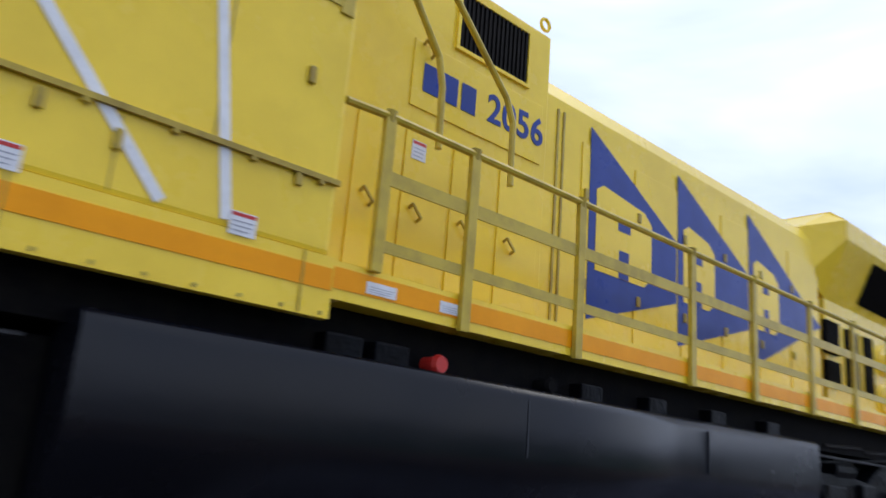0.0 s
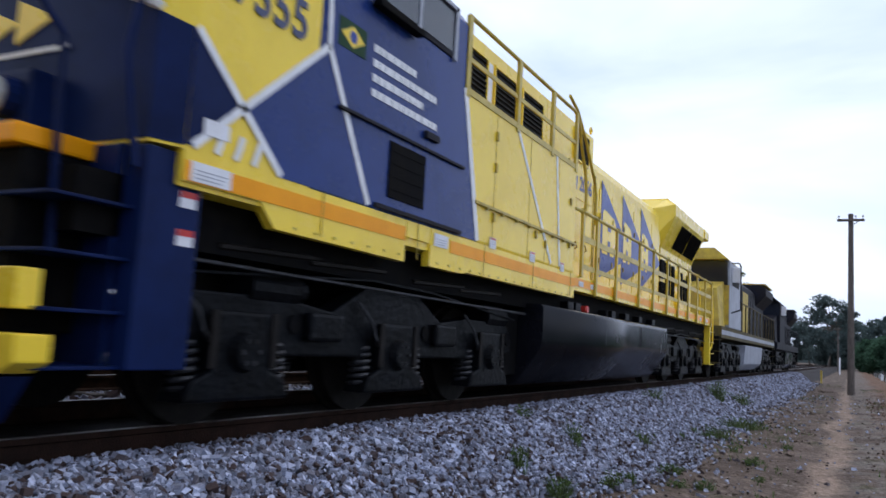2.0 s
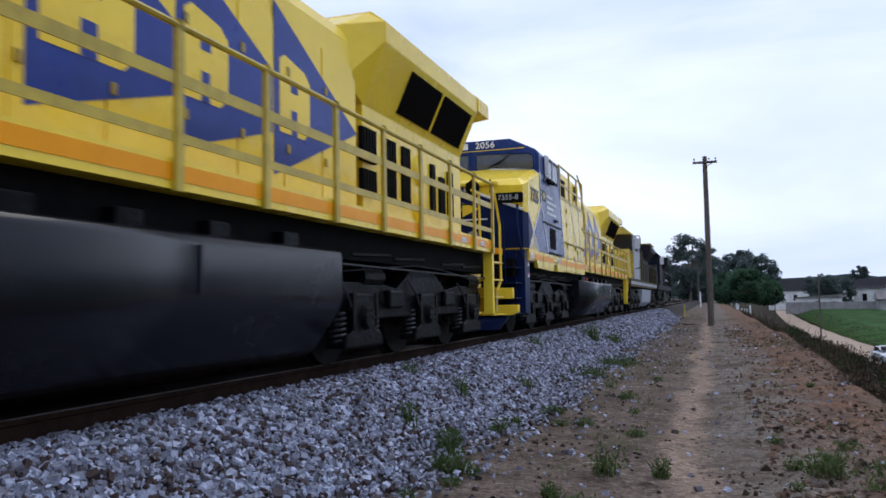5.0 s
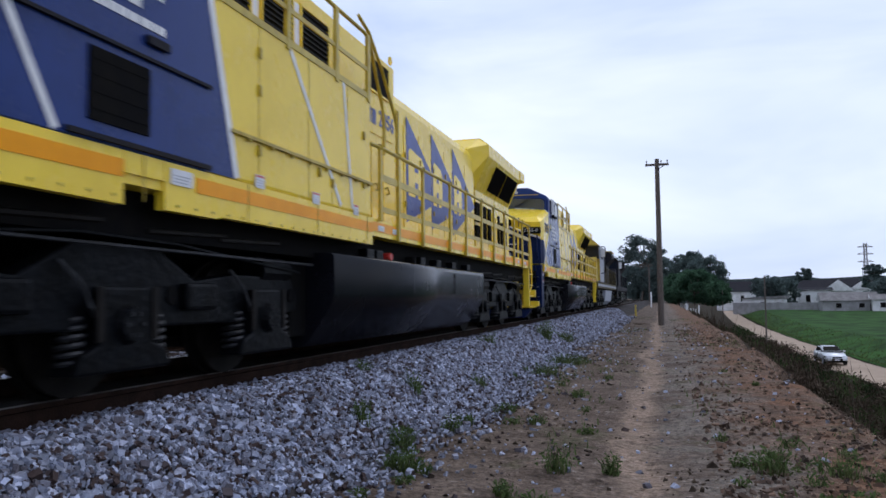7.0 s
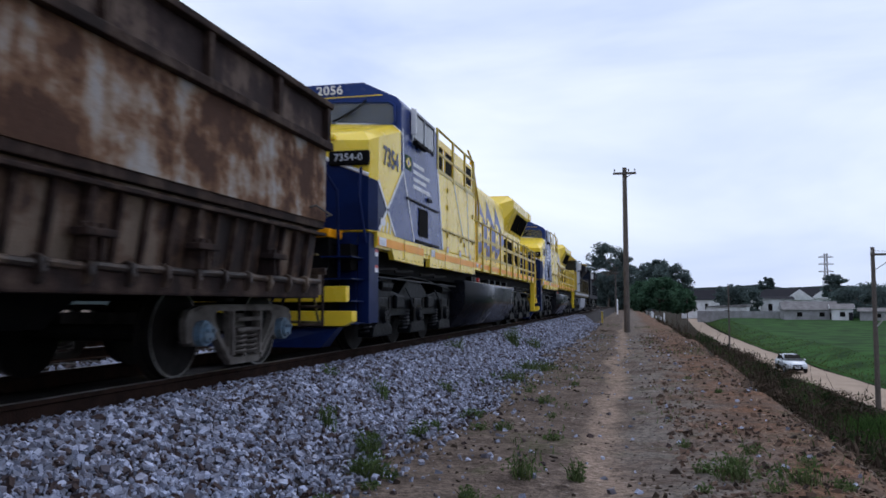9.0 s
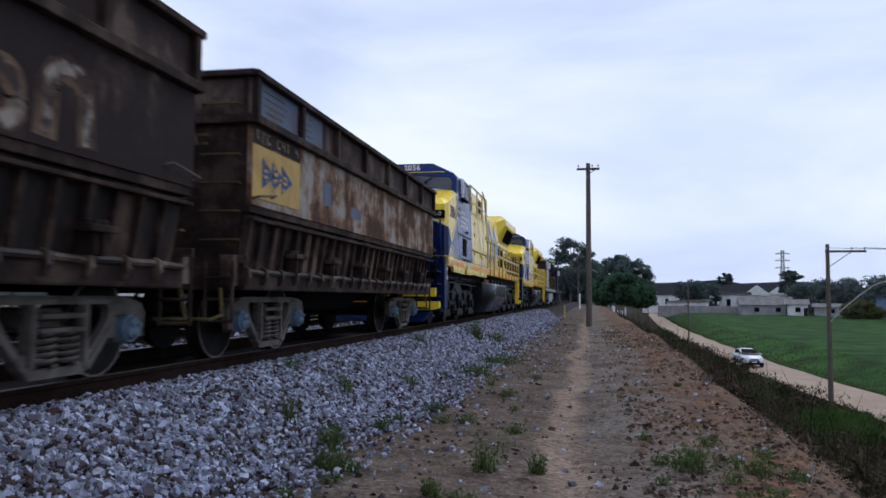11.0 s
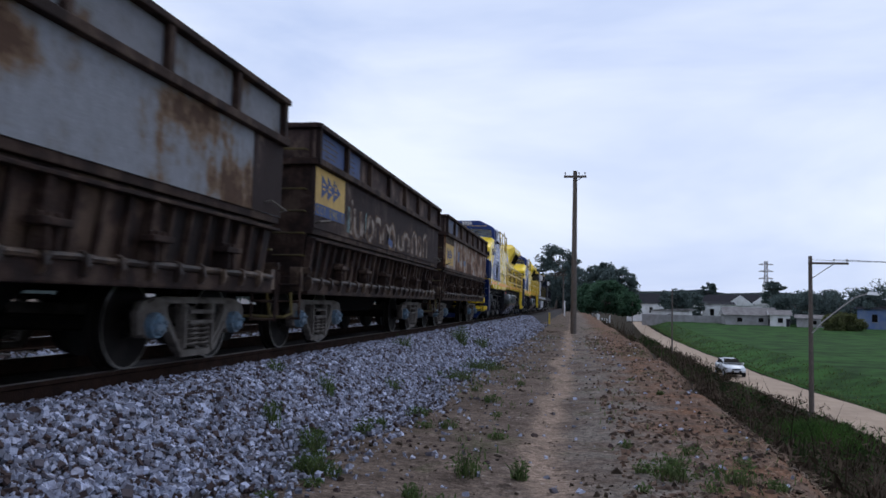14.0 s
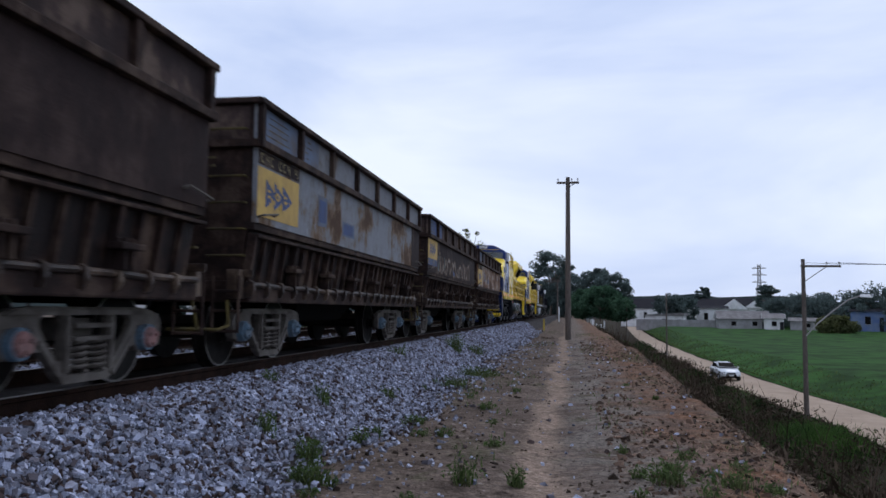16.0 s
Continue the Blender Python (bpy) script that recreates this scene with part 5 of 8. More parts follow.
def locomotive(fleet, board):
    loco = tagged(new("locomotive"), "modern diesel freight locomotive in bright yellow and navy blue", "locomotive", "locomotives of the train")
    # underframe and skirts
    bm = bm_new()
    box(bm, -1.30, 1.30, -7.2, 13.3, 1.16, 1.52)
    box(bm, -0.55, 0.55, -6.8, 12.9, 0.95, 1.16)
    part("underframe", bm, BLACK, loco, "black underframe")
    bm = bm_new()
    box(bm, -1.50, 1.50, -6.68, 12.86, 1.50, 1.715)
    part("deck", bm, YELLOW, loco, "yellow deck edge")
    for s in (-1, 1):
        x0, x1 = sorted((s * 1.44, s * 1.52))
        bm = bm_new()
        prism(bm, [(-6.68, 1.53), (-5.98, 1.53), (-5.82, 1.37), (-4.06, 1.35), (-4.06, 1.72), (-6.68, 1.72)], "x", x0, x1)
        part("skirt", bm, YELLOW, loco)
        bm = bm_new()
        prism(bm, [(-3.60, 1.36), (-2.9, 1.36), (-2.8, 1.38), (0.66, 1.38), (0.70, 1.38), (0.70, 1.72), (-3.60, 1.72)], "x", x0, x1)
        part("skirt", bm, YELLOW, loco)
        bm = bm_new()
        box(bm, x0, x1, -4.05, -3.61, 1.57, 1.72)
        part("skirt", bm, YELLOW, loco)
        x0, x1 = sorted((s * 1.52, s * 1.526))
        for y0, y1 in ((-6.66, -4.07), (-3.2, 0.69)):
            bm = bm_new()
            box(bm, x0, x1, y0, y1, 1.535, 1.655)
            part("orange_band", bm, ORANGE, loco, "orange band along the skirt")
        x0, x1 = sorted((s * 1.50, s * 1.506))
        bm = bm_new()
        box(bm, x0, x1, 0.71, 12.84, 1.56, 1.68)
        part("orange_band", bm, ORANGE, loco, "orange band along the deck edge")
        for y in np.arange(-5.3, 0.6, 1.45):
            bm = bm_new()
            box(bm, *sorted((s * 1.526, s * 1.530)), y - 0.005, y + 0.005, 1.39, 1.72)
            part("seam", bm, YELLOW_DIRTY, loco)
    # wide body: equipment cabinet, cab, nose
    bm = bm_new()
    box(bm, -1.515, 1.515, -3.02, 0.66, 1.72, 3.25, 0.03)
    part("equipment_cabinet", bm, YELLOW, loco)
    bm = bm_new()
    prism(bm, [(-1.515, 1.72), (1.515, 1.72), (1.515, 3.90), (1.44, 4.01), (0.86, 4.29), (-0.86, 4.29), (-1.44, 4.01), (-1.515, 3.90)], "y", -5.46, -3.03, 0.02)
    cab = part("cab", bm, BLUE, loco, "navy blue crew cab")
    bm = bm_new()
    hull(bm, [(s * x, y, z) for s in (-1, 1) for x, y, z in ((1.515, -5.47, 1.72), (1.515, -6.68, 1.72), (1.45, -6.88, 1.72), (1.515, -6.62, 3.12), (1.45, -6.88, 3.02), (1.515, -5.47, 3.44), (1.38, -5.47, 3.56), (1.30, -6.66, 3.20), (0.4, -6.90, 3.06), (0.4, -5.47, 3.62))])
    nose = part("nose", bm, YELLOW, loco, "yellow and blue wide nose")
    # paint plates on the side and the nose front
    for s in (-1, 1):
        def plate(outline, mat, name, label, t0=1.516, t1=1.522):
            b = bm_new()
            prism(b, outline, "x", *sorted((s * t0, s * t1)))
            return part(name, b, mat, loco, label)
        plate([(-5.40, 2.80), (-6.22, 2.10), (-5.82, 1.73), (-3.03, 1.73), (-3.03, 3.24), (-5.40, 3.24)], BLUE, "blue_panel", "navy blue side panel", 1.5155, 1.521)
        plate([(-3.03, 1.73), (-2.60, 1.73), (-3.03, 3.20)], BLUE, "blue_panel", "navy blue side panel", 1.5155, 1.521)
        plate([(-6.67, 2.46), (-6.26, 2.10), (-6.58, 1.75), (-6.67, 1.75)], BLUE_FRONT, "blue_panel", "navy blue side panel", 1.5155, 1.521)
        for p, q, w in (((-5.36, 2.83), (-6.62, 1.75), 0.055), ((-6.66, 2.47), (-5.80, 1.74), 0.055), ((-5.40, 3.50), (-5.36, 2.83), 0.05), ((-5.36, 2.83), (-4.70, 1.74), 0.06), ((-3.05, 3.24), (-2.60, 1.74), 0.085)):
            b = bm_new()
            strip(b, p, q, w, s * 1.522 if s > 0 else -1.528)
            part("white_stripe", b, WHITE, loco, "white painted stripe")
        for p, q in (((-1.62, 3.22), (-0.31, 1.76)), ((-0.23, 3.22), (0.03, 1.76))):
            b = bm_new()
            strip(b, p, q, 0.06, s * 1.516 if s > 0 else -1.522)
            part("white_stripe", b, WHITE, loco, "white painted stripe")
        b = bm_new()
        box(b, *sorted((s * 1.515, s * 1.545)), -2.70, 0.66, 2.12, 2.15)
        for y in np.arange(-2.4, 0.6, 0.42):
            box(b, *sorted((s * 1.515, s * 1.55)), y - 0.015, y + 0.015, 2.095, 2.125)
        part("belt_rail", b, YELLOW_DIRTY, loco, "narrow belt moulding")
        for y, z in ((-2.2, 2.95), (-2.2, 2.6), (-2.2, 2.05), (-0.9, 2.05), (-0.55, 1.98), (0.4, 2.7), (0.4, 2.1)):
            b = bm_new()
            box(b, *sorted((s * 1.515, s * 1.54)), y - 0.02, y + 0.02, z - 0.05, z + 0.05, 0.005)
            part("hinge", b, YELLOW_DIRTY, loco)
        b = bm_new()
        box(b, *sorted((s * 1.50, s * 1.535)), -4.42, -3.80, 1.86, 2.34)
        hatch = part("cab_grille", b, BLACK, loco, "black grille in the blue side panel")
        b = bm_new()
        for i in range(4):
            z = 1.93 + 0.11 * i
            box(b, *sorted((s * 1.535, s * 1.538)), -4.40, -3.82, z, z + 0.012)
        part("slats", b, BLACK, hatch)
        b = bm_new()
        box(b, *sorted((s * 1.522, s * 1.55)), -4.62, -3.02, 1.74, 1.775)
        box(b, *sorted((s * 1.522, s * 1.55)), -5.2, -3.02, 2.40, 2.425)
        box(b, *sorted((s * 1.522, s * 1.56)), -3.85, -3.60, 2.52, 2.58)
        part("grab_rail", b, DARKBLUE, loco)
        # side window
        b = bm_new()
        box(b, *sorted((s * 1.50, s * 1.53)), -4.86, -3.36, 3.44, 3.93, 0.01)
        win = part("side_window", b, DARKBLUE, cab, "cab side window")
        for y0, y1 in ((-4.80, -4.10), (-4.04, -3.42)):
            b = bm_new()
            box(b, *sorted((s * 1.528, s * 1.536)), y0, y1, 3.49, 3.88)
            part("pane", b, GLASS, win, "dark window pane")
        for a0, a1, b0, b1 in ((-4.9, -4.84, 3.42, 3.95), (-3.38, -3.32, 3.42, 3.95), (-4.9, -3.32, 3.92, 3.96), (-4.10, -4.05, 3.46, 3.92)):
            b = bm_new()
            box(b, *sorted((s * 1.53, s * 1.548)), a0, a1, b0, b1)
            part("frame", b, GREY, win, "pale window frame")
        b = bm_new()
        box(b, *sorted((s * 1.53, s * 1.62)), -4.84, -4.1, 3.36, 3.42, 0.01)
        part("armrest", b, BLACK, cab)
        b = bm_new()
        box(b, *sorted((s * 1.54, s * 1.63)), -4.98, -4.93, 3.50, 3.92, 0.01)
        part("mirror", b, WHITE, cab, "white wind deflector")
    for y, z0, z1 in ((-1.15, 1.74, 2.1), (-2.2, 2.16, 3.2), (-1.15, 2.16, 3.2), (-0.1, 2.16, 3.2), (-2.2, 1.74, 2.1), (-0.55, 1.74, 2.1)):
        bm = bm_new()
        box(bm, 1.5155, 1.5185, y - 0.005, y + 0.005, z0, z1)
        part("seam", bm, YELLOW_DIRTY, loco)
    bm = bm_new()
    for y in np.arange(-5.6, 0.65, 0.24):
        if not -4.1 < y < -3.55:
            rod(bm, (1.519, y, 1.405), (1.528, y, 1.405), 0.012, 6)
    bolts = part("bolting", bm, YELLOW_DIRTY, loco, "row of small bolts along the skirt")
    bolts["kind"] = "stuff"
    # five unreadable lines of small white print and a small flag on the cab side
    for i, (a, b_) in enumerate(((-4.76, -4.06), (-4.76, -3.66), (-4.76, -3.90), (-4.76, -3.62))):
        bm = bm_new()
        z = 3.04 - 0.125 * i
        u = a
        while u < b_:
            step = 0.055 + 0.03 * ((int(u * 97) % 3))
            box(bm, 1.523, 1.527, u, min(u + step, b_), z - 0.032, z + 0.032)
            u += step + 0.014
        part("print", bm, WHITE, loco, "line of small white print")
    bm = bm_new()
    box(bm, 1.5225, 1.526, -5.26, -4.88, 2.89, 3.12)
    flag = part("flag", bm, LEAF_GREEN, loco, "small green flag decal")
    bm = bm_new()
    prism(bm, [(-5.23, 3.005), (-5.07, 3.095), (-4.91, 3.005), (-5.07, 2.915)], "x", 1.5265, 1.5285)
    part("lozenge", bm, YELLOW, flag)
    bm = bm_new()
    rod(bm, (1.5288, -5.07, 3.005), (1.5305, -5.07, 3.005), 0.05, 14)
    part("disc", bm, LOGO_BLUE, flag)
    side_text("fleet_number", fleet, 0.40, DARKTEXT, loco, 1.522, -6.02, 2.88, "dark blue fleet number", 0.95)
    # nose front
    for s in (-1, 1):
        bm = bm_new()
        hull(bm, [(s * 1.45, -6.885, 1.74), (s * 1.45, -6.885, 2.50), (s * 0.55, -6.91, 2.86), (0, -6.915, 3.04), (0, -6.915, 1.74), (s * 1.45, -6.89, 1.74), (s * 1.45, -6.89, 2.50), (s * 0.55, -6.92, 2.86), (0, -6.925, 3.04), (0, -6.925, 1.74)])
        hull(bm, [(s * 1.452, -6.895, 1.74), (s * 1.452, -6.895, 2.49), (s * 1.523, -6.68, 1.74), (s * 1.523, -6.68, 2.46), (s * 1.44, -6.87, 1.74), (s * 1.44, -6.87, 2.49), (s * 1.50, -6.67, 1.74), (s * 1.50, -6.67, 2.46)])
        part("blue_front", bm, BLUE_FRONT, nose, "navy blue nose front, its shade in the paint")
        bm = bm_new()
        tube(bm, [(s * 1.45, -6.89, 2.52), (s * 0.55, -6.915, 2.88), (0.0, -6.92, 3.05)], 0.03, 6)
        part("white_stripe", bm, WHITE, nose, "white painted stripe")
        bm = bm_new()
        box(bm, *sorted((s * 0.87, s * 1.47)), -6.96, -6.86, 2.66, 2.87, 0.03)
        plate_ob = part("number_board", bm, BLACK, nose, "black number board")
        rear_text("number", board, 0.145, BOARD_DIGITS, nose, s * 1.17, -6.963, 2.765, "white board number", 1.0)
        bm = bm_new()
        rod(bm, (s * 0.50, -7.22, 1.98), (s * 0.50, -7.0, 1.98), 0.13, 16)
        box(bm, *sorted((s * 0.33, s * 0.68)), -7.12, -6.88, 1.78, 2.16, 0.02)
        part("ditch_light_housing", bm, BLUE_FRONT, nose)
        bm = bm_new()
        rod(bm, (s * 0.50, -7.24, 1.98), (s * 0.50, -7.20, 1.98), 0.115, 16)
        part("ditch_light", bm, LENS, nose, "clear round ditch light")
        # windscreen
        bm = bm_new()
        hull(bm, [(s * x, y, z) for y in (-5.47, -5.485) for x, z in ((0.10, 3.62), (1.36, 3.57), (1.39, 3.62), (1.38, 3.84), (1.30, 3.90), (0.10, 3.97))])
        pane = part("windscreen", bm, GLASS, cab, "dark windscreen pane")
        bm = bm_new()
        tube(bm, [(s * 0.07, -5.49, 3.60), (s * 1.37, -5.49, 3.55), (s * 1.42, -5.49, 3.61), (s * 1.41, -5.49, 3.86), (s * 1.32, -5.49, 3.93), (s * 0.07, -5.49, 4.00), (s * 0.07, -5.49, 3.60)], 0.022, 6)
        part("frame", bm, BLUE, pane)
        bm = bm_new()
        rod(bm, (s * 0.95, -5.53, 3.98), (s * 0.60, -5.54, 3.70), 0.012, 5)
        rod(bm, (s * 0.75, -5.57, 3.80), (s * 0.40, -5.57, 3.64), 0.02, 5)
        part("wiper", bm, BLACK, cab, "black windscreen wiper")
        bm = bm_new()
        tube(bm, [(s * 0.42, -5.478, 3.615), (s * 1.37, -5.478, 3.545), (s * 1.500, -5.478, 3.435), (s * 1.515, -5.44, 3.40)], 0.024, 6)
        part("white_stripe", bm, WHITE, nose, "white stripe along the top of the nose")
        bm = bm_new()
        for k in range(3):
            rod(bm, (s * 0.80, -6.90 - 0.03 * k, 3.12), (s * 0.80, -6.92 - 0.03 * k, 3.16), 0.012, 6)
        tube(bm, [(s * 0.80, -6.9, 3.05), (s * 0.80, -6.98, 3.00), (s * 0.80, -6.98, 2.88)], 0.014, 6)
        part("hinge", bm, BLUE_FRONT, nose)
        # handrails in front of the nose, and the stepwell
        bm = bm_new()
        tube(bm, [(s * 0.35, -7.42, 2.62), (s * 0.92, -7.42, 2.62), (s * 1.12, -7.25, 2.25), (s * 1.14, -7.2, 1.05)], 0.022, 8)
        tube(bm, [(s * 1.36, -6.95, 2.62), (s * 1.36, -7.02, 2.2), (s * 1.44, -6.95, 1.55)], 0.022, 8)
        part("grab_rail", bm, BLUE_FRONT, loco, "blue front handrail")
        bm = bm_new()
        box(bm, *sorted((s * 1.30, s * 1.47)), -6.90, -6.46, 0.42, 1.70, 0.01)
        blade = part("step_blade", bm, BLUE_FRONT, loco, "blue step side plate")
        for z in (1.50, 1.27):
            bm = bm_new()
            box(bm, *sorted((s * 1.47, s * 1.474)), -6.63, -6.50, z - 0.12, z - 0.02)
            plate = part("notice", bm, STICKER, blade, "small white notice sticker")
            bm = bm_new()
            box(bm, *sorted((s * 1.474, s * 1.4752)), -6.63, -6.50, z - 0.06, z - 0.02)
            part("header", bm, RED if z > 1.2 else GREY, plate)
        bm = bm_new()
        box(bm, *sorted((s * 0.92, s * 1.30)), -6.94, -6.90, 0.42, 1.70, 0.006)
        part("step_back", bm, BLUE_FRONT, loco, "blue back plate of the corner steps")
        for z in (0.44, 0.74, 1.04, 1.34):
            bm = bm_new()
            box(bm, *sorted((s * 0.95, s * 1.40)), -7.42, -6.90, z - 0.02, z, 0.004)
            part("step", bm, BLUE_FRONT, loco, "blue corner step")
    bm = bm_new()
    box(bm, -0.95, 0.95, -6.96, -6.84, 3.04, 3.12, 0.02)
    part("nose_lip", bm, YELLOW, nose)
    for s in (-1, 1):
        bm = bm_new()
        rod(bm, (s * 0.13, -7.02, 2.98), (s * 0.13, -6.88, 2.98), 0.10, 16)
        part("headlight_housing", bm, BLACK, nose)
        bm = bm_new()
        rod(bm, (s * 0.13, -7.03, 2.98), (s * 0.13, -7.015, 2.98), 0.085, 16)
        part("headlight", bm, LENS, nose, "clear round headlight")
    bm = bm_new()
    rod(bm, (0.42, -6.97, 3.02), (0.42, -6.87, 3.02), 0.16, 6)
    part("hatch", bm, BLACK, nose, "dark rounded hatch")
    # emblem: plain yellow lozenges
    for u in (-0.36, 0.0, 0.36):
        bm = bm_new()
        prism(bm, [(u - 0.17, 2.42), (u - 0.17, 2.72), (u + 0.2, 2.57)], "y", -6.935, -6.926)
        part("emblem", bm, YELLOW, nose, "plain yellow emblem wedge")
    bm = bm_new()
    box(bm, -0.2, 0.72, -6.932, -6.926, 2.34, 2.37)
    part("underline", bm, WHITE, nose)
    bm = bm_new()
    box(bm, -1.08, 1.08, -7.44, -6.86, 1.60, 1.72, 0.02)
    part("anticlimber", bm, ORANGE, loco, "orange anticlimber shelf")
    bm = bm_new()
    box(bm, -1.05, 1.05, -7.36, -6.92, 0.6, 1.60, 0.02)
    part("end_plate", bm, BLACK, loco, "black end plate")
    bm = bm_new()
    prism(bm, [(-1.36, 0.72), (1.36, 0.72), (1.36, 0.93), (-1.36, 0.93)], "y", -7.52, -7.38, 0.01)
    part("pilot_beam", bm, YELLOW, loco, "yellow pilot beam")
    bm = bm_new()
    prism(bm, [(-1.46, 0.46), (-1.34, 0.40), (1.34, 0.40), (1.46, 0.46), (1.46, 0.60), (-1.46, 0.60)], "y", -7.56, -7.36, 0.01)
    part("pilot_beam", bm, YELLOW, loco, "yellow pilot beam")
    bm = bm_new()
    hull(bm, [(s * x, y, z) for s in (-1, 1) for x, y, z in ((1.25, -7.5, 0.38), (1.25, -7.3, 0.38), (1.05, -7.62, 0.12), (1.05, -7.3, 0.12), (0.2, -7.72, 0.12))])
    part("snow_plough", bm, BLUE_FRONT, loco, "blue pilot plough")
    coupler(loco, -8.0, -1)
    hose(loco, 0.34, -7.52, -1)
    hose(loco, 0.50, -7.52, -1)
    # roof front with plain bars and the year
    for u in (-0.78, -0.56, -0.36, -0.17):
        bm = bm_new()
        box(bm, u - 0.07, u + 0.07, -5.487, -5.479, 4.10, 4.235)
        part("print", bm, WHITE, cab, "white painted mark")
    rear_text("year", "2056", 0.20, WHITE, cab, 0.30, -5.484, 4.17, "white painted year", 1.1)
    bm = bm_new()
    box(bm, -1.2, 1.2, -5.486, -5.480, 4.045, 4.06)
    part("pinstripe", bm, YELLOW, cab)
    # upper blower housing with louvres
    bm = bm_new()
    prism(bm, [(-1.02, 1.72), (1.02, 1.72), (1.02, 4.30), (0.92, 4.38), (-0.92, 4.38), (-1.02, 4.30)], "y", 0.66, 3.0, 0.012)
    prism(bm, [(-1.02, 3.25), (1.02, 3.25), (1.02, 4.30), (0.92, 4.38), (-0.92, 4.38), (-1.02, 4.30)], "y", -3.02, 0.66, 0.012)
    blower = part("blower_housing", bm, YELLOW, loco)
    for y0, y1, z0, z1, n, up in ((-2.20, -1.52, 3.62, 4.12, 8, False), (-1.26, -0.56, 3.62, 4.12, 8, False), (-0.32, 0.44, 3.62, 4.12, 8, False), (1.92, 2.70, 3.74, 4.20, 16, True)):
        louvre_panel(loco, y0, y1, z0, z1, 1.02, n, up)
    for y0 in (-1.48, -0.52):
        bm = bm_new()
        box(bm, 1.02, 1.03, y0, y0 + 0.14, 3.62, 4.12)
        part("panel", bm, WHITE, loco, "pale panel between louvres")
    for s in (-1, 1):
        bm = bm_new()
        for i in range(18):
            a0, a1 = i * 0.34907, (i + 1) * 0.34907
            rod(bm, (s * 0.97, 2.97 + 0.055 * math.cos(a0), 4.44 + 0.055 * math.sin(a0)), (s * 0.97, 2.97 + 0.055 * math.cos(a1), 4.44 + 0.055 * math.sin(a1)), 0.016, 6)
        part("lifting_eye", bm, YELLOW, loco, "yellow lifting eye")
        # platform railing
        posts = (-3.0, -1.62, -0.42, 0.58)
        for y in posts:
            bm = bm_new()
            box(bm, *sorted((s * 1.49, s * 1.53)), y - 0.045, y + 0.045, 3.16, 4.02, 0.005)
            part("railing_post", bm, RAILING, loco, "yellow railing post")
        bm = bm_new()
        tube(bm, [(s * 1.50, -3.0, 4.03), (s * 1.50, 0.50, 4.03), (s * 1.49, 0.72, 3.97), (s * 1.42, 1.12, 3.66), (s * 1.40, 1.42, 3.30), (s * 1.40, 1.47, 3.1), (s * 1.40, 1.48, 2.66)], 0.024, 8)
        tube(bm, [(s * 1.38, 0.60, 4.30), (s * 1.37, 1.0, 4.20), (s * 1.34, 1.58, 3.86), (s * 1.32, 2.18, 3.32), (s * 1.32, 2.26, 3.15), (s * 1.32, 2.27, 2.66)], 0.024, 8)
        part("handrail", bm, RAILING, loco, "yellow tubular handrail")
        bm = bm_new()
        box(bm, *sorted((s * 1.50, s * 1.52)), -3.0, 0.60, 3.55, 3.60)
        box(bm, *sorted((s * 1.50, s * 1.525)), -3.0, 0.62, 3.20, 3.27)
        part("mid_rail", bm, RAILING, loco)
        # walkway railing
        ys = (0.97, 1.70, 2.85, 4.45, 5.6, 6.9, 8.1, 9.3, 10.5, 11.7, 12.78)
        for y in ys:
            bm = bm_new()
            box(bm, *sorted((s * 1.508, s * 1.548)), y - 0.04, y + 0.04, 1.48 if y > 1 else 1.70, 2.66, 0.006)
            post = part("railing_post", bm, RAILING, loco, "yellow railing post")
            bm = bm_new()
            rod(bm, (s * 1.52, y, 2.63), (s * 1.535, y + 0.001, 2.70), 0.035, 8)
            part("clamp", bm, YELLOW_DIRTY, post)
        bm = bm_new()
        tube(bm, [(s * 1.50, 0.66, 2.66), (s * 1.53, 0.97, 2.66), (s * 1.53, 12.78, 2.66)], 0.026, 8)
        part("handrail", bm, RAILING, loco, "yellow tubular handrail")
        for a, b_ in zip(ys, ys[1:]):
            bm = bm_new()
            box(bm, *sorted((s * 1.515, s * 1.53)), a + 0.04, b_ - 0.04, 2.235, 2.325)
            part("mid_rail", bm, RAILING, loco, "flat yellow middle rail")
            bm = bm_new()
            box(bm, *sorted((s * 1.512, s * 1.526)), a + 0.04, b_ - 0.04, 1.83, 1.90)
            part("lower_rail", bm, RAILING, loco, "flat yellow lower rail")
    # hood doors by the walkway
    for y0, y1, z0, z1 in ((1.08, 1.48, 1.85, 2.95), (1.50, 1.92, 1.85, 2.95), (1.96, 2.42, 1.85, 2.95), (2.46, 2.92, 1.85, 2.95), (1.50, 2.92, 3.10, 3.62)):
        bm = bm_new()
        box(bm, 1.02, 1.034, y0, y1, z0, z1, 0.004)
        door = part("door", bm, YELLOW, loco, "yellow hood door")
        bm = bm_new()
        tube(bm, [(1.034, y0 + 0.08, z0 + 0.5), (1.075, y0 + 0.08, z0 + 0.52), (1.075, y0 + 0.16, z0 + 0.44), (1.034, y0 + 0.16, z0 + 0.42)], 0.012, 6)
        part("handle", bm, YELLOW_DIRTY, door)
    for i, u in enumerate((0.0, 0.24, 0.48)):
        bm = bm_new()
        box(bm, 1.035, 1.040, 1.60 + u * 0.8, 1.60 + u * 0.8 + 0.15, 3.24, 3.46)
        part("print", bm, LOGO_BLUE, loco, "blue painted mark")
    side_text("year", "2056", 0.33, LOGO_BLUE, loco, 1.036, 2.60, 3.36, "blue painted year", 0.98)
    notice(loco, 1.62, 2.78, 1.036, 0.13, 0.14, True)
    # engine hood and emblem
    bm = bm_new()
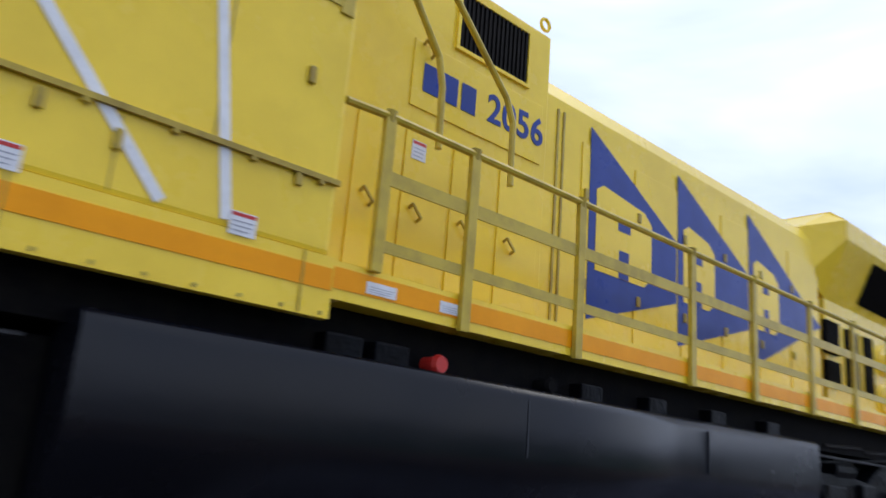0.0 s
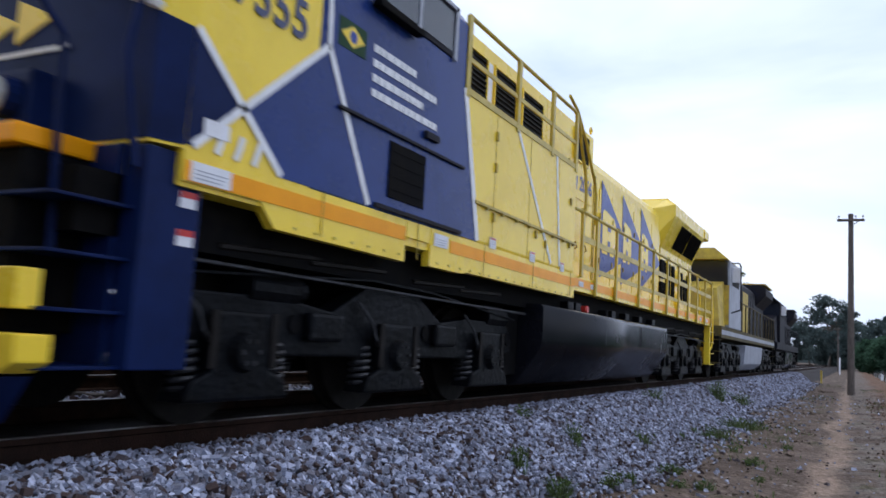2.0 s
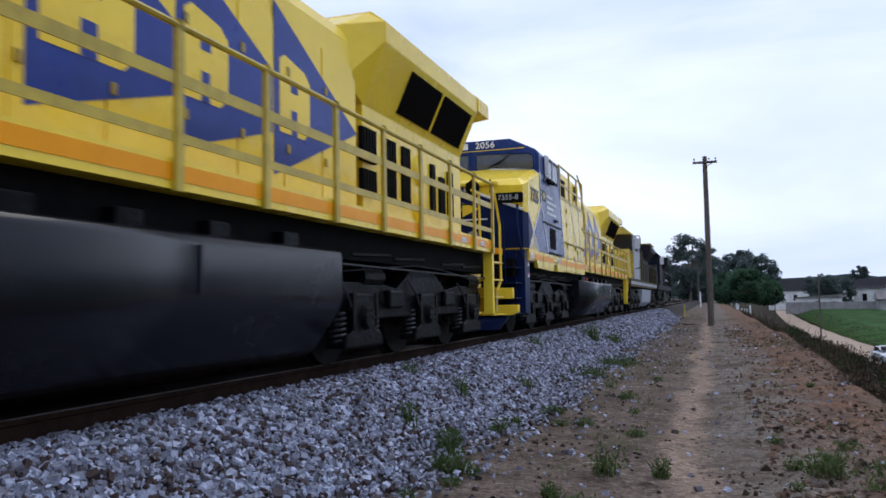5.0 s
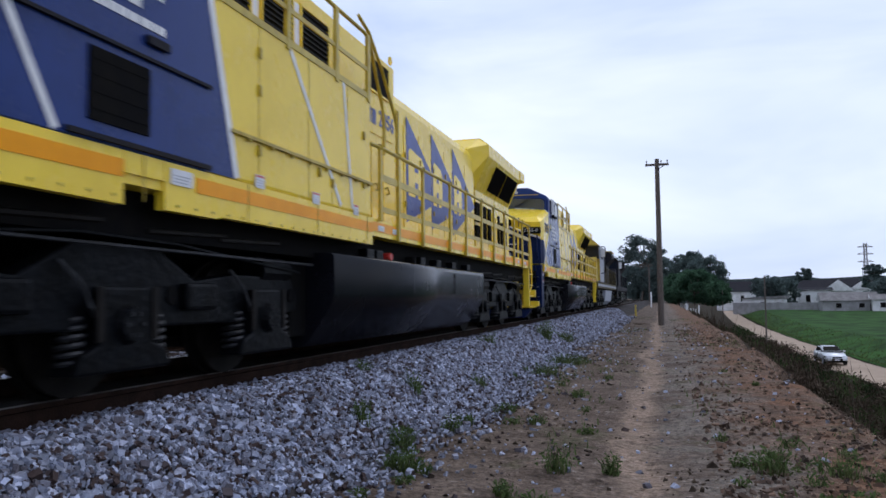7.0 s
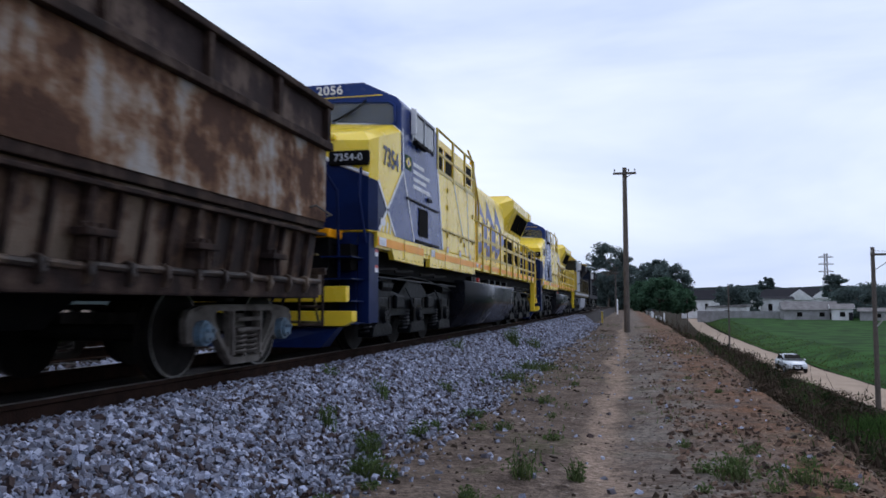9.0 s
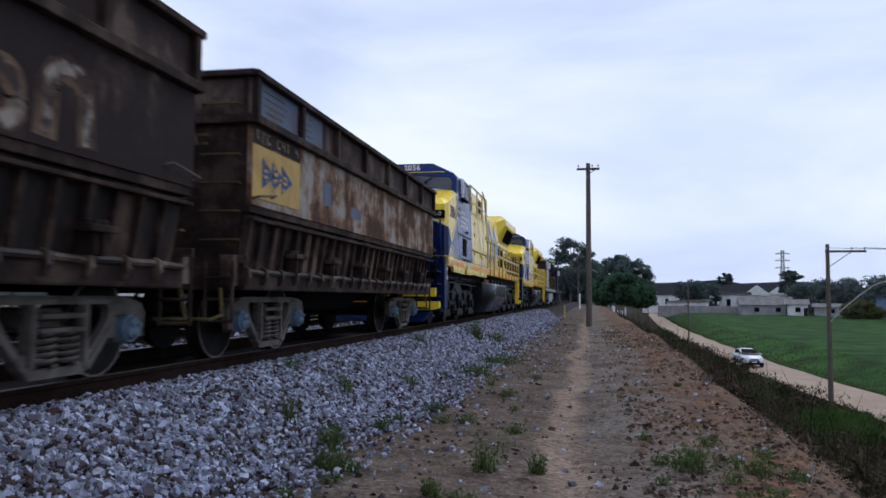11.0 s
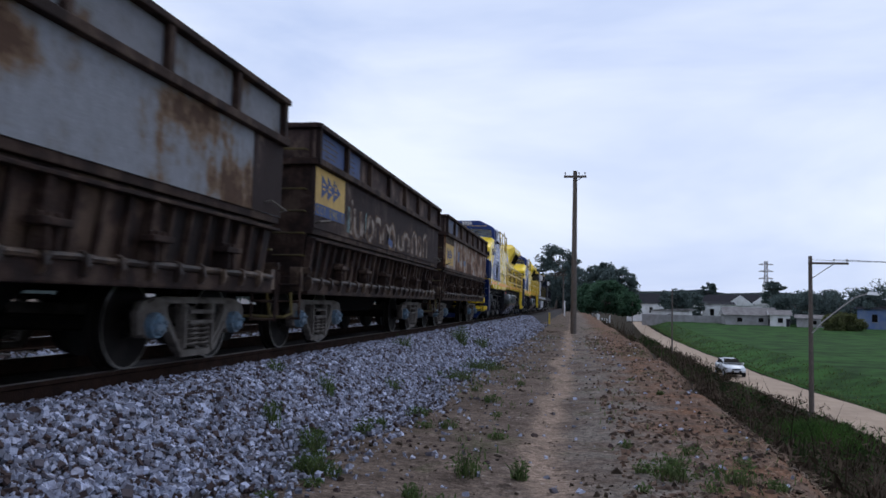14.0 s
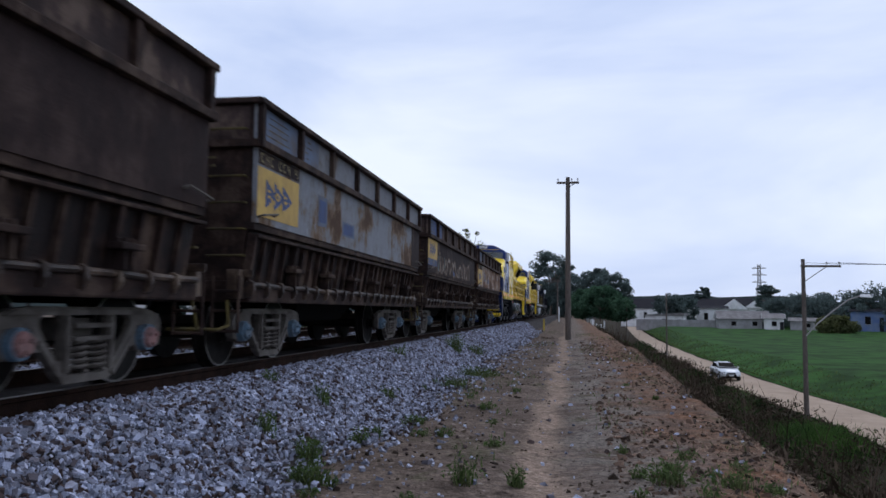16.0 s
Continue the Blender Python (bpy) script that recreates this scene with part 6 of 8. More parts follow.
    prism(bm, [(-1.0, 1.72), (1.0, 1.72), (1.0, 3.80), (0.94, 3.95), (0.80, 4.02), (-0.80, 4.02), (-0.94, 3.95), (-1.0, 3.80)], "y", 3.0, 8.5, 0.008)
    hood = part("engine_hood", bm, YELLOW, loco)
    bm = bm_new()
    for y in (3.16, 3.24):
        box(bm, 1.0, 1.012, y - 0.012, y + 0.012, 1.8, 3.7)
    part("seam", bm, YELLOW_DIRTY, loco)
    for y in np.arange(3.5, 8.3, 0.82):
        bm = bm_new()
        box(bm, 1.0, 1.012, y + 0.01, y + 0.79, 1.80, 3.52, 0.004)
        door = part("door", bm, YELLOW, loco, "yellow hood door")
        for z in (2.2, 3.0):
            bm = bm_new()
            box(bm, 1.012, 1.035, y + 0.04, y + 0.09, z, z + 0.09, 0.006)
            part("latch", bm, YELLOW_DIRTY, door)
    for y, reach in ((3.62, 1.46), (5.08, 1.50), (6.58, 1.90)):
        bm = bm_new()
        prism(bm, [(y, 1.95), (y, 3.70), (y + reach * 0.98, 2.98), (y + reach * 0.98, 2.36)] if reach < 1.8 else [(y, 1.95), (y, 3.70), (y + reach, 2.72)], "x", 1.013, 1.018)
        part("emblem", bm, LOGO_BLUE, loco, "large blue wedge emblem on the hood")
        bm = bm_new()
        w = 0.98 if y < 4 else 0.72
        prism(bm, [(y + 0.10, 2.40), (y + 0.10, 3.14), (y + 0.2, 3.20), (y + w - 0.12, 3.12), (y + w, 3.02), (y + w, 2.50), (y + w - 0.12, 2.40)], "x", 1.0185, 1.022)
        block = part("emblem_block", bm, YELLOW, loco, "plain yellow block on the emblem")
        bm = bm_new()
        prism(bm, [(y + w * 0.46, 2.40), (y + w * 0.46, 2.66), (y + w * 0.62, 2.66), (y + w * 0.62, 2.40)], "x", 1.0222, 1.0245)
        part("slot", bm, LOGO_BLUE, block)
        bm = bm_new()
        prism(bm, [(y + w * 0.44, 2.84), (y + w * 0.44, 2.96), (y + w * 0.64, 2.96), (y + w * 0.64, 2.84)], "x", 1.0222, 1.0245)
        part("slot", bm, LOGO_BLUE, block)
    # radiator end with flared wings
    bm = bm_new()
    prism(bm, [(-0.97, 1.72), (0.97, 1.72), (0.97, 3.16), (1.30, 3.92), (1.30, 4.18), (1.10, 4.33), (-1.10, 4.33), (-1.30, 4.18), (-1.30, 3.92), (-0.97, 3.16)], "y", 8.75, 12.78, 0.012)
    part("radiator_housing", bm, YELLOW, loco)
    bm = bm_new()
    hull(bm, [(s * x, y, z) for s in (-1, 1) for x, y, z in ((0.97, 8.3, 3.4), (0.92, 8.2, 4.0), (0.97, 8.76, 3.16), (1.29, 8.76, 3.92), (1.29, 8.76, 4.18), (1.08, 8.76, 4.32))])
    part("fairing", bm, YELLOW, loco)
    bm = bm_new()
    prism(bm, [(-1.32, 3.94), (-1.0, 3.90), (1.0, 3.90), (1.32, 3.94), (1.32, 4.18), (1.1, 4.34), (-1.1, 4.34), (-1.32, 4.18)], "y", 12.78, 13.45, 0.012)
    part("roof_overhang", bm, YELLOW, loco)
    slope = Vector((0.33, 0, 0.72)).normalized()
    side_n = Vector((slope.z, 0, -slope.x))
    for y0, y1 in ((9.75, 11.0), (11.14, 12.5)):
        bm = bm_new()
        c0 = Vector((0.97, 0, 3.16))
        pts = []
        for t in (0.12, 0.72):
            for o in (0.0, 0.015):
                p = c0 + slope * t + side_n * o
                pts += [(p.x, y0, p.z), (p.x, y1, p.z)]
        hull(bm, pts)
        grille = part("radiator_grille", bm, BLACK, loco, "dark sloping radiator grille")
        bm = bm_new()
        for i in range(22):
            y = y0 + (y1 - y0) * (i + 0.5) / 22
            rod(bm, c0 + slope * 0.12 + side_n * 0.018 + Vector((0, y, 0)), c0 + slope * 0.72 + side_n * 0.018 + Vector((0, y, 0)), 0.007, 4)
        part("mesh_insert", bm, LOUVRE, grille)
    for y0, y1, z0, z1 in ((8.62, 9.06, 2.44, 2.86), (8.62, 9.06, 2.02, 2.34), (9.36, 9.80, 2.04, 2.86), (10.02, 10.32, 2.05, 2.86), (11.20, 11.38, 2.06, 2.80), (11.60, 11.85, 2.06, 2.66), (12.02, 12.27, 2.06, 2.80)):
        louvre_panel(loco, y0, y1, z0, z1, 0.992 if y0 > 8.7 else 1.022, 5, True, "vent", False)
    for z in (2.62, 2.05):
        bm = bm_new()
        rod(bm, (0.97, 10.72, z), (1.03, 10.72, z), 0.24, 20, 0.20)
        rod(bm, (1.03, 10.72, z), (1.06, 10.72, z), 0.08, 12)
        part("fan_cover", bm, YELLOW, loco, "yellow round cover")
    # front end
    bm = bm_new()
    prism(bm, [(-1.42, 0.5), (1.42, 0.5), (1.42, 0.92), (-1.42, 0.92)], "y", 13.3, 13.45, 0.01)
    part("end_beam", bm, YELLOW_DIRTY, loco, "grimy yellow end beam")
    bm = bm_new()
    box(bm, -1.0, 1.0, 12.86, 13.35, 0.6, 1.5, 0.01)
    part("end_plate", bm, YELLOW_DIRTY, loco, "grimy yellow end plate")
    for s in (-1, 1):
        bm = bm_new()
        box(bm, *sorted((s * 1.34, s * 1.50)), 12.80, 12.92, 0.46, 1.72, 0.01)
        box(bm, *sorted((s * 1.02, s * 1.08)), 12.9, 13.55, 0.46, 1.62, 0.01)
        part("step_side", bm, YELLOW, loco, "yellow step side plate")
        for z in (0.46, 0.76, 1.06, 1.36):
            bm = bm_new()
            box(bm, *sorted((s * 1.06, s * 1.50)), 12.92, 13.56, z - 0.022, z, 0.004)
            part("step", bm, YELLOW, loco, "yellow corner step")
        bm = bm_new()
        tube(bm, [(s * 1.46, 12.95, 2.62), (s * 1.46, 13.15, 2.60), (s * 1.46, 13.5, 2.05), (s * 1.46, 13.52, 1.05), (s * 1.44, 13.3, 0.85)], 0.024, 8)
        tube(bm, [(s * 1.1, 13.0, 2.62), (s * 1.1, 13.45, 2.62), (s * 1.1, 13.5, 1.6)], 0.024, 8)
        part("grab_rail", bm, YELLOW, loco, "yellow corner handrail")
    coupler(loco, 14.3, 1)
    hose(loco, 0.62, 13.42, 1)
    # fuel tank, bogies, gear under the deck
    bm = bm_new()
    half = [(1.12, 0.17), (1.22, 0.23), (1.45, 0.55), (1.505, 0.64), (1.530, 0.70), (1.540, 0.76), (1.538, 1.14), (1.528, 1.19), (1.49, 1.215)]
    prism(bm, [(-x, z) for x, z in half[::-1]] + half, "y", -0.55, 6.98)
    tank = part("fuel_tank", bm, TANK, loco, "glossy black fuel tank")
    tank.data.polygons.foreach_set("use_smooth", [abs(p.normal.y) < 0.5 and p.area < 4 for p in tank.data.polygons])
    for y in (2.35, 4.7):
        bm = bm_new()
        prism(bm, [(1.535, 1.13), (1.537, 0.77), (1.546, 0.77), (1.544, 1.13)], "y", y - 0.01, y + 0.01)
        part("tank_seam", bm, TANK, loco)
    bm = bm_new()
    box(bm, -1.2, 1.2, -0.95, -0.55, 0.3, 1.1, 0.03)
    part("tank_end", bm, BLACK, loco)
    for y, mat, kind in ((1.62, RED, "valve"), (2.7, BLACK, "gauge"), (1.25, TRUCK, "box"), (3.2, TRUCK, "box"), (4.1, TRUCK, "box"), (5.1, TRUCK, "box"), (0.9, TRUCK, "box"), (6.2, TRUCK, "box")):
        bm = bm_new()
        if kind == "box":
            box(bm, 1.18, 1.42, y - 0.13, y + 0.13, 1.15, 1.34, 0.015)
        else:
            rod(bm, (1.26, y, 1.27), (1.42, y, 1.27), 0.055, 16)
            rod(bm, (1.42, y, 1.27), (1.45, y, 1.27), 0.065, 16, 0.05)
        part({"box": "junction_box", "valve": "fuel_valve", "gauge": "fuel_gauge"}[kind], bm, mat, loco, {"box": "small dark junction box", "valve": "red emergency fuel cut-off", "gauge": "round black gauge"}[kind])
    locomotive_truck(loco, -3.75, (-2.06, 0.0, 2.08))
    locomotive_truck(loco, 10.05, (-2.08, 0.0, 2.06))
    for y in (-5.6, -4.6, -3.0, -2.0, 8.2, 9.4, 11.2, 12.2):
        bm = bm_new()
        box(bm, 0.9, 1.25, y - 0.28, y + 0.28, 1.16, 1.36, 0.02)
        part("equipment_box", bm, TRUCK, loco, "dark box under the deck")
        bm = bm_new()
        rod(bm, (1.30, y - 0.5, 1.22), (1.30, y + 0.6, 1.26), 0.025, 6)
        part("air_pipe", bm, STEEL, loco)
    for y, z, w in ((-6.45, 1.60, 0.34), (-3.40, 1.62, 0.28), (-2.2, 1.765, 0.17), (-1.0, 1.76, 0.17), (0.12, 1.755, 0.15)):
        notice(loco, y, z, 1.527, w, 0.12, w < 0.2)
    for y in (1.05, 1.62, 12.2, 11.2):
        notice(loco, y, 1.61, 1.507, 0.22, 0.07)
    bm = bm_new()
    prism(bm, [(-6.55, 1.84), (-6.33, 1.84), (-6.33, 1.94), (-6.55, 1.94)], "x", 1.5285, 1.5315)
    part("notice", bm, STICKER, loco, "white maker's plate")
    for u in (-6.42, -6.25, -6.08):
        bm = bm_new()
        strip(bm, (u, 1.745), (u - 0.045 + 0.10, 1.745 + 0.16), 0.05, 1.5225, 0.004)
        part("white_stripe", bm, WHITE, loco, "short slanting white bar")
    return loco


WINDSCREEN = material("smoky_windscreen", (0.012, 0.015, 0.024), (0.02, 0.024, 0.034), rough=0.1, scale=1.5, amount=0.6, bump=0, spec=0.5)


def old_locomotive(body, cab_mat, nose_mat, stripe, label):
    """An older hood locomotive, cab towards the rear: cab, hood, radiator wings, walkway."""
    loco = tagged(new("locomotive"), label, "locomotive", "locomotives of the train")
    bm = bm_new()
    box(bm, -1.45, 1.45, -9.0, 9.0, 1.25, 1.62, 0.01)
    part("deck", bm, stripe, loco)
    bm = bm_new()
    prism(bm, [(-1.48, 1.62), (1.48, 1.62), (1.48, 3.75), (1.05, 4.12), (-1.05, 4.12), (-1.48, 3.75)], "y", -7.6, -4.6, 0.02)
    cab = part("cab", bm, cab_mat, loco)
    bm = bm_new()
    hull(bm, [(s * x, y, z) for s in (-1, 1) for x, y, z in ((1.35, -7.6, 1.62), (1.35, -8.8, 1.62), (1.3, -7.6, 3.1), (1.25, -8.75, 2.8), (0.5, -8.95, 2.7), (0.5, -8.95, 1.62))])
    part("nose", bm, nose_mat, loco)
    for s in (-1, 1):
        bm = bm_new()
        hull(bm, [(s * x, y, z) for y in (-7.66, -7.61) for x, z in ((0.04, 3.02), (1.42, 2.98), (1.40, 3.74), (0.04, 3.78))])
        part("windscreen", bm, WINDSCREEN, cab, "dark windscreen pane")
        bm = bm_new()
        box(bm, *sorted((s * 1.47, s * 1.50)), -7.0, -5.4, 3.02, 3.62, 0.01)
        part("side_window", bm, LOUVRE, cab, "dark cab side window")
        bm = bm_new()
        box(bm, *sorted((s * 1.5, s * 1.75)), -7.2, -7.12, 3.1, 3.6, 0.01)
        part("mirror", bm, WHITE, cab)
        for y in np.arange(-4.3, 9.1, 1.3):
            bm = bm_new()
            box(bm, *sorted((s * 1.43, s * 1.47)), y - 0.03, y + 0.03, 1.6, 2.62)
            part("railing_post", bm, stripe, loco)
        bm = bm_new()
        rod(bm, (s * 1.45, -4.4, 2.62), (s * 1.45, 9.0, 2.62), 0.025, 6)
        part("handrail", bm, stripe, loco)
        bm = bm_new()
        for z in (0.5, 0.85, 1.2):
            box(bm, *sorted((s * 1.1, s * 1.45)), -9.3, -8.9, z - 0.02, z)
            box(bm, *sorted((s * 1.1, s * 1.45)), 8.9, 9.3, z - 0.02, z)
        part("steps", bm, stripe, loco)
    bm = bm_new()
    prism(bm, [(-0.95, 1.62), (0.95, 1.62), (0.95, 3.6), (0.75, 3.82), (-0.75, 3.82), (-0.95, 3.6)], "y", -4.6, 5.0, 0.01)
    hood = part("engine_hood", bm, body, loco)
    if nose_mat is OLDYELLOW:
        bm = bm_new()
        box(bm, -1.46, 1.46, -7.625, -7.602, 1.7, 2.98)
        part("cab_front", bm, OLDYELLOW, cab, "yellow cab front below the windscreen")
        for s in (-1, 1):
            bm = bm_new()
            tube(bm, [(s * 1.5, -7.3, 3.72), (s * 1.72, -7.3, 3.72), (s * 1.78, -7.3, 3.6), (s * 1.78, -7.3, 2.2), (s * 1.5, -7.3, 2.1)], 0.022, 6)
            part("grab_bar", bm, BLACK, cab)
    for y in np.arange(-4.2, 4.6, 0.9):
        bm = bm_new()
        box(bm, 0.95, 0.965, y, y + 0.82, 1.75, 3.4, 0.004)
        part("door", bm, OLDYELLOW if nose_mat is OLDYELLOW and -0.4 < y < 1.6 else body, loco)
    bm = bm_new()
    prism(bm, [(-0.95, 1.62), (0.95, 1.62), (0.95, 3.1), (1.4, 3.6), (1.4, 3.95), (1.1, 4.1), (-1.1, 4.1), (-1.4, 3.95), (-1.4, 3.6), (-0.95, 3.1)], "y", 5.0, 8.7, 0.012)
    part("radiator_housing", bm, body, loco)
    bm = bm_new()
    box(bm, -1.38, 1.38, 5.1, 8.6, 4.1, 4.16, 0.01)
    part("radiator_top", bm, OLDYELLOW if nose_mat is OLDYELLOW else BLACK, loco)
    for s in (-1, 1):
        bm = bm_new()
        box(bm, *sorted((s * 1.45, s * 1.456)), -9.0, 9.0, 1.36, 1.50)
        part("sill_band", bm, GREY if nose_mat is OLDYELLOW else DARKBLUE, loco)
    bm = bm_new()
    prism(bm, [(-1.46, 3.78), (1.46, 3.78), (1.04, 4.16), (-1.04, 4.16)], "y", -7.95, -4.55, 0.02)
    part("cab_roof", bm, OLDYELLOW if nose_mat is OLDYELLOW else BLACK, loco)
    bm = bm_new()
    prism(bm, [(-1.0, 3.7), (1.0, 3.7), (0.9, 4.18), (-0.9, 4.18)], "y", -2.6, -0.4, 0.02)
    part("exhaust_housing", bm, BLACK, loco)
    bm = bm_new()
    prism(bm, [(-1.45, 1.15), (-1.4, 0.45), (-1.1, 0.2), (1.1, 0.2), (1.4, 0.45), (1.45, 1.15)], "y", -2.9, 3.2, 0.02)
    part("fuel_tank", bm, GREY if cab_mat is GREY else TANK, loco)
    locomotive_truck(loco, -5.9, (-1.85, 0.0, 1.85))
    locomotive_truck(loco, 5.9, (-1.85, 0.0, 1.85))
    coupler(loco, -9.9, -1)
    coupler(loco, 9.9, 1)
    for y in (-9.05, 9.05):
        bm = bm_new()
        box(bm, -1.4, 1.4, y - 0.1, y + 0.1, 0.5, 1.3, 0.01)
        part("end_plate", bm, BLACK, loco)
    return loco


def rusted_paint(name, stops, blotch=0.9, streak=2.6, share=0.5, bump=0.25, rough=0.8, spec=0.15):
    """Old paint giving way to rust: wide blotches and runs down the plate, with grit; colours from sound paint to deep rust."""
    m = material(name, stops[0], stops[-1], rough=rough, scale=3.0, amount=0.2, bump=bump, bump_scale=45, spec=spec)
    n, l = m.node_tree.nodes, m.node_tree.links
    p = n["Principled BSDF"]
    coord = n.new("ShaderNodeTexCoord")

    def noise(scale, stretch, detail, rough):
        mp = n.new("ShaderNodeMapping")
        mp.inputs["Scale"].default_value = stretch
        l.new(coord.outputs["Object"], mp.inputs["Vector"])
        t = n.new("ShaderNodeTexNoise")
        t.inputs["Scale"].default_value, t.inputs["Detail"].default_value, t.inputs["Roughness"].default_value = scale, detail, rough
        l.new(mp.outputs["Vector"], t.inputs["Vector"])
        return t.outputs["Fac"]

    def calc(op, a, b):
        q = n.new("ShaderNodeMath")
        q.operation = op
        for sock, v in ((q.inputs[0], a), (q.inputs[1], b)):
            if isinstance(v, (int, float)):
                sock.default_value = v
            else:
                l.new(v, sock)
        return q.outputs["Value"]

    wide, runs, grit = noise(blotch, (1, 1, 1.3), 7, 0.62), noise(streak, (1, 1, 0.16), 4, 0.6), noise(11.0, (1, 1, 0.7), 5, 0.7)
    mixed = calc("ADD", calc("ADD", calc("MULTIPLY", wide, 0.55), calc("MULTIPLY", runs, 0.30)), calc("MULTIPLY", grit, 0.15))
    ramp = n.new("ShaderNodeValToRGB")
    ramp.color_ramp.elements[0].position, ramp.color_ramp.elements[1].position = 0.0, 1.0
    centre = 0.60 - 0.2 * share
    spots = [centre - 0.055 + 0.11 * k / (len(stops) - 1) for k in range(len(stops))]
    while len(ramp.color_ramp.elements) < len(stops):
        ramp.color_ramp.elements.new(0.5)
    for e, pos, c in zip(list(ramp.color_ramp.elements), spots, stops):
        e.position, e.color = pos, (*c, 1)
    l.new(mixed, ramp.inputs["Fac"])
    tone = n.new("ShaderNodeMapRange")
    tone.inputs["To Min"].default_value, tone.inputs["To Max"].default_value = 0.62, 1.38
    l.new(noise(26.0, (1, 1, 0.5), 4, 0.7), tone.inputs["Value"])
    grain = n.new("ShaderNodeMix")
    grain.data_type, grain.blend_type = "RGBA", "MULTIPLY"
    grain.inputs["Factor"].default_value = 1.0
    l.new(ramp.outputs["Color"], grain.inputs["A"])
    l.new(tone.outputs["Result"], grain.inputs["B"])
    l.new(grain.outputs["Result"], p.inputs["Base Color"])
    return m


DOORS = rusted_paint("rust_caked_doors", ((0.165, 0.120, 0.090), (0.098, 0.056, 0.036), (0.050, 0.028, 0.021), (0.020, 0.013, 0.012)), 1.1, 3.0, 0.60, 0.4, 0.7, 0.25)
DOORS_DARK = rusted_paint("dark_rust_doors", ((0.090, 0.058, 0.042), (0.046, 0.026, 0.019), (0.026, 0.015, 0.013), (0.012, 0.008, 0.008)), 1.1, 3.0, 0.62, 0.4, 0.7, 0.2)
FRAME = rusted_paint("rusted_frame_steel", ((0.066, 0.044, 0.034), (0.036, 0.021, 0.017), (0.018, 0.011, 0.010)), 2.0, 4.0, 0.55, 0.35)
RIB = rusted_paint("worn_rust_ribs", ((0.115, 0.080, 0.056), (0.050, 0.030, 0.021), (0.018, 0.011, 0.009)), 2.4, 3.0, 0.58, 0.3, 0.5, 0.3)
CAST = material("dusty_cast_bogie", (0.140, 0.125, 0.112), (0.055, 0.045, 0.040), rough=0.8, scale=4, amount=0.8, bump=0.25, bump_scale=30, spec=0.2)
SIGN = material("ochre_sign_paint", (0.50, 0.33, 0.085), (0.30, 0.19, 0.07), rough=0.7, scale=3, amount=0.7, bump=0.08)
SIGN_BLUE = material("faded_blue_paint", (0.030, 0.062, 0.175), (0.050, 0.060, 0.10), rough=0.7, scale=4, amount=0.8, bump=0.05)
FADED_BLUE = material("chalky_blue_paint", (0.090, 0.125, 0.200), (0.100, 0.085, 0.085), rough=0.75, scale=3, amount=0.8, bump=0.08)
CHALK = material("pale_spray_paint", (0.29, 0.25, 0.215), (0.055, 0.038, 0.034), rough=0.8, scale=5.0, amount=1.0, bump=0.05, low=0.43, high=0.56, spec=0.1)
STENCIL = material("worn_stencil_paint", (0.13, 0.105, 0.055), (0.04, 0.03, 0.022), rough=0.8, scale=9, amount=1.0, bump=0.05, spec=0.1)
STENCIL_PALE = material("pale_stencil_paint", (0.30, 0.25, 0.14), (0.10, 0.08, 0.06), rough=0.8, scale=9, amount=0.9, bump=0.05, spec=0.1)
TAN_SPRAY = material("tan_spray_paint", (0.150, 0.098, 0.066), (0.045, 0.028, 0.024), rough=0.8, scale=2.5, amount=1.0, bump=0.05, low=0.42, high=0.58, spec=0.1)
TEAL_SPRAY = material("teal_spray_paint", (0.16, 0.24, 0.24), (0.05, 0.05, 0.05), rough=0.8, scale=3.5, amount=0.95, bump=0.05, low=0.42, high=0.6, spec=0.1)
CAP_BLUE = material("teal_bearing_paint", (0.10, 0.17, 0.24), (0.09, 0.10, 0.11), rough=0.6, scale=9, amount=0.7, bump=0.1)
OLDRAIL = material("dull_olive_railing_paint", (0.11, 0.085, 0.03), (0.04, 0.034, 0.025), rough=0.6, scale=4, amount=0.8, bump=0.06, spec=0.1)
CAP_RED = material("faded_red_bearing_paint", (0.30, 0.15, 0.14), (0.14, 0.09, 0.085), rough=0.6, scale=9, amount=0.7, bump=0.1)


def pierced_plate(bm, outer, holes, x0, x1):
    """A cast plate across x with openings right through it; outlines in (y, z)."""
    edges = []
    for loop in [outer] + holes:
        vs = [bm.verts.new((x0, y, z)) for y, z in loop]
        edges += [bm.edges.new((vs[i], vs[(i + 1) % len(vs)])) for i in range(len(vs))]
    made = bmesh.ops.triangle_fill(bm, use_beauty=True, use_dissolve=False, edges=edges)
    faces = [g for g in made["geom"] if isinstance(g, bmesh.types.BMFace)]
    grown = bmesh.ops.extrude_face_region(bm, geom=faces)
    moved = [g for g in grown["geom"] if isinstance(g, bmesh.types.BMVert)]
    bmesh.ops.translate(bm, verts=moved, vec=(x1 - x0, 0, 0))
    bmesh.ops.recalc_face_normals(bm, faces=bm.faces[:])
    return bm


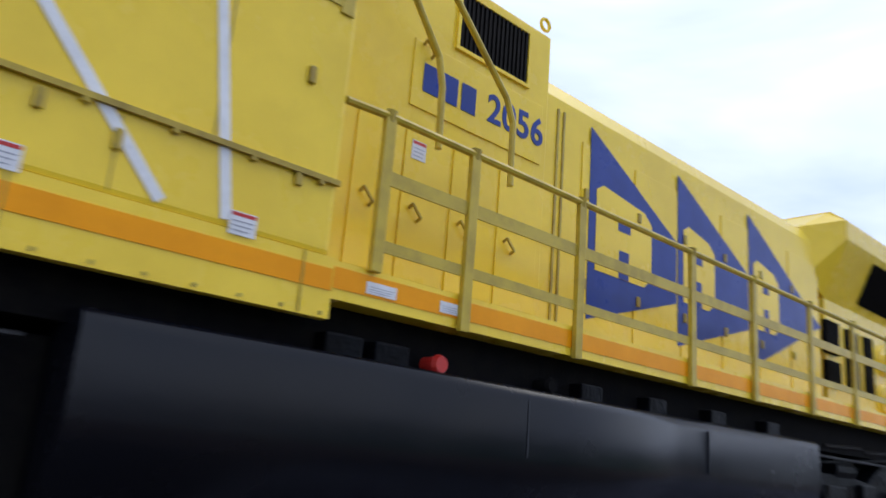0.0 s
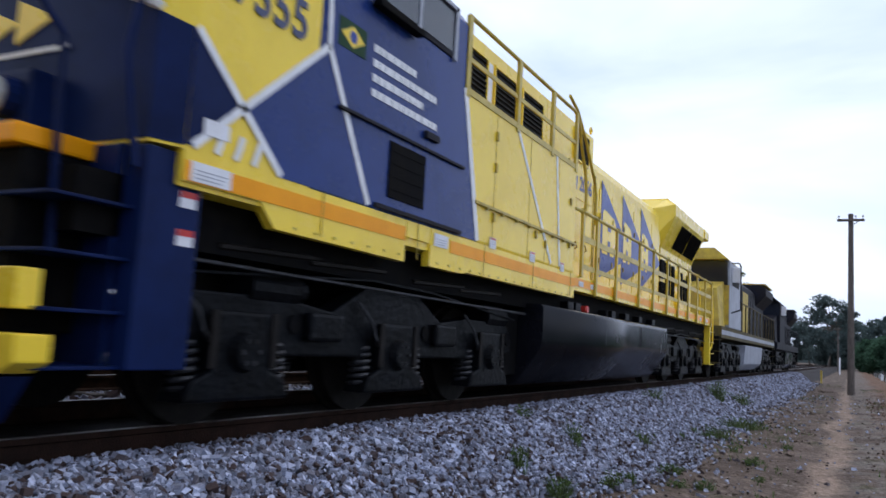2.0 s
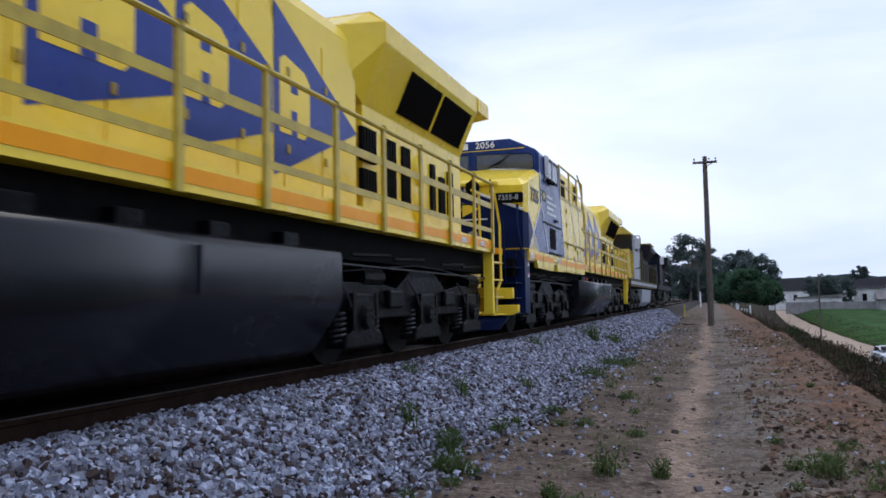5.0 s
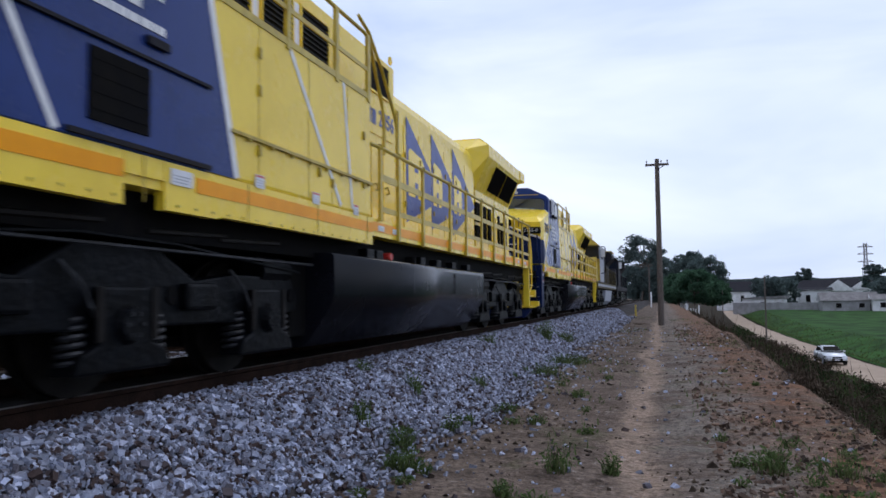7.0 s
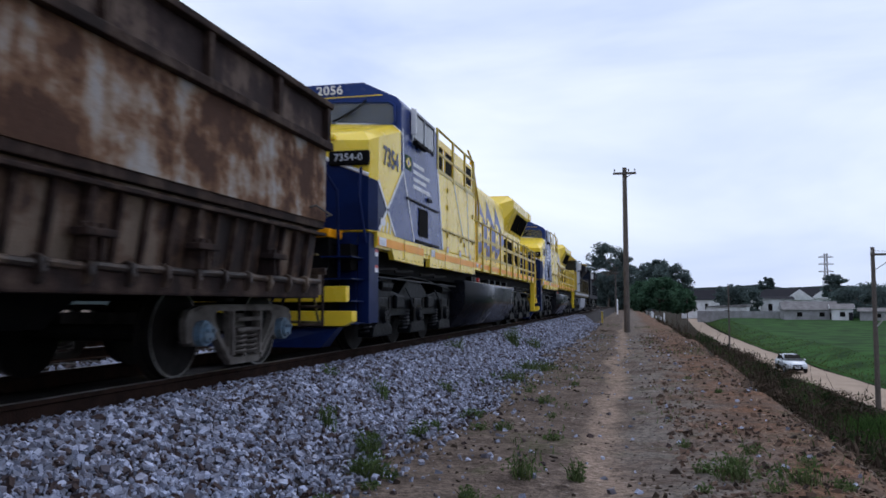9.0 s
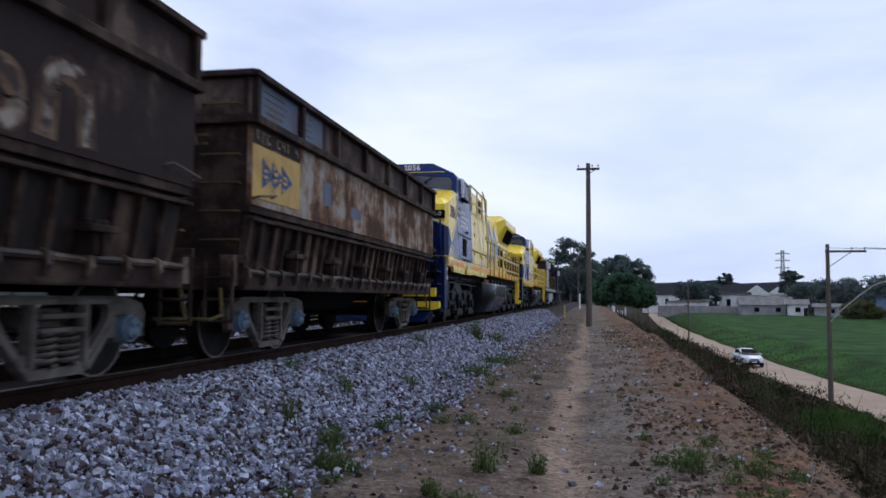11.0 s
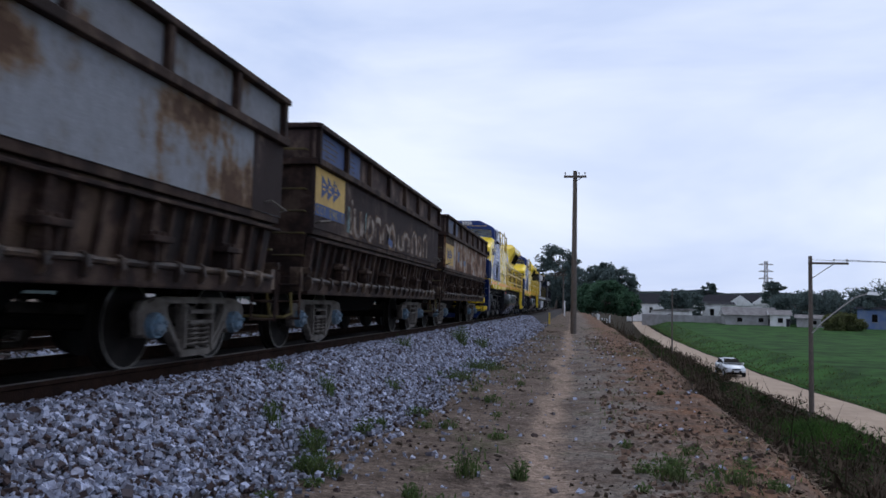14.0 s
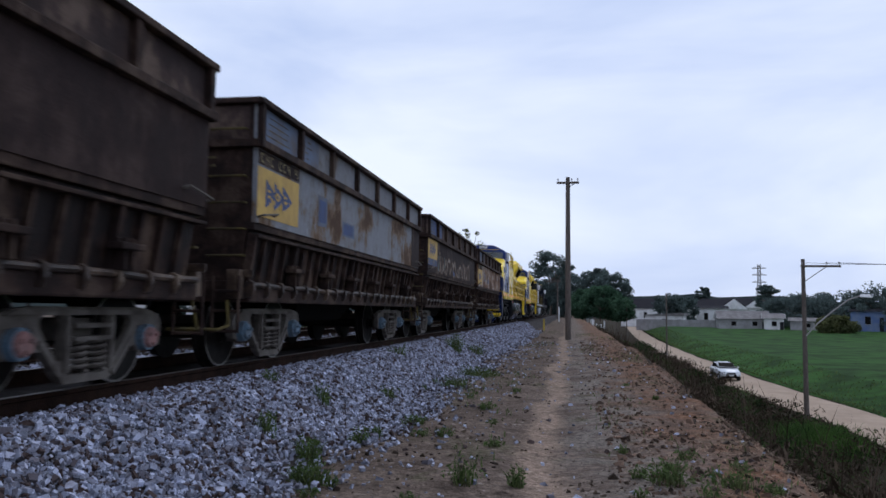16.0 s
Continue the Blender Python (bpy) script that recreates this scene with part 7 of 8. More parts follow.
def wagon_truck(parent, centre, cap):
    """A cast two-axle bogie: pierced side frames, spring nest, bolster, roller bearings."""
    bm = bm_new()
    box(bm, -1.04, 1.04, -0.2, 0.2, 0.42, 0.60, 0.02)
    truck = part("bogie", bm, CAST, parent, "dusty grey cast two-axle bogie", at=pose(0, centre, 0))
    half = [(0.30, 0.09), (0.44, 0.20), (0.58, 0.35), (0.67, 0.35), (0.70, 0.53), (1.01, 0.53), (1.04, 0.34), (1.12, 0.34), (1.14, 0.54), (1.08, 0.63), (0.92, 0.67), (0.70, 0.69)]
    outer = half + [(-y, z) for y, z in half[::-1]]
    window = [(0.335, 0.27), (0.39, 0.27), (0.53, 0.42), (0.61, 0.52), (0.62, 0.58), (0.57, 0.625), (0.37, 0.625), (0.335, 0.59)]
    centre_hole = [(-0.24, 0.16), (0.24, 0.16), (0.26, 0.20), (0.26, 0.60), (0.23, 0.63), (-0.23, 0.63), (-0.26, 0.60), (-0.26, 0.20)]
    for s in (-1, 1):
        bm = bm_new()
        pierced_plate(bm, outer, [window, [(-y, z) for y, z in window], centre_hole], s * 1.085, s * 1.15)
        side = part("side_frame", bm, CAST, truck, "pierced cast side frame")
        bm = bm_new()
        for d in (-1, 1):
            strip(bm, (d * 0.33, 0.135), (d * 0.62, 0.42), 0.045, s * 1.15, s * 0.02)
            strip(bm, (d * 0.297, 0.18), (d * 0.297, 0.62), 0.05, s * 1.15, s * 0.03)
        hull(bm, [(s * x, y, z) for x in (1.15, 1.18) for y, z in ((-1.0, 0.625), (1.0, 0.625), (0.9, 0.665), (-0.9, 0.665))])
        part("rib", bm, CAST, side)
        bm = bm_new()
        box(bm, *sorted((s * 1.02, s * 1.20)), -0.24, 0.24, 0.52, 0.56, 0.008)
        box(bm, *sorted((s * 1.02, s * 1.20)), -0.25, 0.25, 0.42, 0.455, 0.008)
        part("bolster_end", bm, CAST, truck)
        for d in (-0.12, 0.12):
            bm = bm_new()
            coil(bm, s * 1.12, d, 0.175, 0.42, 0.082, 5, 0.016)
            part("coil_spring", bm, CAST, truck, "dusty coil spring")
    for y in (-0.855, 0.855):
        wheelset(truck, y, 0.42)
        for s in (-1, 1):
            bm = bm_new()
            prism(bm, [(y - 0.145, 0.36), (y - 0.10, 0.30), (y + 0.10, 0.30), (y + 0.145, 0.36), (y + 0.145, 0.53), (y - 0.145, 0.53)], "x", *sorted((s * 1.0, s * 1.13)), 0.02)
            part("adapter", bm, CAST, truck)
            bm = bm_new()
            rod(bm, (s * 1.12, y, 0.42), (s * 1.20, y, 0.42), 0.125, 18, 0.118)
            adapter = part("bearing", bm, CAP_BLUE, truck, "blue-painted roller bearing")
            bm = bm_new()
            rod(bm, (s * 1.20, y, 0.42), (s * 1.235, y, 0.42), 0.098, 18, 0.085)
            for i in range(3):
                a = i * 2.094 + 0.5
                rod(bm, (s * 1.23, y + 0.055 * math.cos(a), 0.42 + 0.055 * math.sin(a)), (s * 1.26, y + 0.055 * math.cos(a), 0.42 + 0.055 * math.sin(a)), 0.02, 6)
            part("end_cap", bm, cap, adapter, "painted bolted end cap")
    return truck


def spray_letters(wagon, H, rng):
    """Fat worn letters sprayed low on the side: strokes of even width with paler edges."""
    def arc(cy, cz, ry, rz, a0, a1, steps=12):
        return [(cy + ry * math.cos(a0 + (a1 - a0) * k / steps), cz + rz * math.sin(a0 + (a1 - a0) * k / steps)) for k in range(steps + 1)]

    def stroke(points, width, mat, x, label):
        bm = bm_new()
        pts = [Vector(p) for p in points]
        pairs = []
        for i, p in enumerate(pts):
            d = (pts[min(i + 1, len(pts) - 1)] - pts[max(i - 1, 0)]).normalized()
            n = Vector((-d.y, d.x)) * width * rng.uniform(0.40, 0.60)
            pairs.append([bm.verts.new((x, p.x + n.x, max(p.y + n.y, 1.67))), bm.verts.new((x, p.x - n.x, max(p.y - n.y, 1.67)))])
        for p, q in zip(pairs, pairs[1:]):
            bm.faces.new((p[0], q[0], q[1], p[1]))
        part("spray_stroke", bm, mat, wagon, label)

    pi = math.pi
    letters = ((1.75, "bar", 0.55), (1.95, "u", 0.42), (2.45, "bar", 0.30), (2.75, "o", 0.36), (3.25, "n", 0.40), (3.85, "n", 0.34), (4.30, "d", 0.36), (5.10, "u", 0.30), (5.60, "n", 0.34), (6.10, "bar", 0.30), (6.45, "n", 0.42), (7.05, "o", 0.36), (7.70, "n", 0.50))
    for u, kind, h in letters:
        y, z = -H + u, 1.72
        paths = {"bar": [[(y, z), (y + 0.03, z + h)]],
                 "o": [arc(y + 0.2, z + h / 2, 0.19, h / 2, 0, 2 * pi, 16)],
                 "n": [[(y, z), (y + 0.02, z + h * 0.7)] + arc(y + 0.22, z + h * 0.7, 0.2, h * 0.3, pi, 0) + [(y + 0.44, z)]],
                 "u": [[(y, z + h)] + arc(y + 0.2, z + h * 0.32, 0.2, h * 0.32, pi, 2 * pi) + [(y + 0.41, z + h)]],
                 "d": [arc(y + 0.25, z + 0.02, 0.28, h, 0, pi), [(y + 0.02, z + 0.03), (y + 0.5, z + 0.03)]]}[kind]
        for p in paths:
            stroke(p, 0.20, TAN_SPRAY, 1.5225, "tan sprayed underlayer")
            stroke([(a + 0.012, b + 0.015) for a, b in p], 0.095, CHALK, 1.5245, "pale sprayed stroke")
    for u, w, h, mat in ((1.60, 0.14, 0.40, TEAL_SPRAY), (2.62, 0.06, 0.42, TEAL_SPRAY), (4.42, 0.36, 0.12, SIGN_BLUE), (2.60, 0.10, 0.10, CHALK)):
        y = -H + u
        stroke([(y, 1.74), (y + 0.02, 1.74 + h)], w, mat, 1.526, "streak of sprayed paint")


def hopper_wagon(upper, coaming, label, cap, sign=None, spray=None, seed=1):
    """A short ore wagon: plated upper box with a stiffened rim, ribbed discharge doors below, two bogies."""
    rng = random.Random(seed)
    wagon = tagged(new("hopper_wagon"), label, "wagon", "ore wagons of the train")
    H = 4.83
    door_mat = DOORS if upper is RUST_PALE else DOORS_DARK
    # open box from four plates, so that the load space is hollow
    for s in (-1, 1):
        bm = bm_new()
        prism(bm, [(-H, 1.66), (H, 1.66), (H, 2.52), (-H, 2.52)], "x", *sorted((s * 1.47, s * 1.52)))
        part("side_plate", bm, upper, wagon)
        bm = bm_new()
        box(bm, *sorted((s * 1.47, s * 1.51)), -H, H, 2.60, 3.05)
        part("coaming", bm, coaming, wagon)
        bm = bm_new()
        box(bm, *sorted((s * 1.46, s * 1.60)), -H - 0.04, H + 0.04, 2.515, 2.605, 0.012)
        part("belt_rail", bm, FRAME, wagon, "projecting rusted belt rail")
        bm = bm_new()
        box(bm, *sorted((s * 1.44, s * 1.60)), -H - 0.05, H + 0.05, 3.015, 3.085, 0.015)
        part("top_rail", bm, FRAME, wagon, "rusted top rail")
        for i in range(8):
            y = -H + 2 * H * i / 7
            y = min(max(y, -H + 0.05), H - 0.05)
            bm = bm_new()
            box(bm, *sorted((s * 1.505, s * 1.58)), y - 0.045, y + 0.045, 2.6, 3.04, 0.008)
            part("stile", bm, FRAME, wagon, "upright rim stiffener")
        bm = bm_new()
        box(bm, *sorted((s * 1.40, s * 1.505)), -H, H, 1.575, 1.665, 0.012)
        part("sill", bm, FRAME, wagon, "rusted ledge under the side plates")
        # discharge doors with ribs
        bm = bm_new()
        hull(bm, [(s * x, y, z) for y in (-H + 0.06, H - 0.06) for x, z in ((1.44, 1.58), (1.40, 1.58), (1.34, 0.92), (1.30, 0.92))])
        part("door_plate", bm, door_mat, wagon)
        bm = bm_new()
        box(bm, *sorted((s * 1.43, s * 1.545)), -H + 0.02, H - 0.02, 1.49, 1.525, 0.008)
        part("door_header", bm, FRAME, wagon, "narrow rusted header over the doors")
        for k in range(7):
            y0 = -H + 0.05 + k * (2 * H - 0.1) / 7
            y1 = y0 + (2 * H - 0.1) / 7
            bm = bm_new()
            hull(bm, [(s * x, y, z) for y in (y0 + 0.05, y1 - 0.05) for x, z in ((1.44, 1.56), (1.455, 1.56), (1.365, 0.95), (1.34, 0.95))])
            door = part("discharge_door", bm, door_mat, wagon, "ribbed rusty discharge door")
            for j in range(4):
                y = y0 + (y1 - y0) * j / 4
                wd = 0.034 if j == 0 else 0.018
                out = 1.525 if j == 0 else 1.505
                bm = bm_new()
                hull(bm, [(s * x, y + dy, z) for dy in (-wd, wd) for x, z in ((1.44, 1.54), (out, 1.50), (out - 0.085, 0.98), (1.34, 0.96))])
                part("rib", bm, FRAME, door)
        for k in range(6):
            y = (k - 2.5) * 1.39
            bm = bm_new()
            box(bm, *sorted((s * 1.44, s * 1.585)), y - 0.17, y + 0.17, 1.145, 1.20, 0.010)
            box(bm, *sorted((s * 1.41, s * 1.55)), y - 0.075, y - 0.035, 0.98, 1.24, 0.008)
            box(bm, *sorted((s * 1.41, s * 1.55)), y + 0.035, y + 0.075, 0.98, 1.24, 0.008)
            rod(bm, (s * 1.50, y - 0.12, 1.22), (s * 1.50, y + 0.12, 1.22), 0.022, 6)
            part("latch", bm, FRAME, wagon, "door latch")
        bm = bm_new()
        box(bm, *sorted((s * 1.28, s * 1.46)), -H + 0.02, H - 0.02, 0.76, 0.93, 0.02)
        part("bottom_beam", bm, FRAME, wagon, "bottom hinge beam")
        for i in range(21):
            y = -H + 0.03 + i * (2 * H - 0.06) / 21
            bm = bm_new()
            rod(bm, (s * 1.47, y + 0.06, 0.955), (s * 1.47, y + (2 * H - 0.06) / 21 - 0.05, 0.95 + rng.uniform(-0.012, 0.012)), 0.032, 8)
            part("hinge_bar", bm, RIB, wagon, "worn hinge bar")
            bm = bm_new()
            prism(bm, [(s * 1.38, 0.80), (s * 1.49, 0.82), (s * 1.525, 0.89), (s * 1.515, 0.985), (s * 1.46, 1.01), (s * 1.38, 0.97)], "y", y - 0.026, y + 0.026, 0.010)
            part("hinge_lug", bm, RIB, wagon)
        for y in (-H - 0.18, H + 0.18):
            bm = bm_new()
            tube(bm, [(s * 1.42, y, 1.05), (s * 1.42, y, 0.42)], 0.018, 6)
            tube(bm, [(s * 1.12, y, 1.05), (s * 1.12, y, 0.42)], 0.018, 6)
            for z in (0.44, 0.66, 0.88):
                rod(bm, (s * 1.12, y, z), (s * 1.42, y, z), 0.016, 6)
            part("ladder", bm, FRAME, wagon, "end ladder rungs")
    for e in (-1, 1):
        bm = bm_new()
        box(bm, -1.47, 1.47, *sorted((e * (H - 0.05), e * H)), 1.66, 2.52)
        part("rim_end_plate", bm, FRAME, wagon)
        bm = bm_new()
        box(bm, -1.47, 1.47, *sorted((e * (H - 0.04), e * H)), 2.6, 3.05)
        part("end_plate", bm, FRAME, wagon, "dark rusted end plate")
        bm = bm_new()
        box(bm, -1.42, 1.42, *sorted((e * H, e * (H + 0.008))), 2.62, 2.99)
        part("end_coaming", bm, COAM_DARK, wagon)
        bm = bm_new()
        box(bm, -1.56, 1.56, *sorted((e * (H - 0.06), e * (H + 0.06))), 2.515, 2.605, 0.012)
        part("end_rail", bm, FRAME, wagon)
        bm = bm_new()
        box(bm, -1.56, 1.56, *sorted((e * (H - 0.06), e * (H + 0.07))), 3.015, 3.085, 0.012)
        part("end_rail", bm, FRAME, wagon)
        bm = bm_new()
        hull(bm, [(s * x, y, z) for s in (-1, 1) for x, y, z in ((1.42, e * H, 1.66), (1.42, e * (H - 0.05), 1.66), (1.34, e * (H - 0.02), 0.95), (1.34, e * (H - 0.10), 0.95))])
        part("end_slope", bm, FRAME, wagon)
        bm = bm_new()
        box(bm, -1.3, 1.3, *sorted((e * (H - 0.35), e * (H + 0.1))), 0.76, 1.0, 0.015)
        part("end_sill", bm, FRAME, wagon)
        for z in (1.28, 1.58, 1.88, 2.18, 2.72):
            bm = bm_new()
            tube(bm, [(0.98, e * H, z), (0.98, e * (H + 0.07), z), (1.40, e * (H + 0.07), z), (1.40, e * H, z)], 0.013, 6)
            part("rung", bm, OLDRAIL, wagon, "worn end ladder rung")
        bm = bm_new()
        box(bm, 1.26, 1.42, *sorted((e * (H + 0.04), e * (H + 0.16))), 0.80, 1.12, 0.01)
        box(bm, 1.26, 1.52, *sorted((e * (H + 0.02), e * (H + 0.05))), 1.04, 1.12, 0.008)
        part("corner_bracket", bm, RIB, wagon, "worn corner bracket")
        bm = bm_new()
        tube(bm, [(1.30, e * (H + 0.20), 0.78), (1.34, e * (H + 0.24), 0.50), (1.30, e * (H + 0.42), 0.46), (0.9, e * (H + 0.46), 0.47)], 0.018, 6)
        part("uncoupling_lever", bm, OLDRAIL, wagon, "grimy yellow uncoupling lever")
        coupler(wagon, e * (H + 0.70), e)
        hose(wagon, 0.4, e * (H + 0.15), e)
        bm = bm_new()
        tube(bm, [(1.53, e * (H - 0.5), 1.78), (1.60, e * (H - 0.48), 1.80), (1.60, e * (H - 0.02), 1.74), (1.53, e * (H - 0.02), 1.72)], 0.013, 6)
        part("grab_iron", bm, CAST, wagon, "end grab iron")
    bm = bm_new()
    box(bm, -0.25, 0.25, -H, H, 0.72, 1.0)
    hull(bm, [(s * x, y, z) for s in (-1, 1) for y in (-H + 0.5, H - 0.5) for x, z in ((1.3, 1.6), (1.25, 0.95))])
    hull(bm, [(s * x, y, z) for s in (-1, 1) for x, y, z in ((0.9, -1.6, 0.9), (0.9, 1.6, 0.9), (0.7, -1.2, 0.5), (0.7, 1.2, 0.5))])
    part("centre_sill", bm, BLACK, wagon, "dark underframe")
    bm = bm_new()
    box(bm, -1.46, 1.46, -H + 0.06, H - 0.06, 2.70, 2.78)
    part("ore_load", bm, FRAME, wagon, "dark ore filling the box")
    wagon_truck(wagon, -3.40, cap)
    wagon_truck(wagon, 3.58, cap)
    if sign:
        z0, z1 = (1.84, 2.50) if sign == "band" else (1.74, 2.31)
        bm = bm_new()
        box(bm, 1.521, 1.526, -H + 0.02, -H + 1.38, z0, z1)
        board = part("sign_panel", bm, SIGN, wagon, "faded ochre painted sign panel")
        bz = 1.84 if sign == "band" else 2.335
        bm = bm_new()
        box(bm, 1.5262, 1.5275, -H + 0.02, -H + 1.38, bz, bz + 0.165)
        part("number_band", bm, SIGN_BLUE if sign == "band" else RUST_DARK, board, "dark band with worn digits")
        for k in range(9):
            y = -H + 0.09 + k * 0.142
            if k in (3, 7):
                continue
            bm = bm_new()
            for u0, u1, w0, w1 in rng.choice((((0, 0.09, 0, 0.022), (0, 0.022, 0, 0.11), (0, 0.09, 0.09, 0.11)), ((0.07, 0.09, 0, 0.11), (0, 0.022, 0.05, 0.11), (0, 0.09, 0.045, 0.065)), ((0, 0.09, 0.09, 0.11), (0.03, 0.055, 0, 0.11)))):
                box(bm, 1.5276, 1.529, y + u0, y + u1, bz + 0.028 + w0, bz + 0.028 + w1)
            part("print", bm, STENCIL_PALE, board, "worn illegible stencil mark")
        zc = (z0 + z1) / 2 + (0.09 if sign == "band" else 0.0)
        for k in range(3):
            bm = bm_new()
            y = -H + 0.26 + k * 0.27
            prism(bm, [(y, zc - 0.17), (y, zc + 0.17), (y + 0.34, zc)], "x", 1.5262, 1.529)
            part("emblem", bm, SIGN_BLUE, board, "plain blue wedge")
            bm = bm_new()
            box(bm, 1.5292, 1.5305, y + 0.05, y + 0.16, zc - 0.045, zc - 0.015)
            box(bm, 1.5292, 1.5305, y + 0.05, y + 0.14, zc + 0.02, zc + 0.05)
            part("emblem_block", bm, SIGN, board)
        bm = bm_new()
        for k in range(26 if sign != "band" else 5):
            y, z, r = -H + 0.25 + rng.uniform(0, 0.9), zc + rng.uniform(-0.17, 0.17), rng.uniform(0.010, 0.034)
            prism(bm, [(y + r * rng.uniform(0.6, 1.6) * math.cos(q * 1.047), z + r * rng.uniform(0.6, 1.3) * math.sin(q * 1.047)) for q in range(6)], "x", 1.5306, 1.5312)
        chips = part("chipped_paint", bm, SIGN, board, "chips where the emblem has flaked")
        chips["kind"] = "stuff"
        bm = bm_new()
        for k in range(7):
            x = -0.75 + k * 0.27
            box(bm, x, x + 0.15, -H - 0.006, -H - 0.001, 2.30, 2.325)
            box(bm, x, x + 0.03, -H - 0.006, -H - 0.001, 2.325, 2.42)
            box(bm, x + 0.03, x + 0.15, -H - 0.006, -H - 0.001, 2.395, 2.42)
        part("print", bm, STENCIL, wagon, "worn illegible stencil marks")
        # blue fields on the rim's first bays
        for y0, y1 in ((-H + 0.12, -H + 1.31), (-H + 1.46, -H + 2.20)):
            bm = bm_new()
            box(bm, 1.511, 1.515, y0, y1, 2.62, 3.02)
            patch = part("paint_patch", bm, SIGN_BLUE if sign == "band" else FADED_BLUE, wagon, "blue painted field on the rim")
            bm = bm_new()
            for q in range(4):
                box(bm, 1.5151, 1.5163, y0 + 0.15 + rng.uniform(0, 0.1), y1 - 0.25 - rng.uniform(0, 0.2), 2.70 + 0.075 * q, 2.715 + 0.075 * q)
            part("print", bm, STENCIL, patch, "faint worn print")
    if upper is RUST_GREY:
        bm = bm_new()
        box(bm, 1.521, 1.525, H - 0.85, H, 1.665, 2.515)
        part("repair_plate", bm, RUST_DARK, wagon, "dark brown repair plate at the wagon's end")
    if spray == "blue":
        for y, z, w, h in ((-2.42, 2.07, 0.32, 0.32), (-1.08, 1.94, 0.52, 0.17)):
            for grow, mat, x in ((1.35, FADED_BLUE if upper is RUST_GREY else upper, 1.521), (1.0, SIGN_BLUE if upper is RUST_GREY else FADED_BLUE, 1.523)):
                bm = bm_new()
                prism(bm, [(y - w / 2 * grow, z - h / 2 * grow), (y + w / 2 * grow, z - h / 2 * grow * 0.92), (y + w / 2 * grow * 0.97, z + h / 2 * grow), (y - w / 2 * grow * 0.95, z + h / 2 * grow * 1.04)], "x", x, x + 0.002)
                if mat is not upper:
                    part("paint_patch", bm, mat, wagon, "blue painted patch")
                else:
                    bm.free()
    if spray == "loops":
        spray_letters(wagon, H, rng)
    return wagon


RUST_PALE = rusted_paint("pale_paint_with_rust", ((0.31, 0.285, 0.27), (0.25, 0.185, 0.14), (0.155, 0.080, 0.045), (0.065, 0.032, 0.021)), 1.1, 2.2, 0.60)
RUST_DARK = rusted_paint("dark_brown_rusted_plate", ((0.115, 0.085, 0.070), (0.052, 0.036, 0.032), (0.034, 0.022, 0.021), (0.024, 0.016, 0.016)), 0.9, 2.4, 0.85)
RUST_GREY = rusted_paint("blue_grey_paint_with_rust", ((0.205, 0.215, 0.24), (0.175, 0.175, 0.185), (0.150, 0.100, 0.064), (0.070, 0.040, 0.026)), 0.9, 2.8, 0.46)
RUST_DEEP = rusted_paint("deep_brown_plate", ((0.052, 0.034, 0.030), (0.028, 0.017, 0.016), (0.020, 0.012, 0.012)), 0.8, 2.4, 0.6)
COAM_DARK = rusted_paint("dark_rim_plate", ((0.120, 0.085, 0.068), (0.055, 0.036, 0.032), (0.030, 0.020, 0.020)), 1.2, 2.4, 0.6)
COAM_GREY = rusted_paint("grey_rim_plate", ((0.18, 0.185, 0.205), (0.145, 0.145, 0.15), (0.105, 0.068, 0.045)), 1.1, 2.6, 0.40)

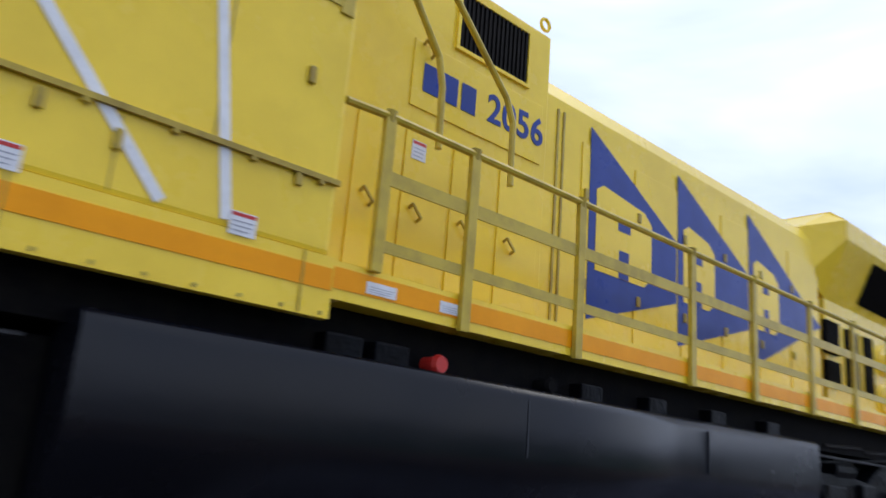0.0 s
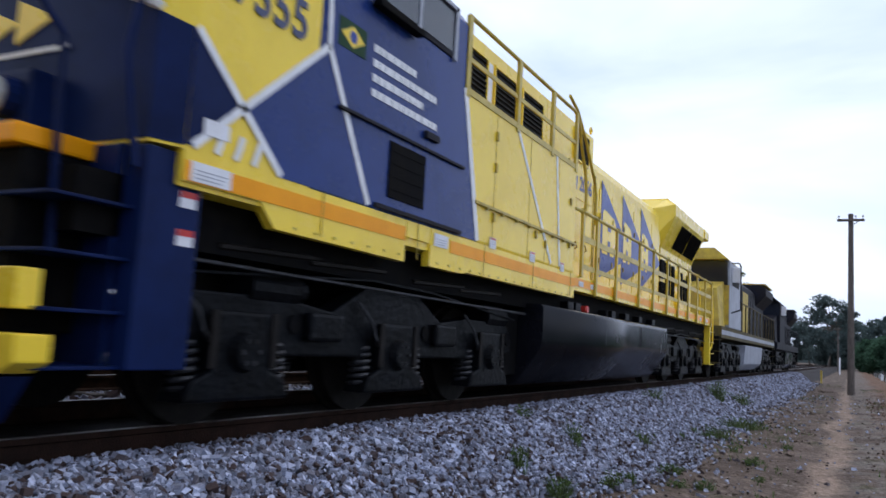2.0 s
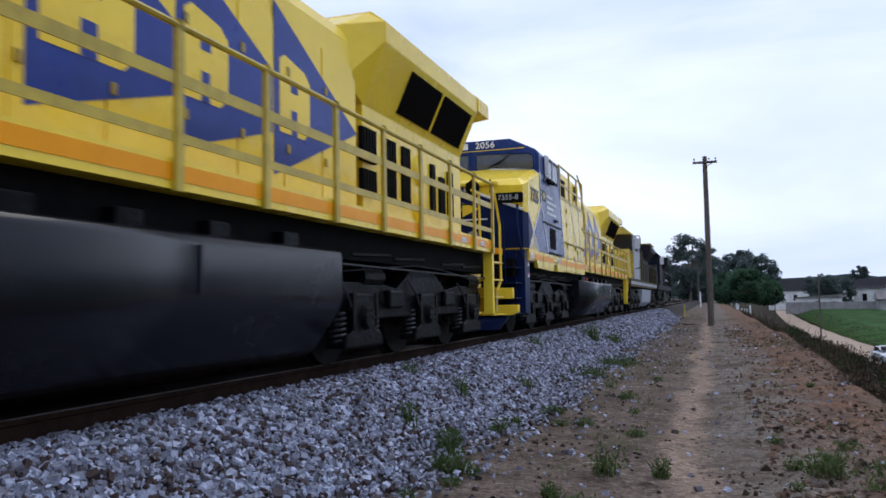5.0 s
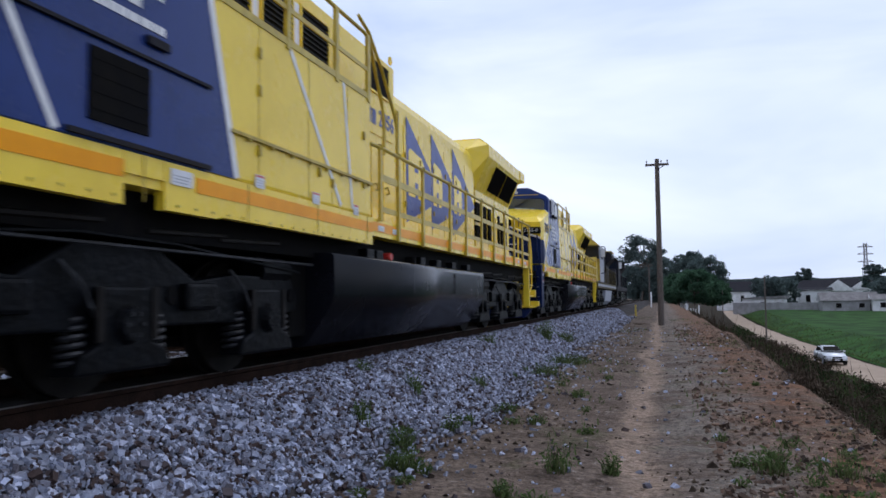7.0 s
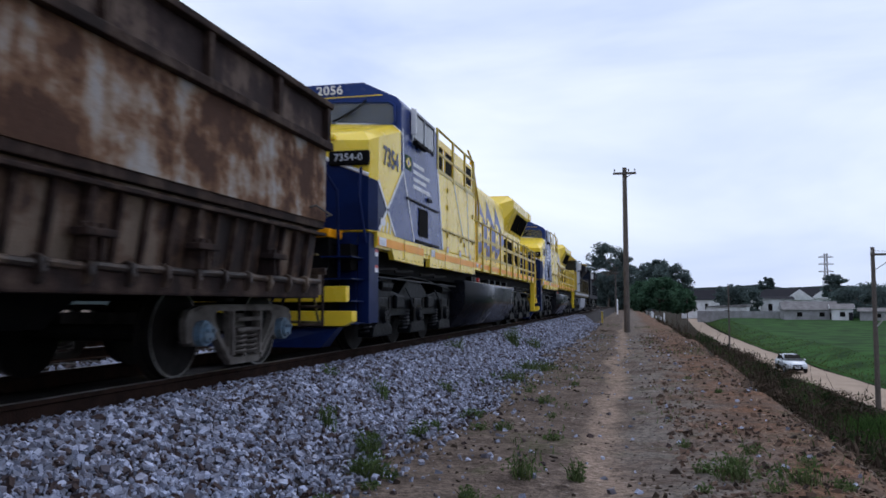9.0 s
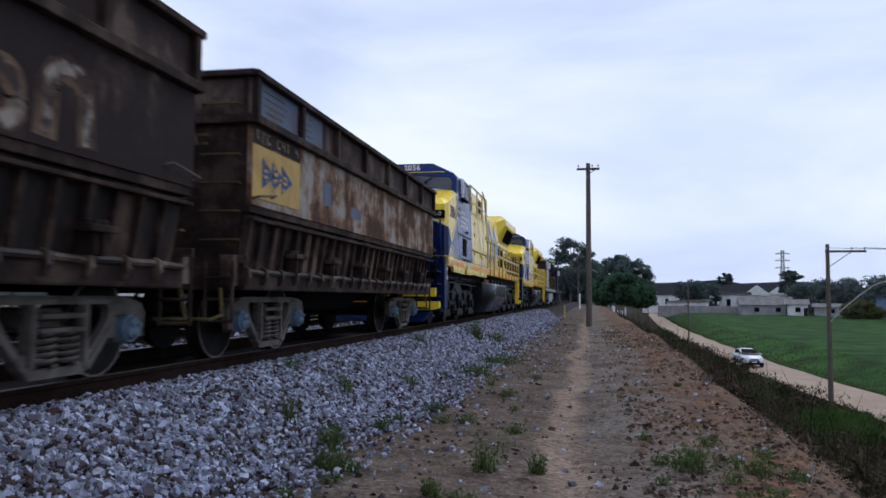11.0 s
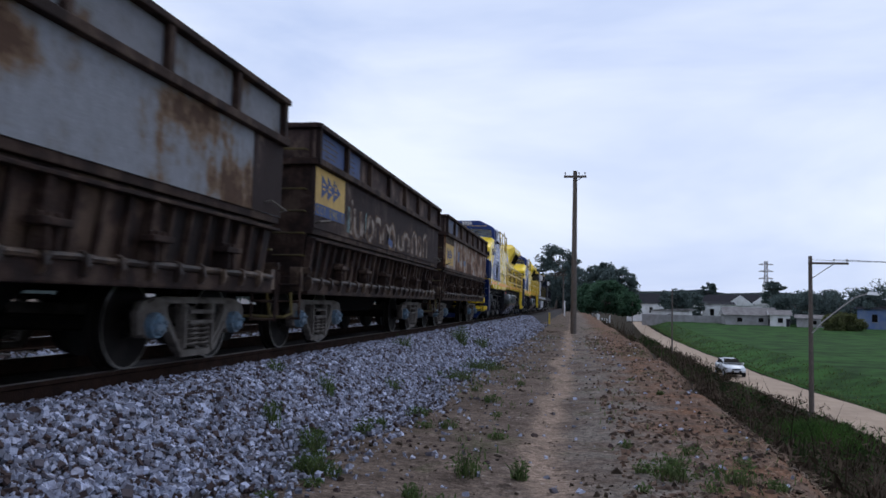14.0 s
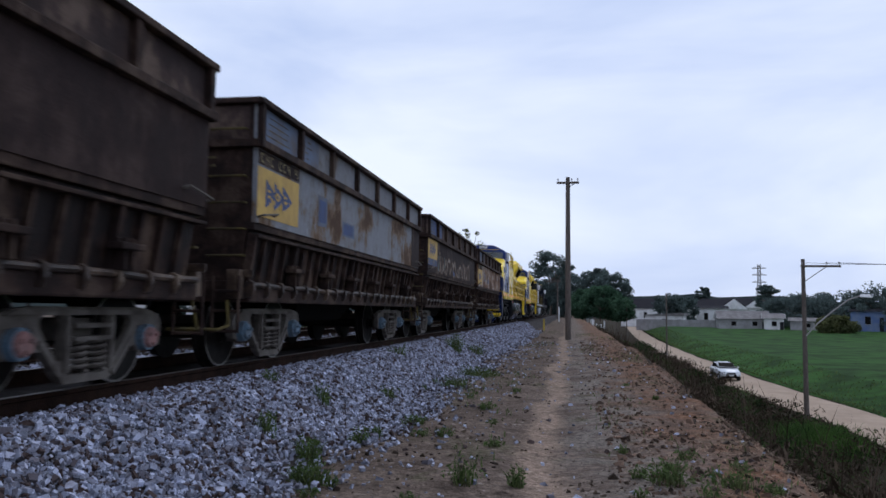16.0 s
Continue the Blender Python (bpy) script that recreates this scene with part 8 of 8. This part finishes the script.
CARS.append((old_locomotive(DARKBLUE, GREY, OLDYELLOW, OLDRAIL, "older grey and yellow diesel locomotive with dark hood"), 24.35))
CARS.append((old_locomotive(DARKBLUE, DARKBLUE, DARKBLUE, DARKBLUE, "older dark diesel locomotive leading the train"), 44.2))
CARS.append((locomotive("7355", "7355-8"), 0.0))
CARS.append((locomotive("7354", "7354-0"), -22.3))
# The last wagon is never in view: added to continue shadow and reflections.
WAGONS = ((RUST_PALE, COAM_DARK, "ore wagon with pale paint under heavy rust blotches", CAP_BLUE, True, "blue"), (RUST_DARK, COAM_DARK, "dark brown ore wagon with spray-painted loops", CAP_BLUE, "band", "loops"), (RUST_GREY, COAM_GREY, "blue-grey ore wagon with rust streaks and a sign", CAP_BLUE, True, "blue"), (RUST_DEEP, COAM_DARK, "deep brown rusted ore wagon", CAP_RED, None, None), (RUST_DARK, COAM_DARK, "unseen dark brown rusted ore wagon, added for shadow and reflections", CAP_RED, None, None))
for i, (up, co, label, cap, sign, spray) in enumerate(WAGONS):
    CARS.append((hopper_wagon(up, co, label, cap, sign, spray, 40 + i), -35.80 - 10.88 * i))

# seconds, and metres that the train has gone
RUN = [
    (0, 1.682),
    (0.5, 3.687),
    (1, 5.793),
    (1.5, 7.904),
    (2, 9.988),
    (2.5, 12.007),
    (3, 14.055),
    (3.5, 16.125),
    (4, 18.209),
    (6.5, 28.756),
    (7, 30.880),
    (7.5, 33.080),
    (8, 35.242),
    (8.5, 37.475),
    (9, 39.721),
    (11.5, 50.500),
    (12, 52.730),
    (12.5, 55.040),
    (13, 57.250),
    (13.5, 59.400),
    (14, 61.640),
    (14.5, 63.910),
    (15, 66.250),
    (15.5, 68.530),
    (16, 70.760),
]


def gone(t):
    """Metres gone at t: a smooth curve through RUN."""
    ts, ss = [r[0] for r in RUN], [r[1] for r in RUN]
    v = np.gradient(ss, ts)
    i = min(max(int(np.searchsorted(ts, t)) - 1, 0), len(ts) - 2)
    h = ts[i + 1] - ts[i]
    u = (t - ts[i]) / h
    return (2 * u**3 - 3 * u**2 + 1) * ss[i] + (u**3 - 2 * u**2 + u) * h * v[i] + (-2 * u**3 + 3 * u**2) * ss[i + 1] + (u**3 - u**2) * h * v[i + 1]


def motions():
    times = [0.5 * k for k in range(33)]
    fine = [4 * k / 30 for k in range(120)] + [16.0]
    for car, along in CARS:
        walk(car, [(t, pose(0, along + gone(t), 0)) for t in times])
    for ws, y, radius in AXLES:
        walk(ws, [(t, pose(0, y, radius, -math.degrees(gone(t) / radius))) for t in fine])


motions()
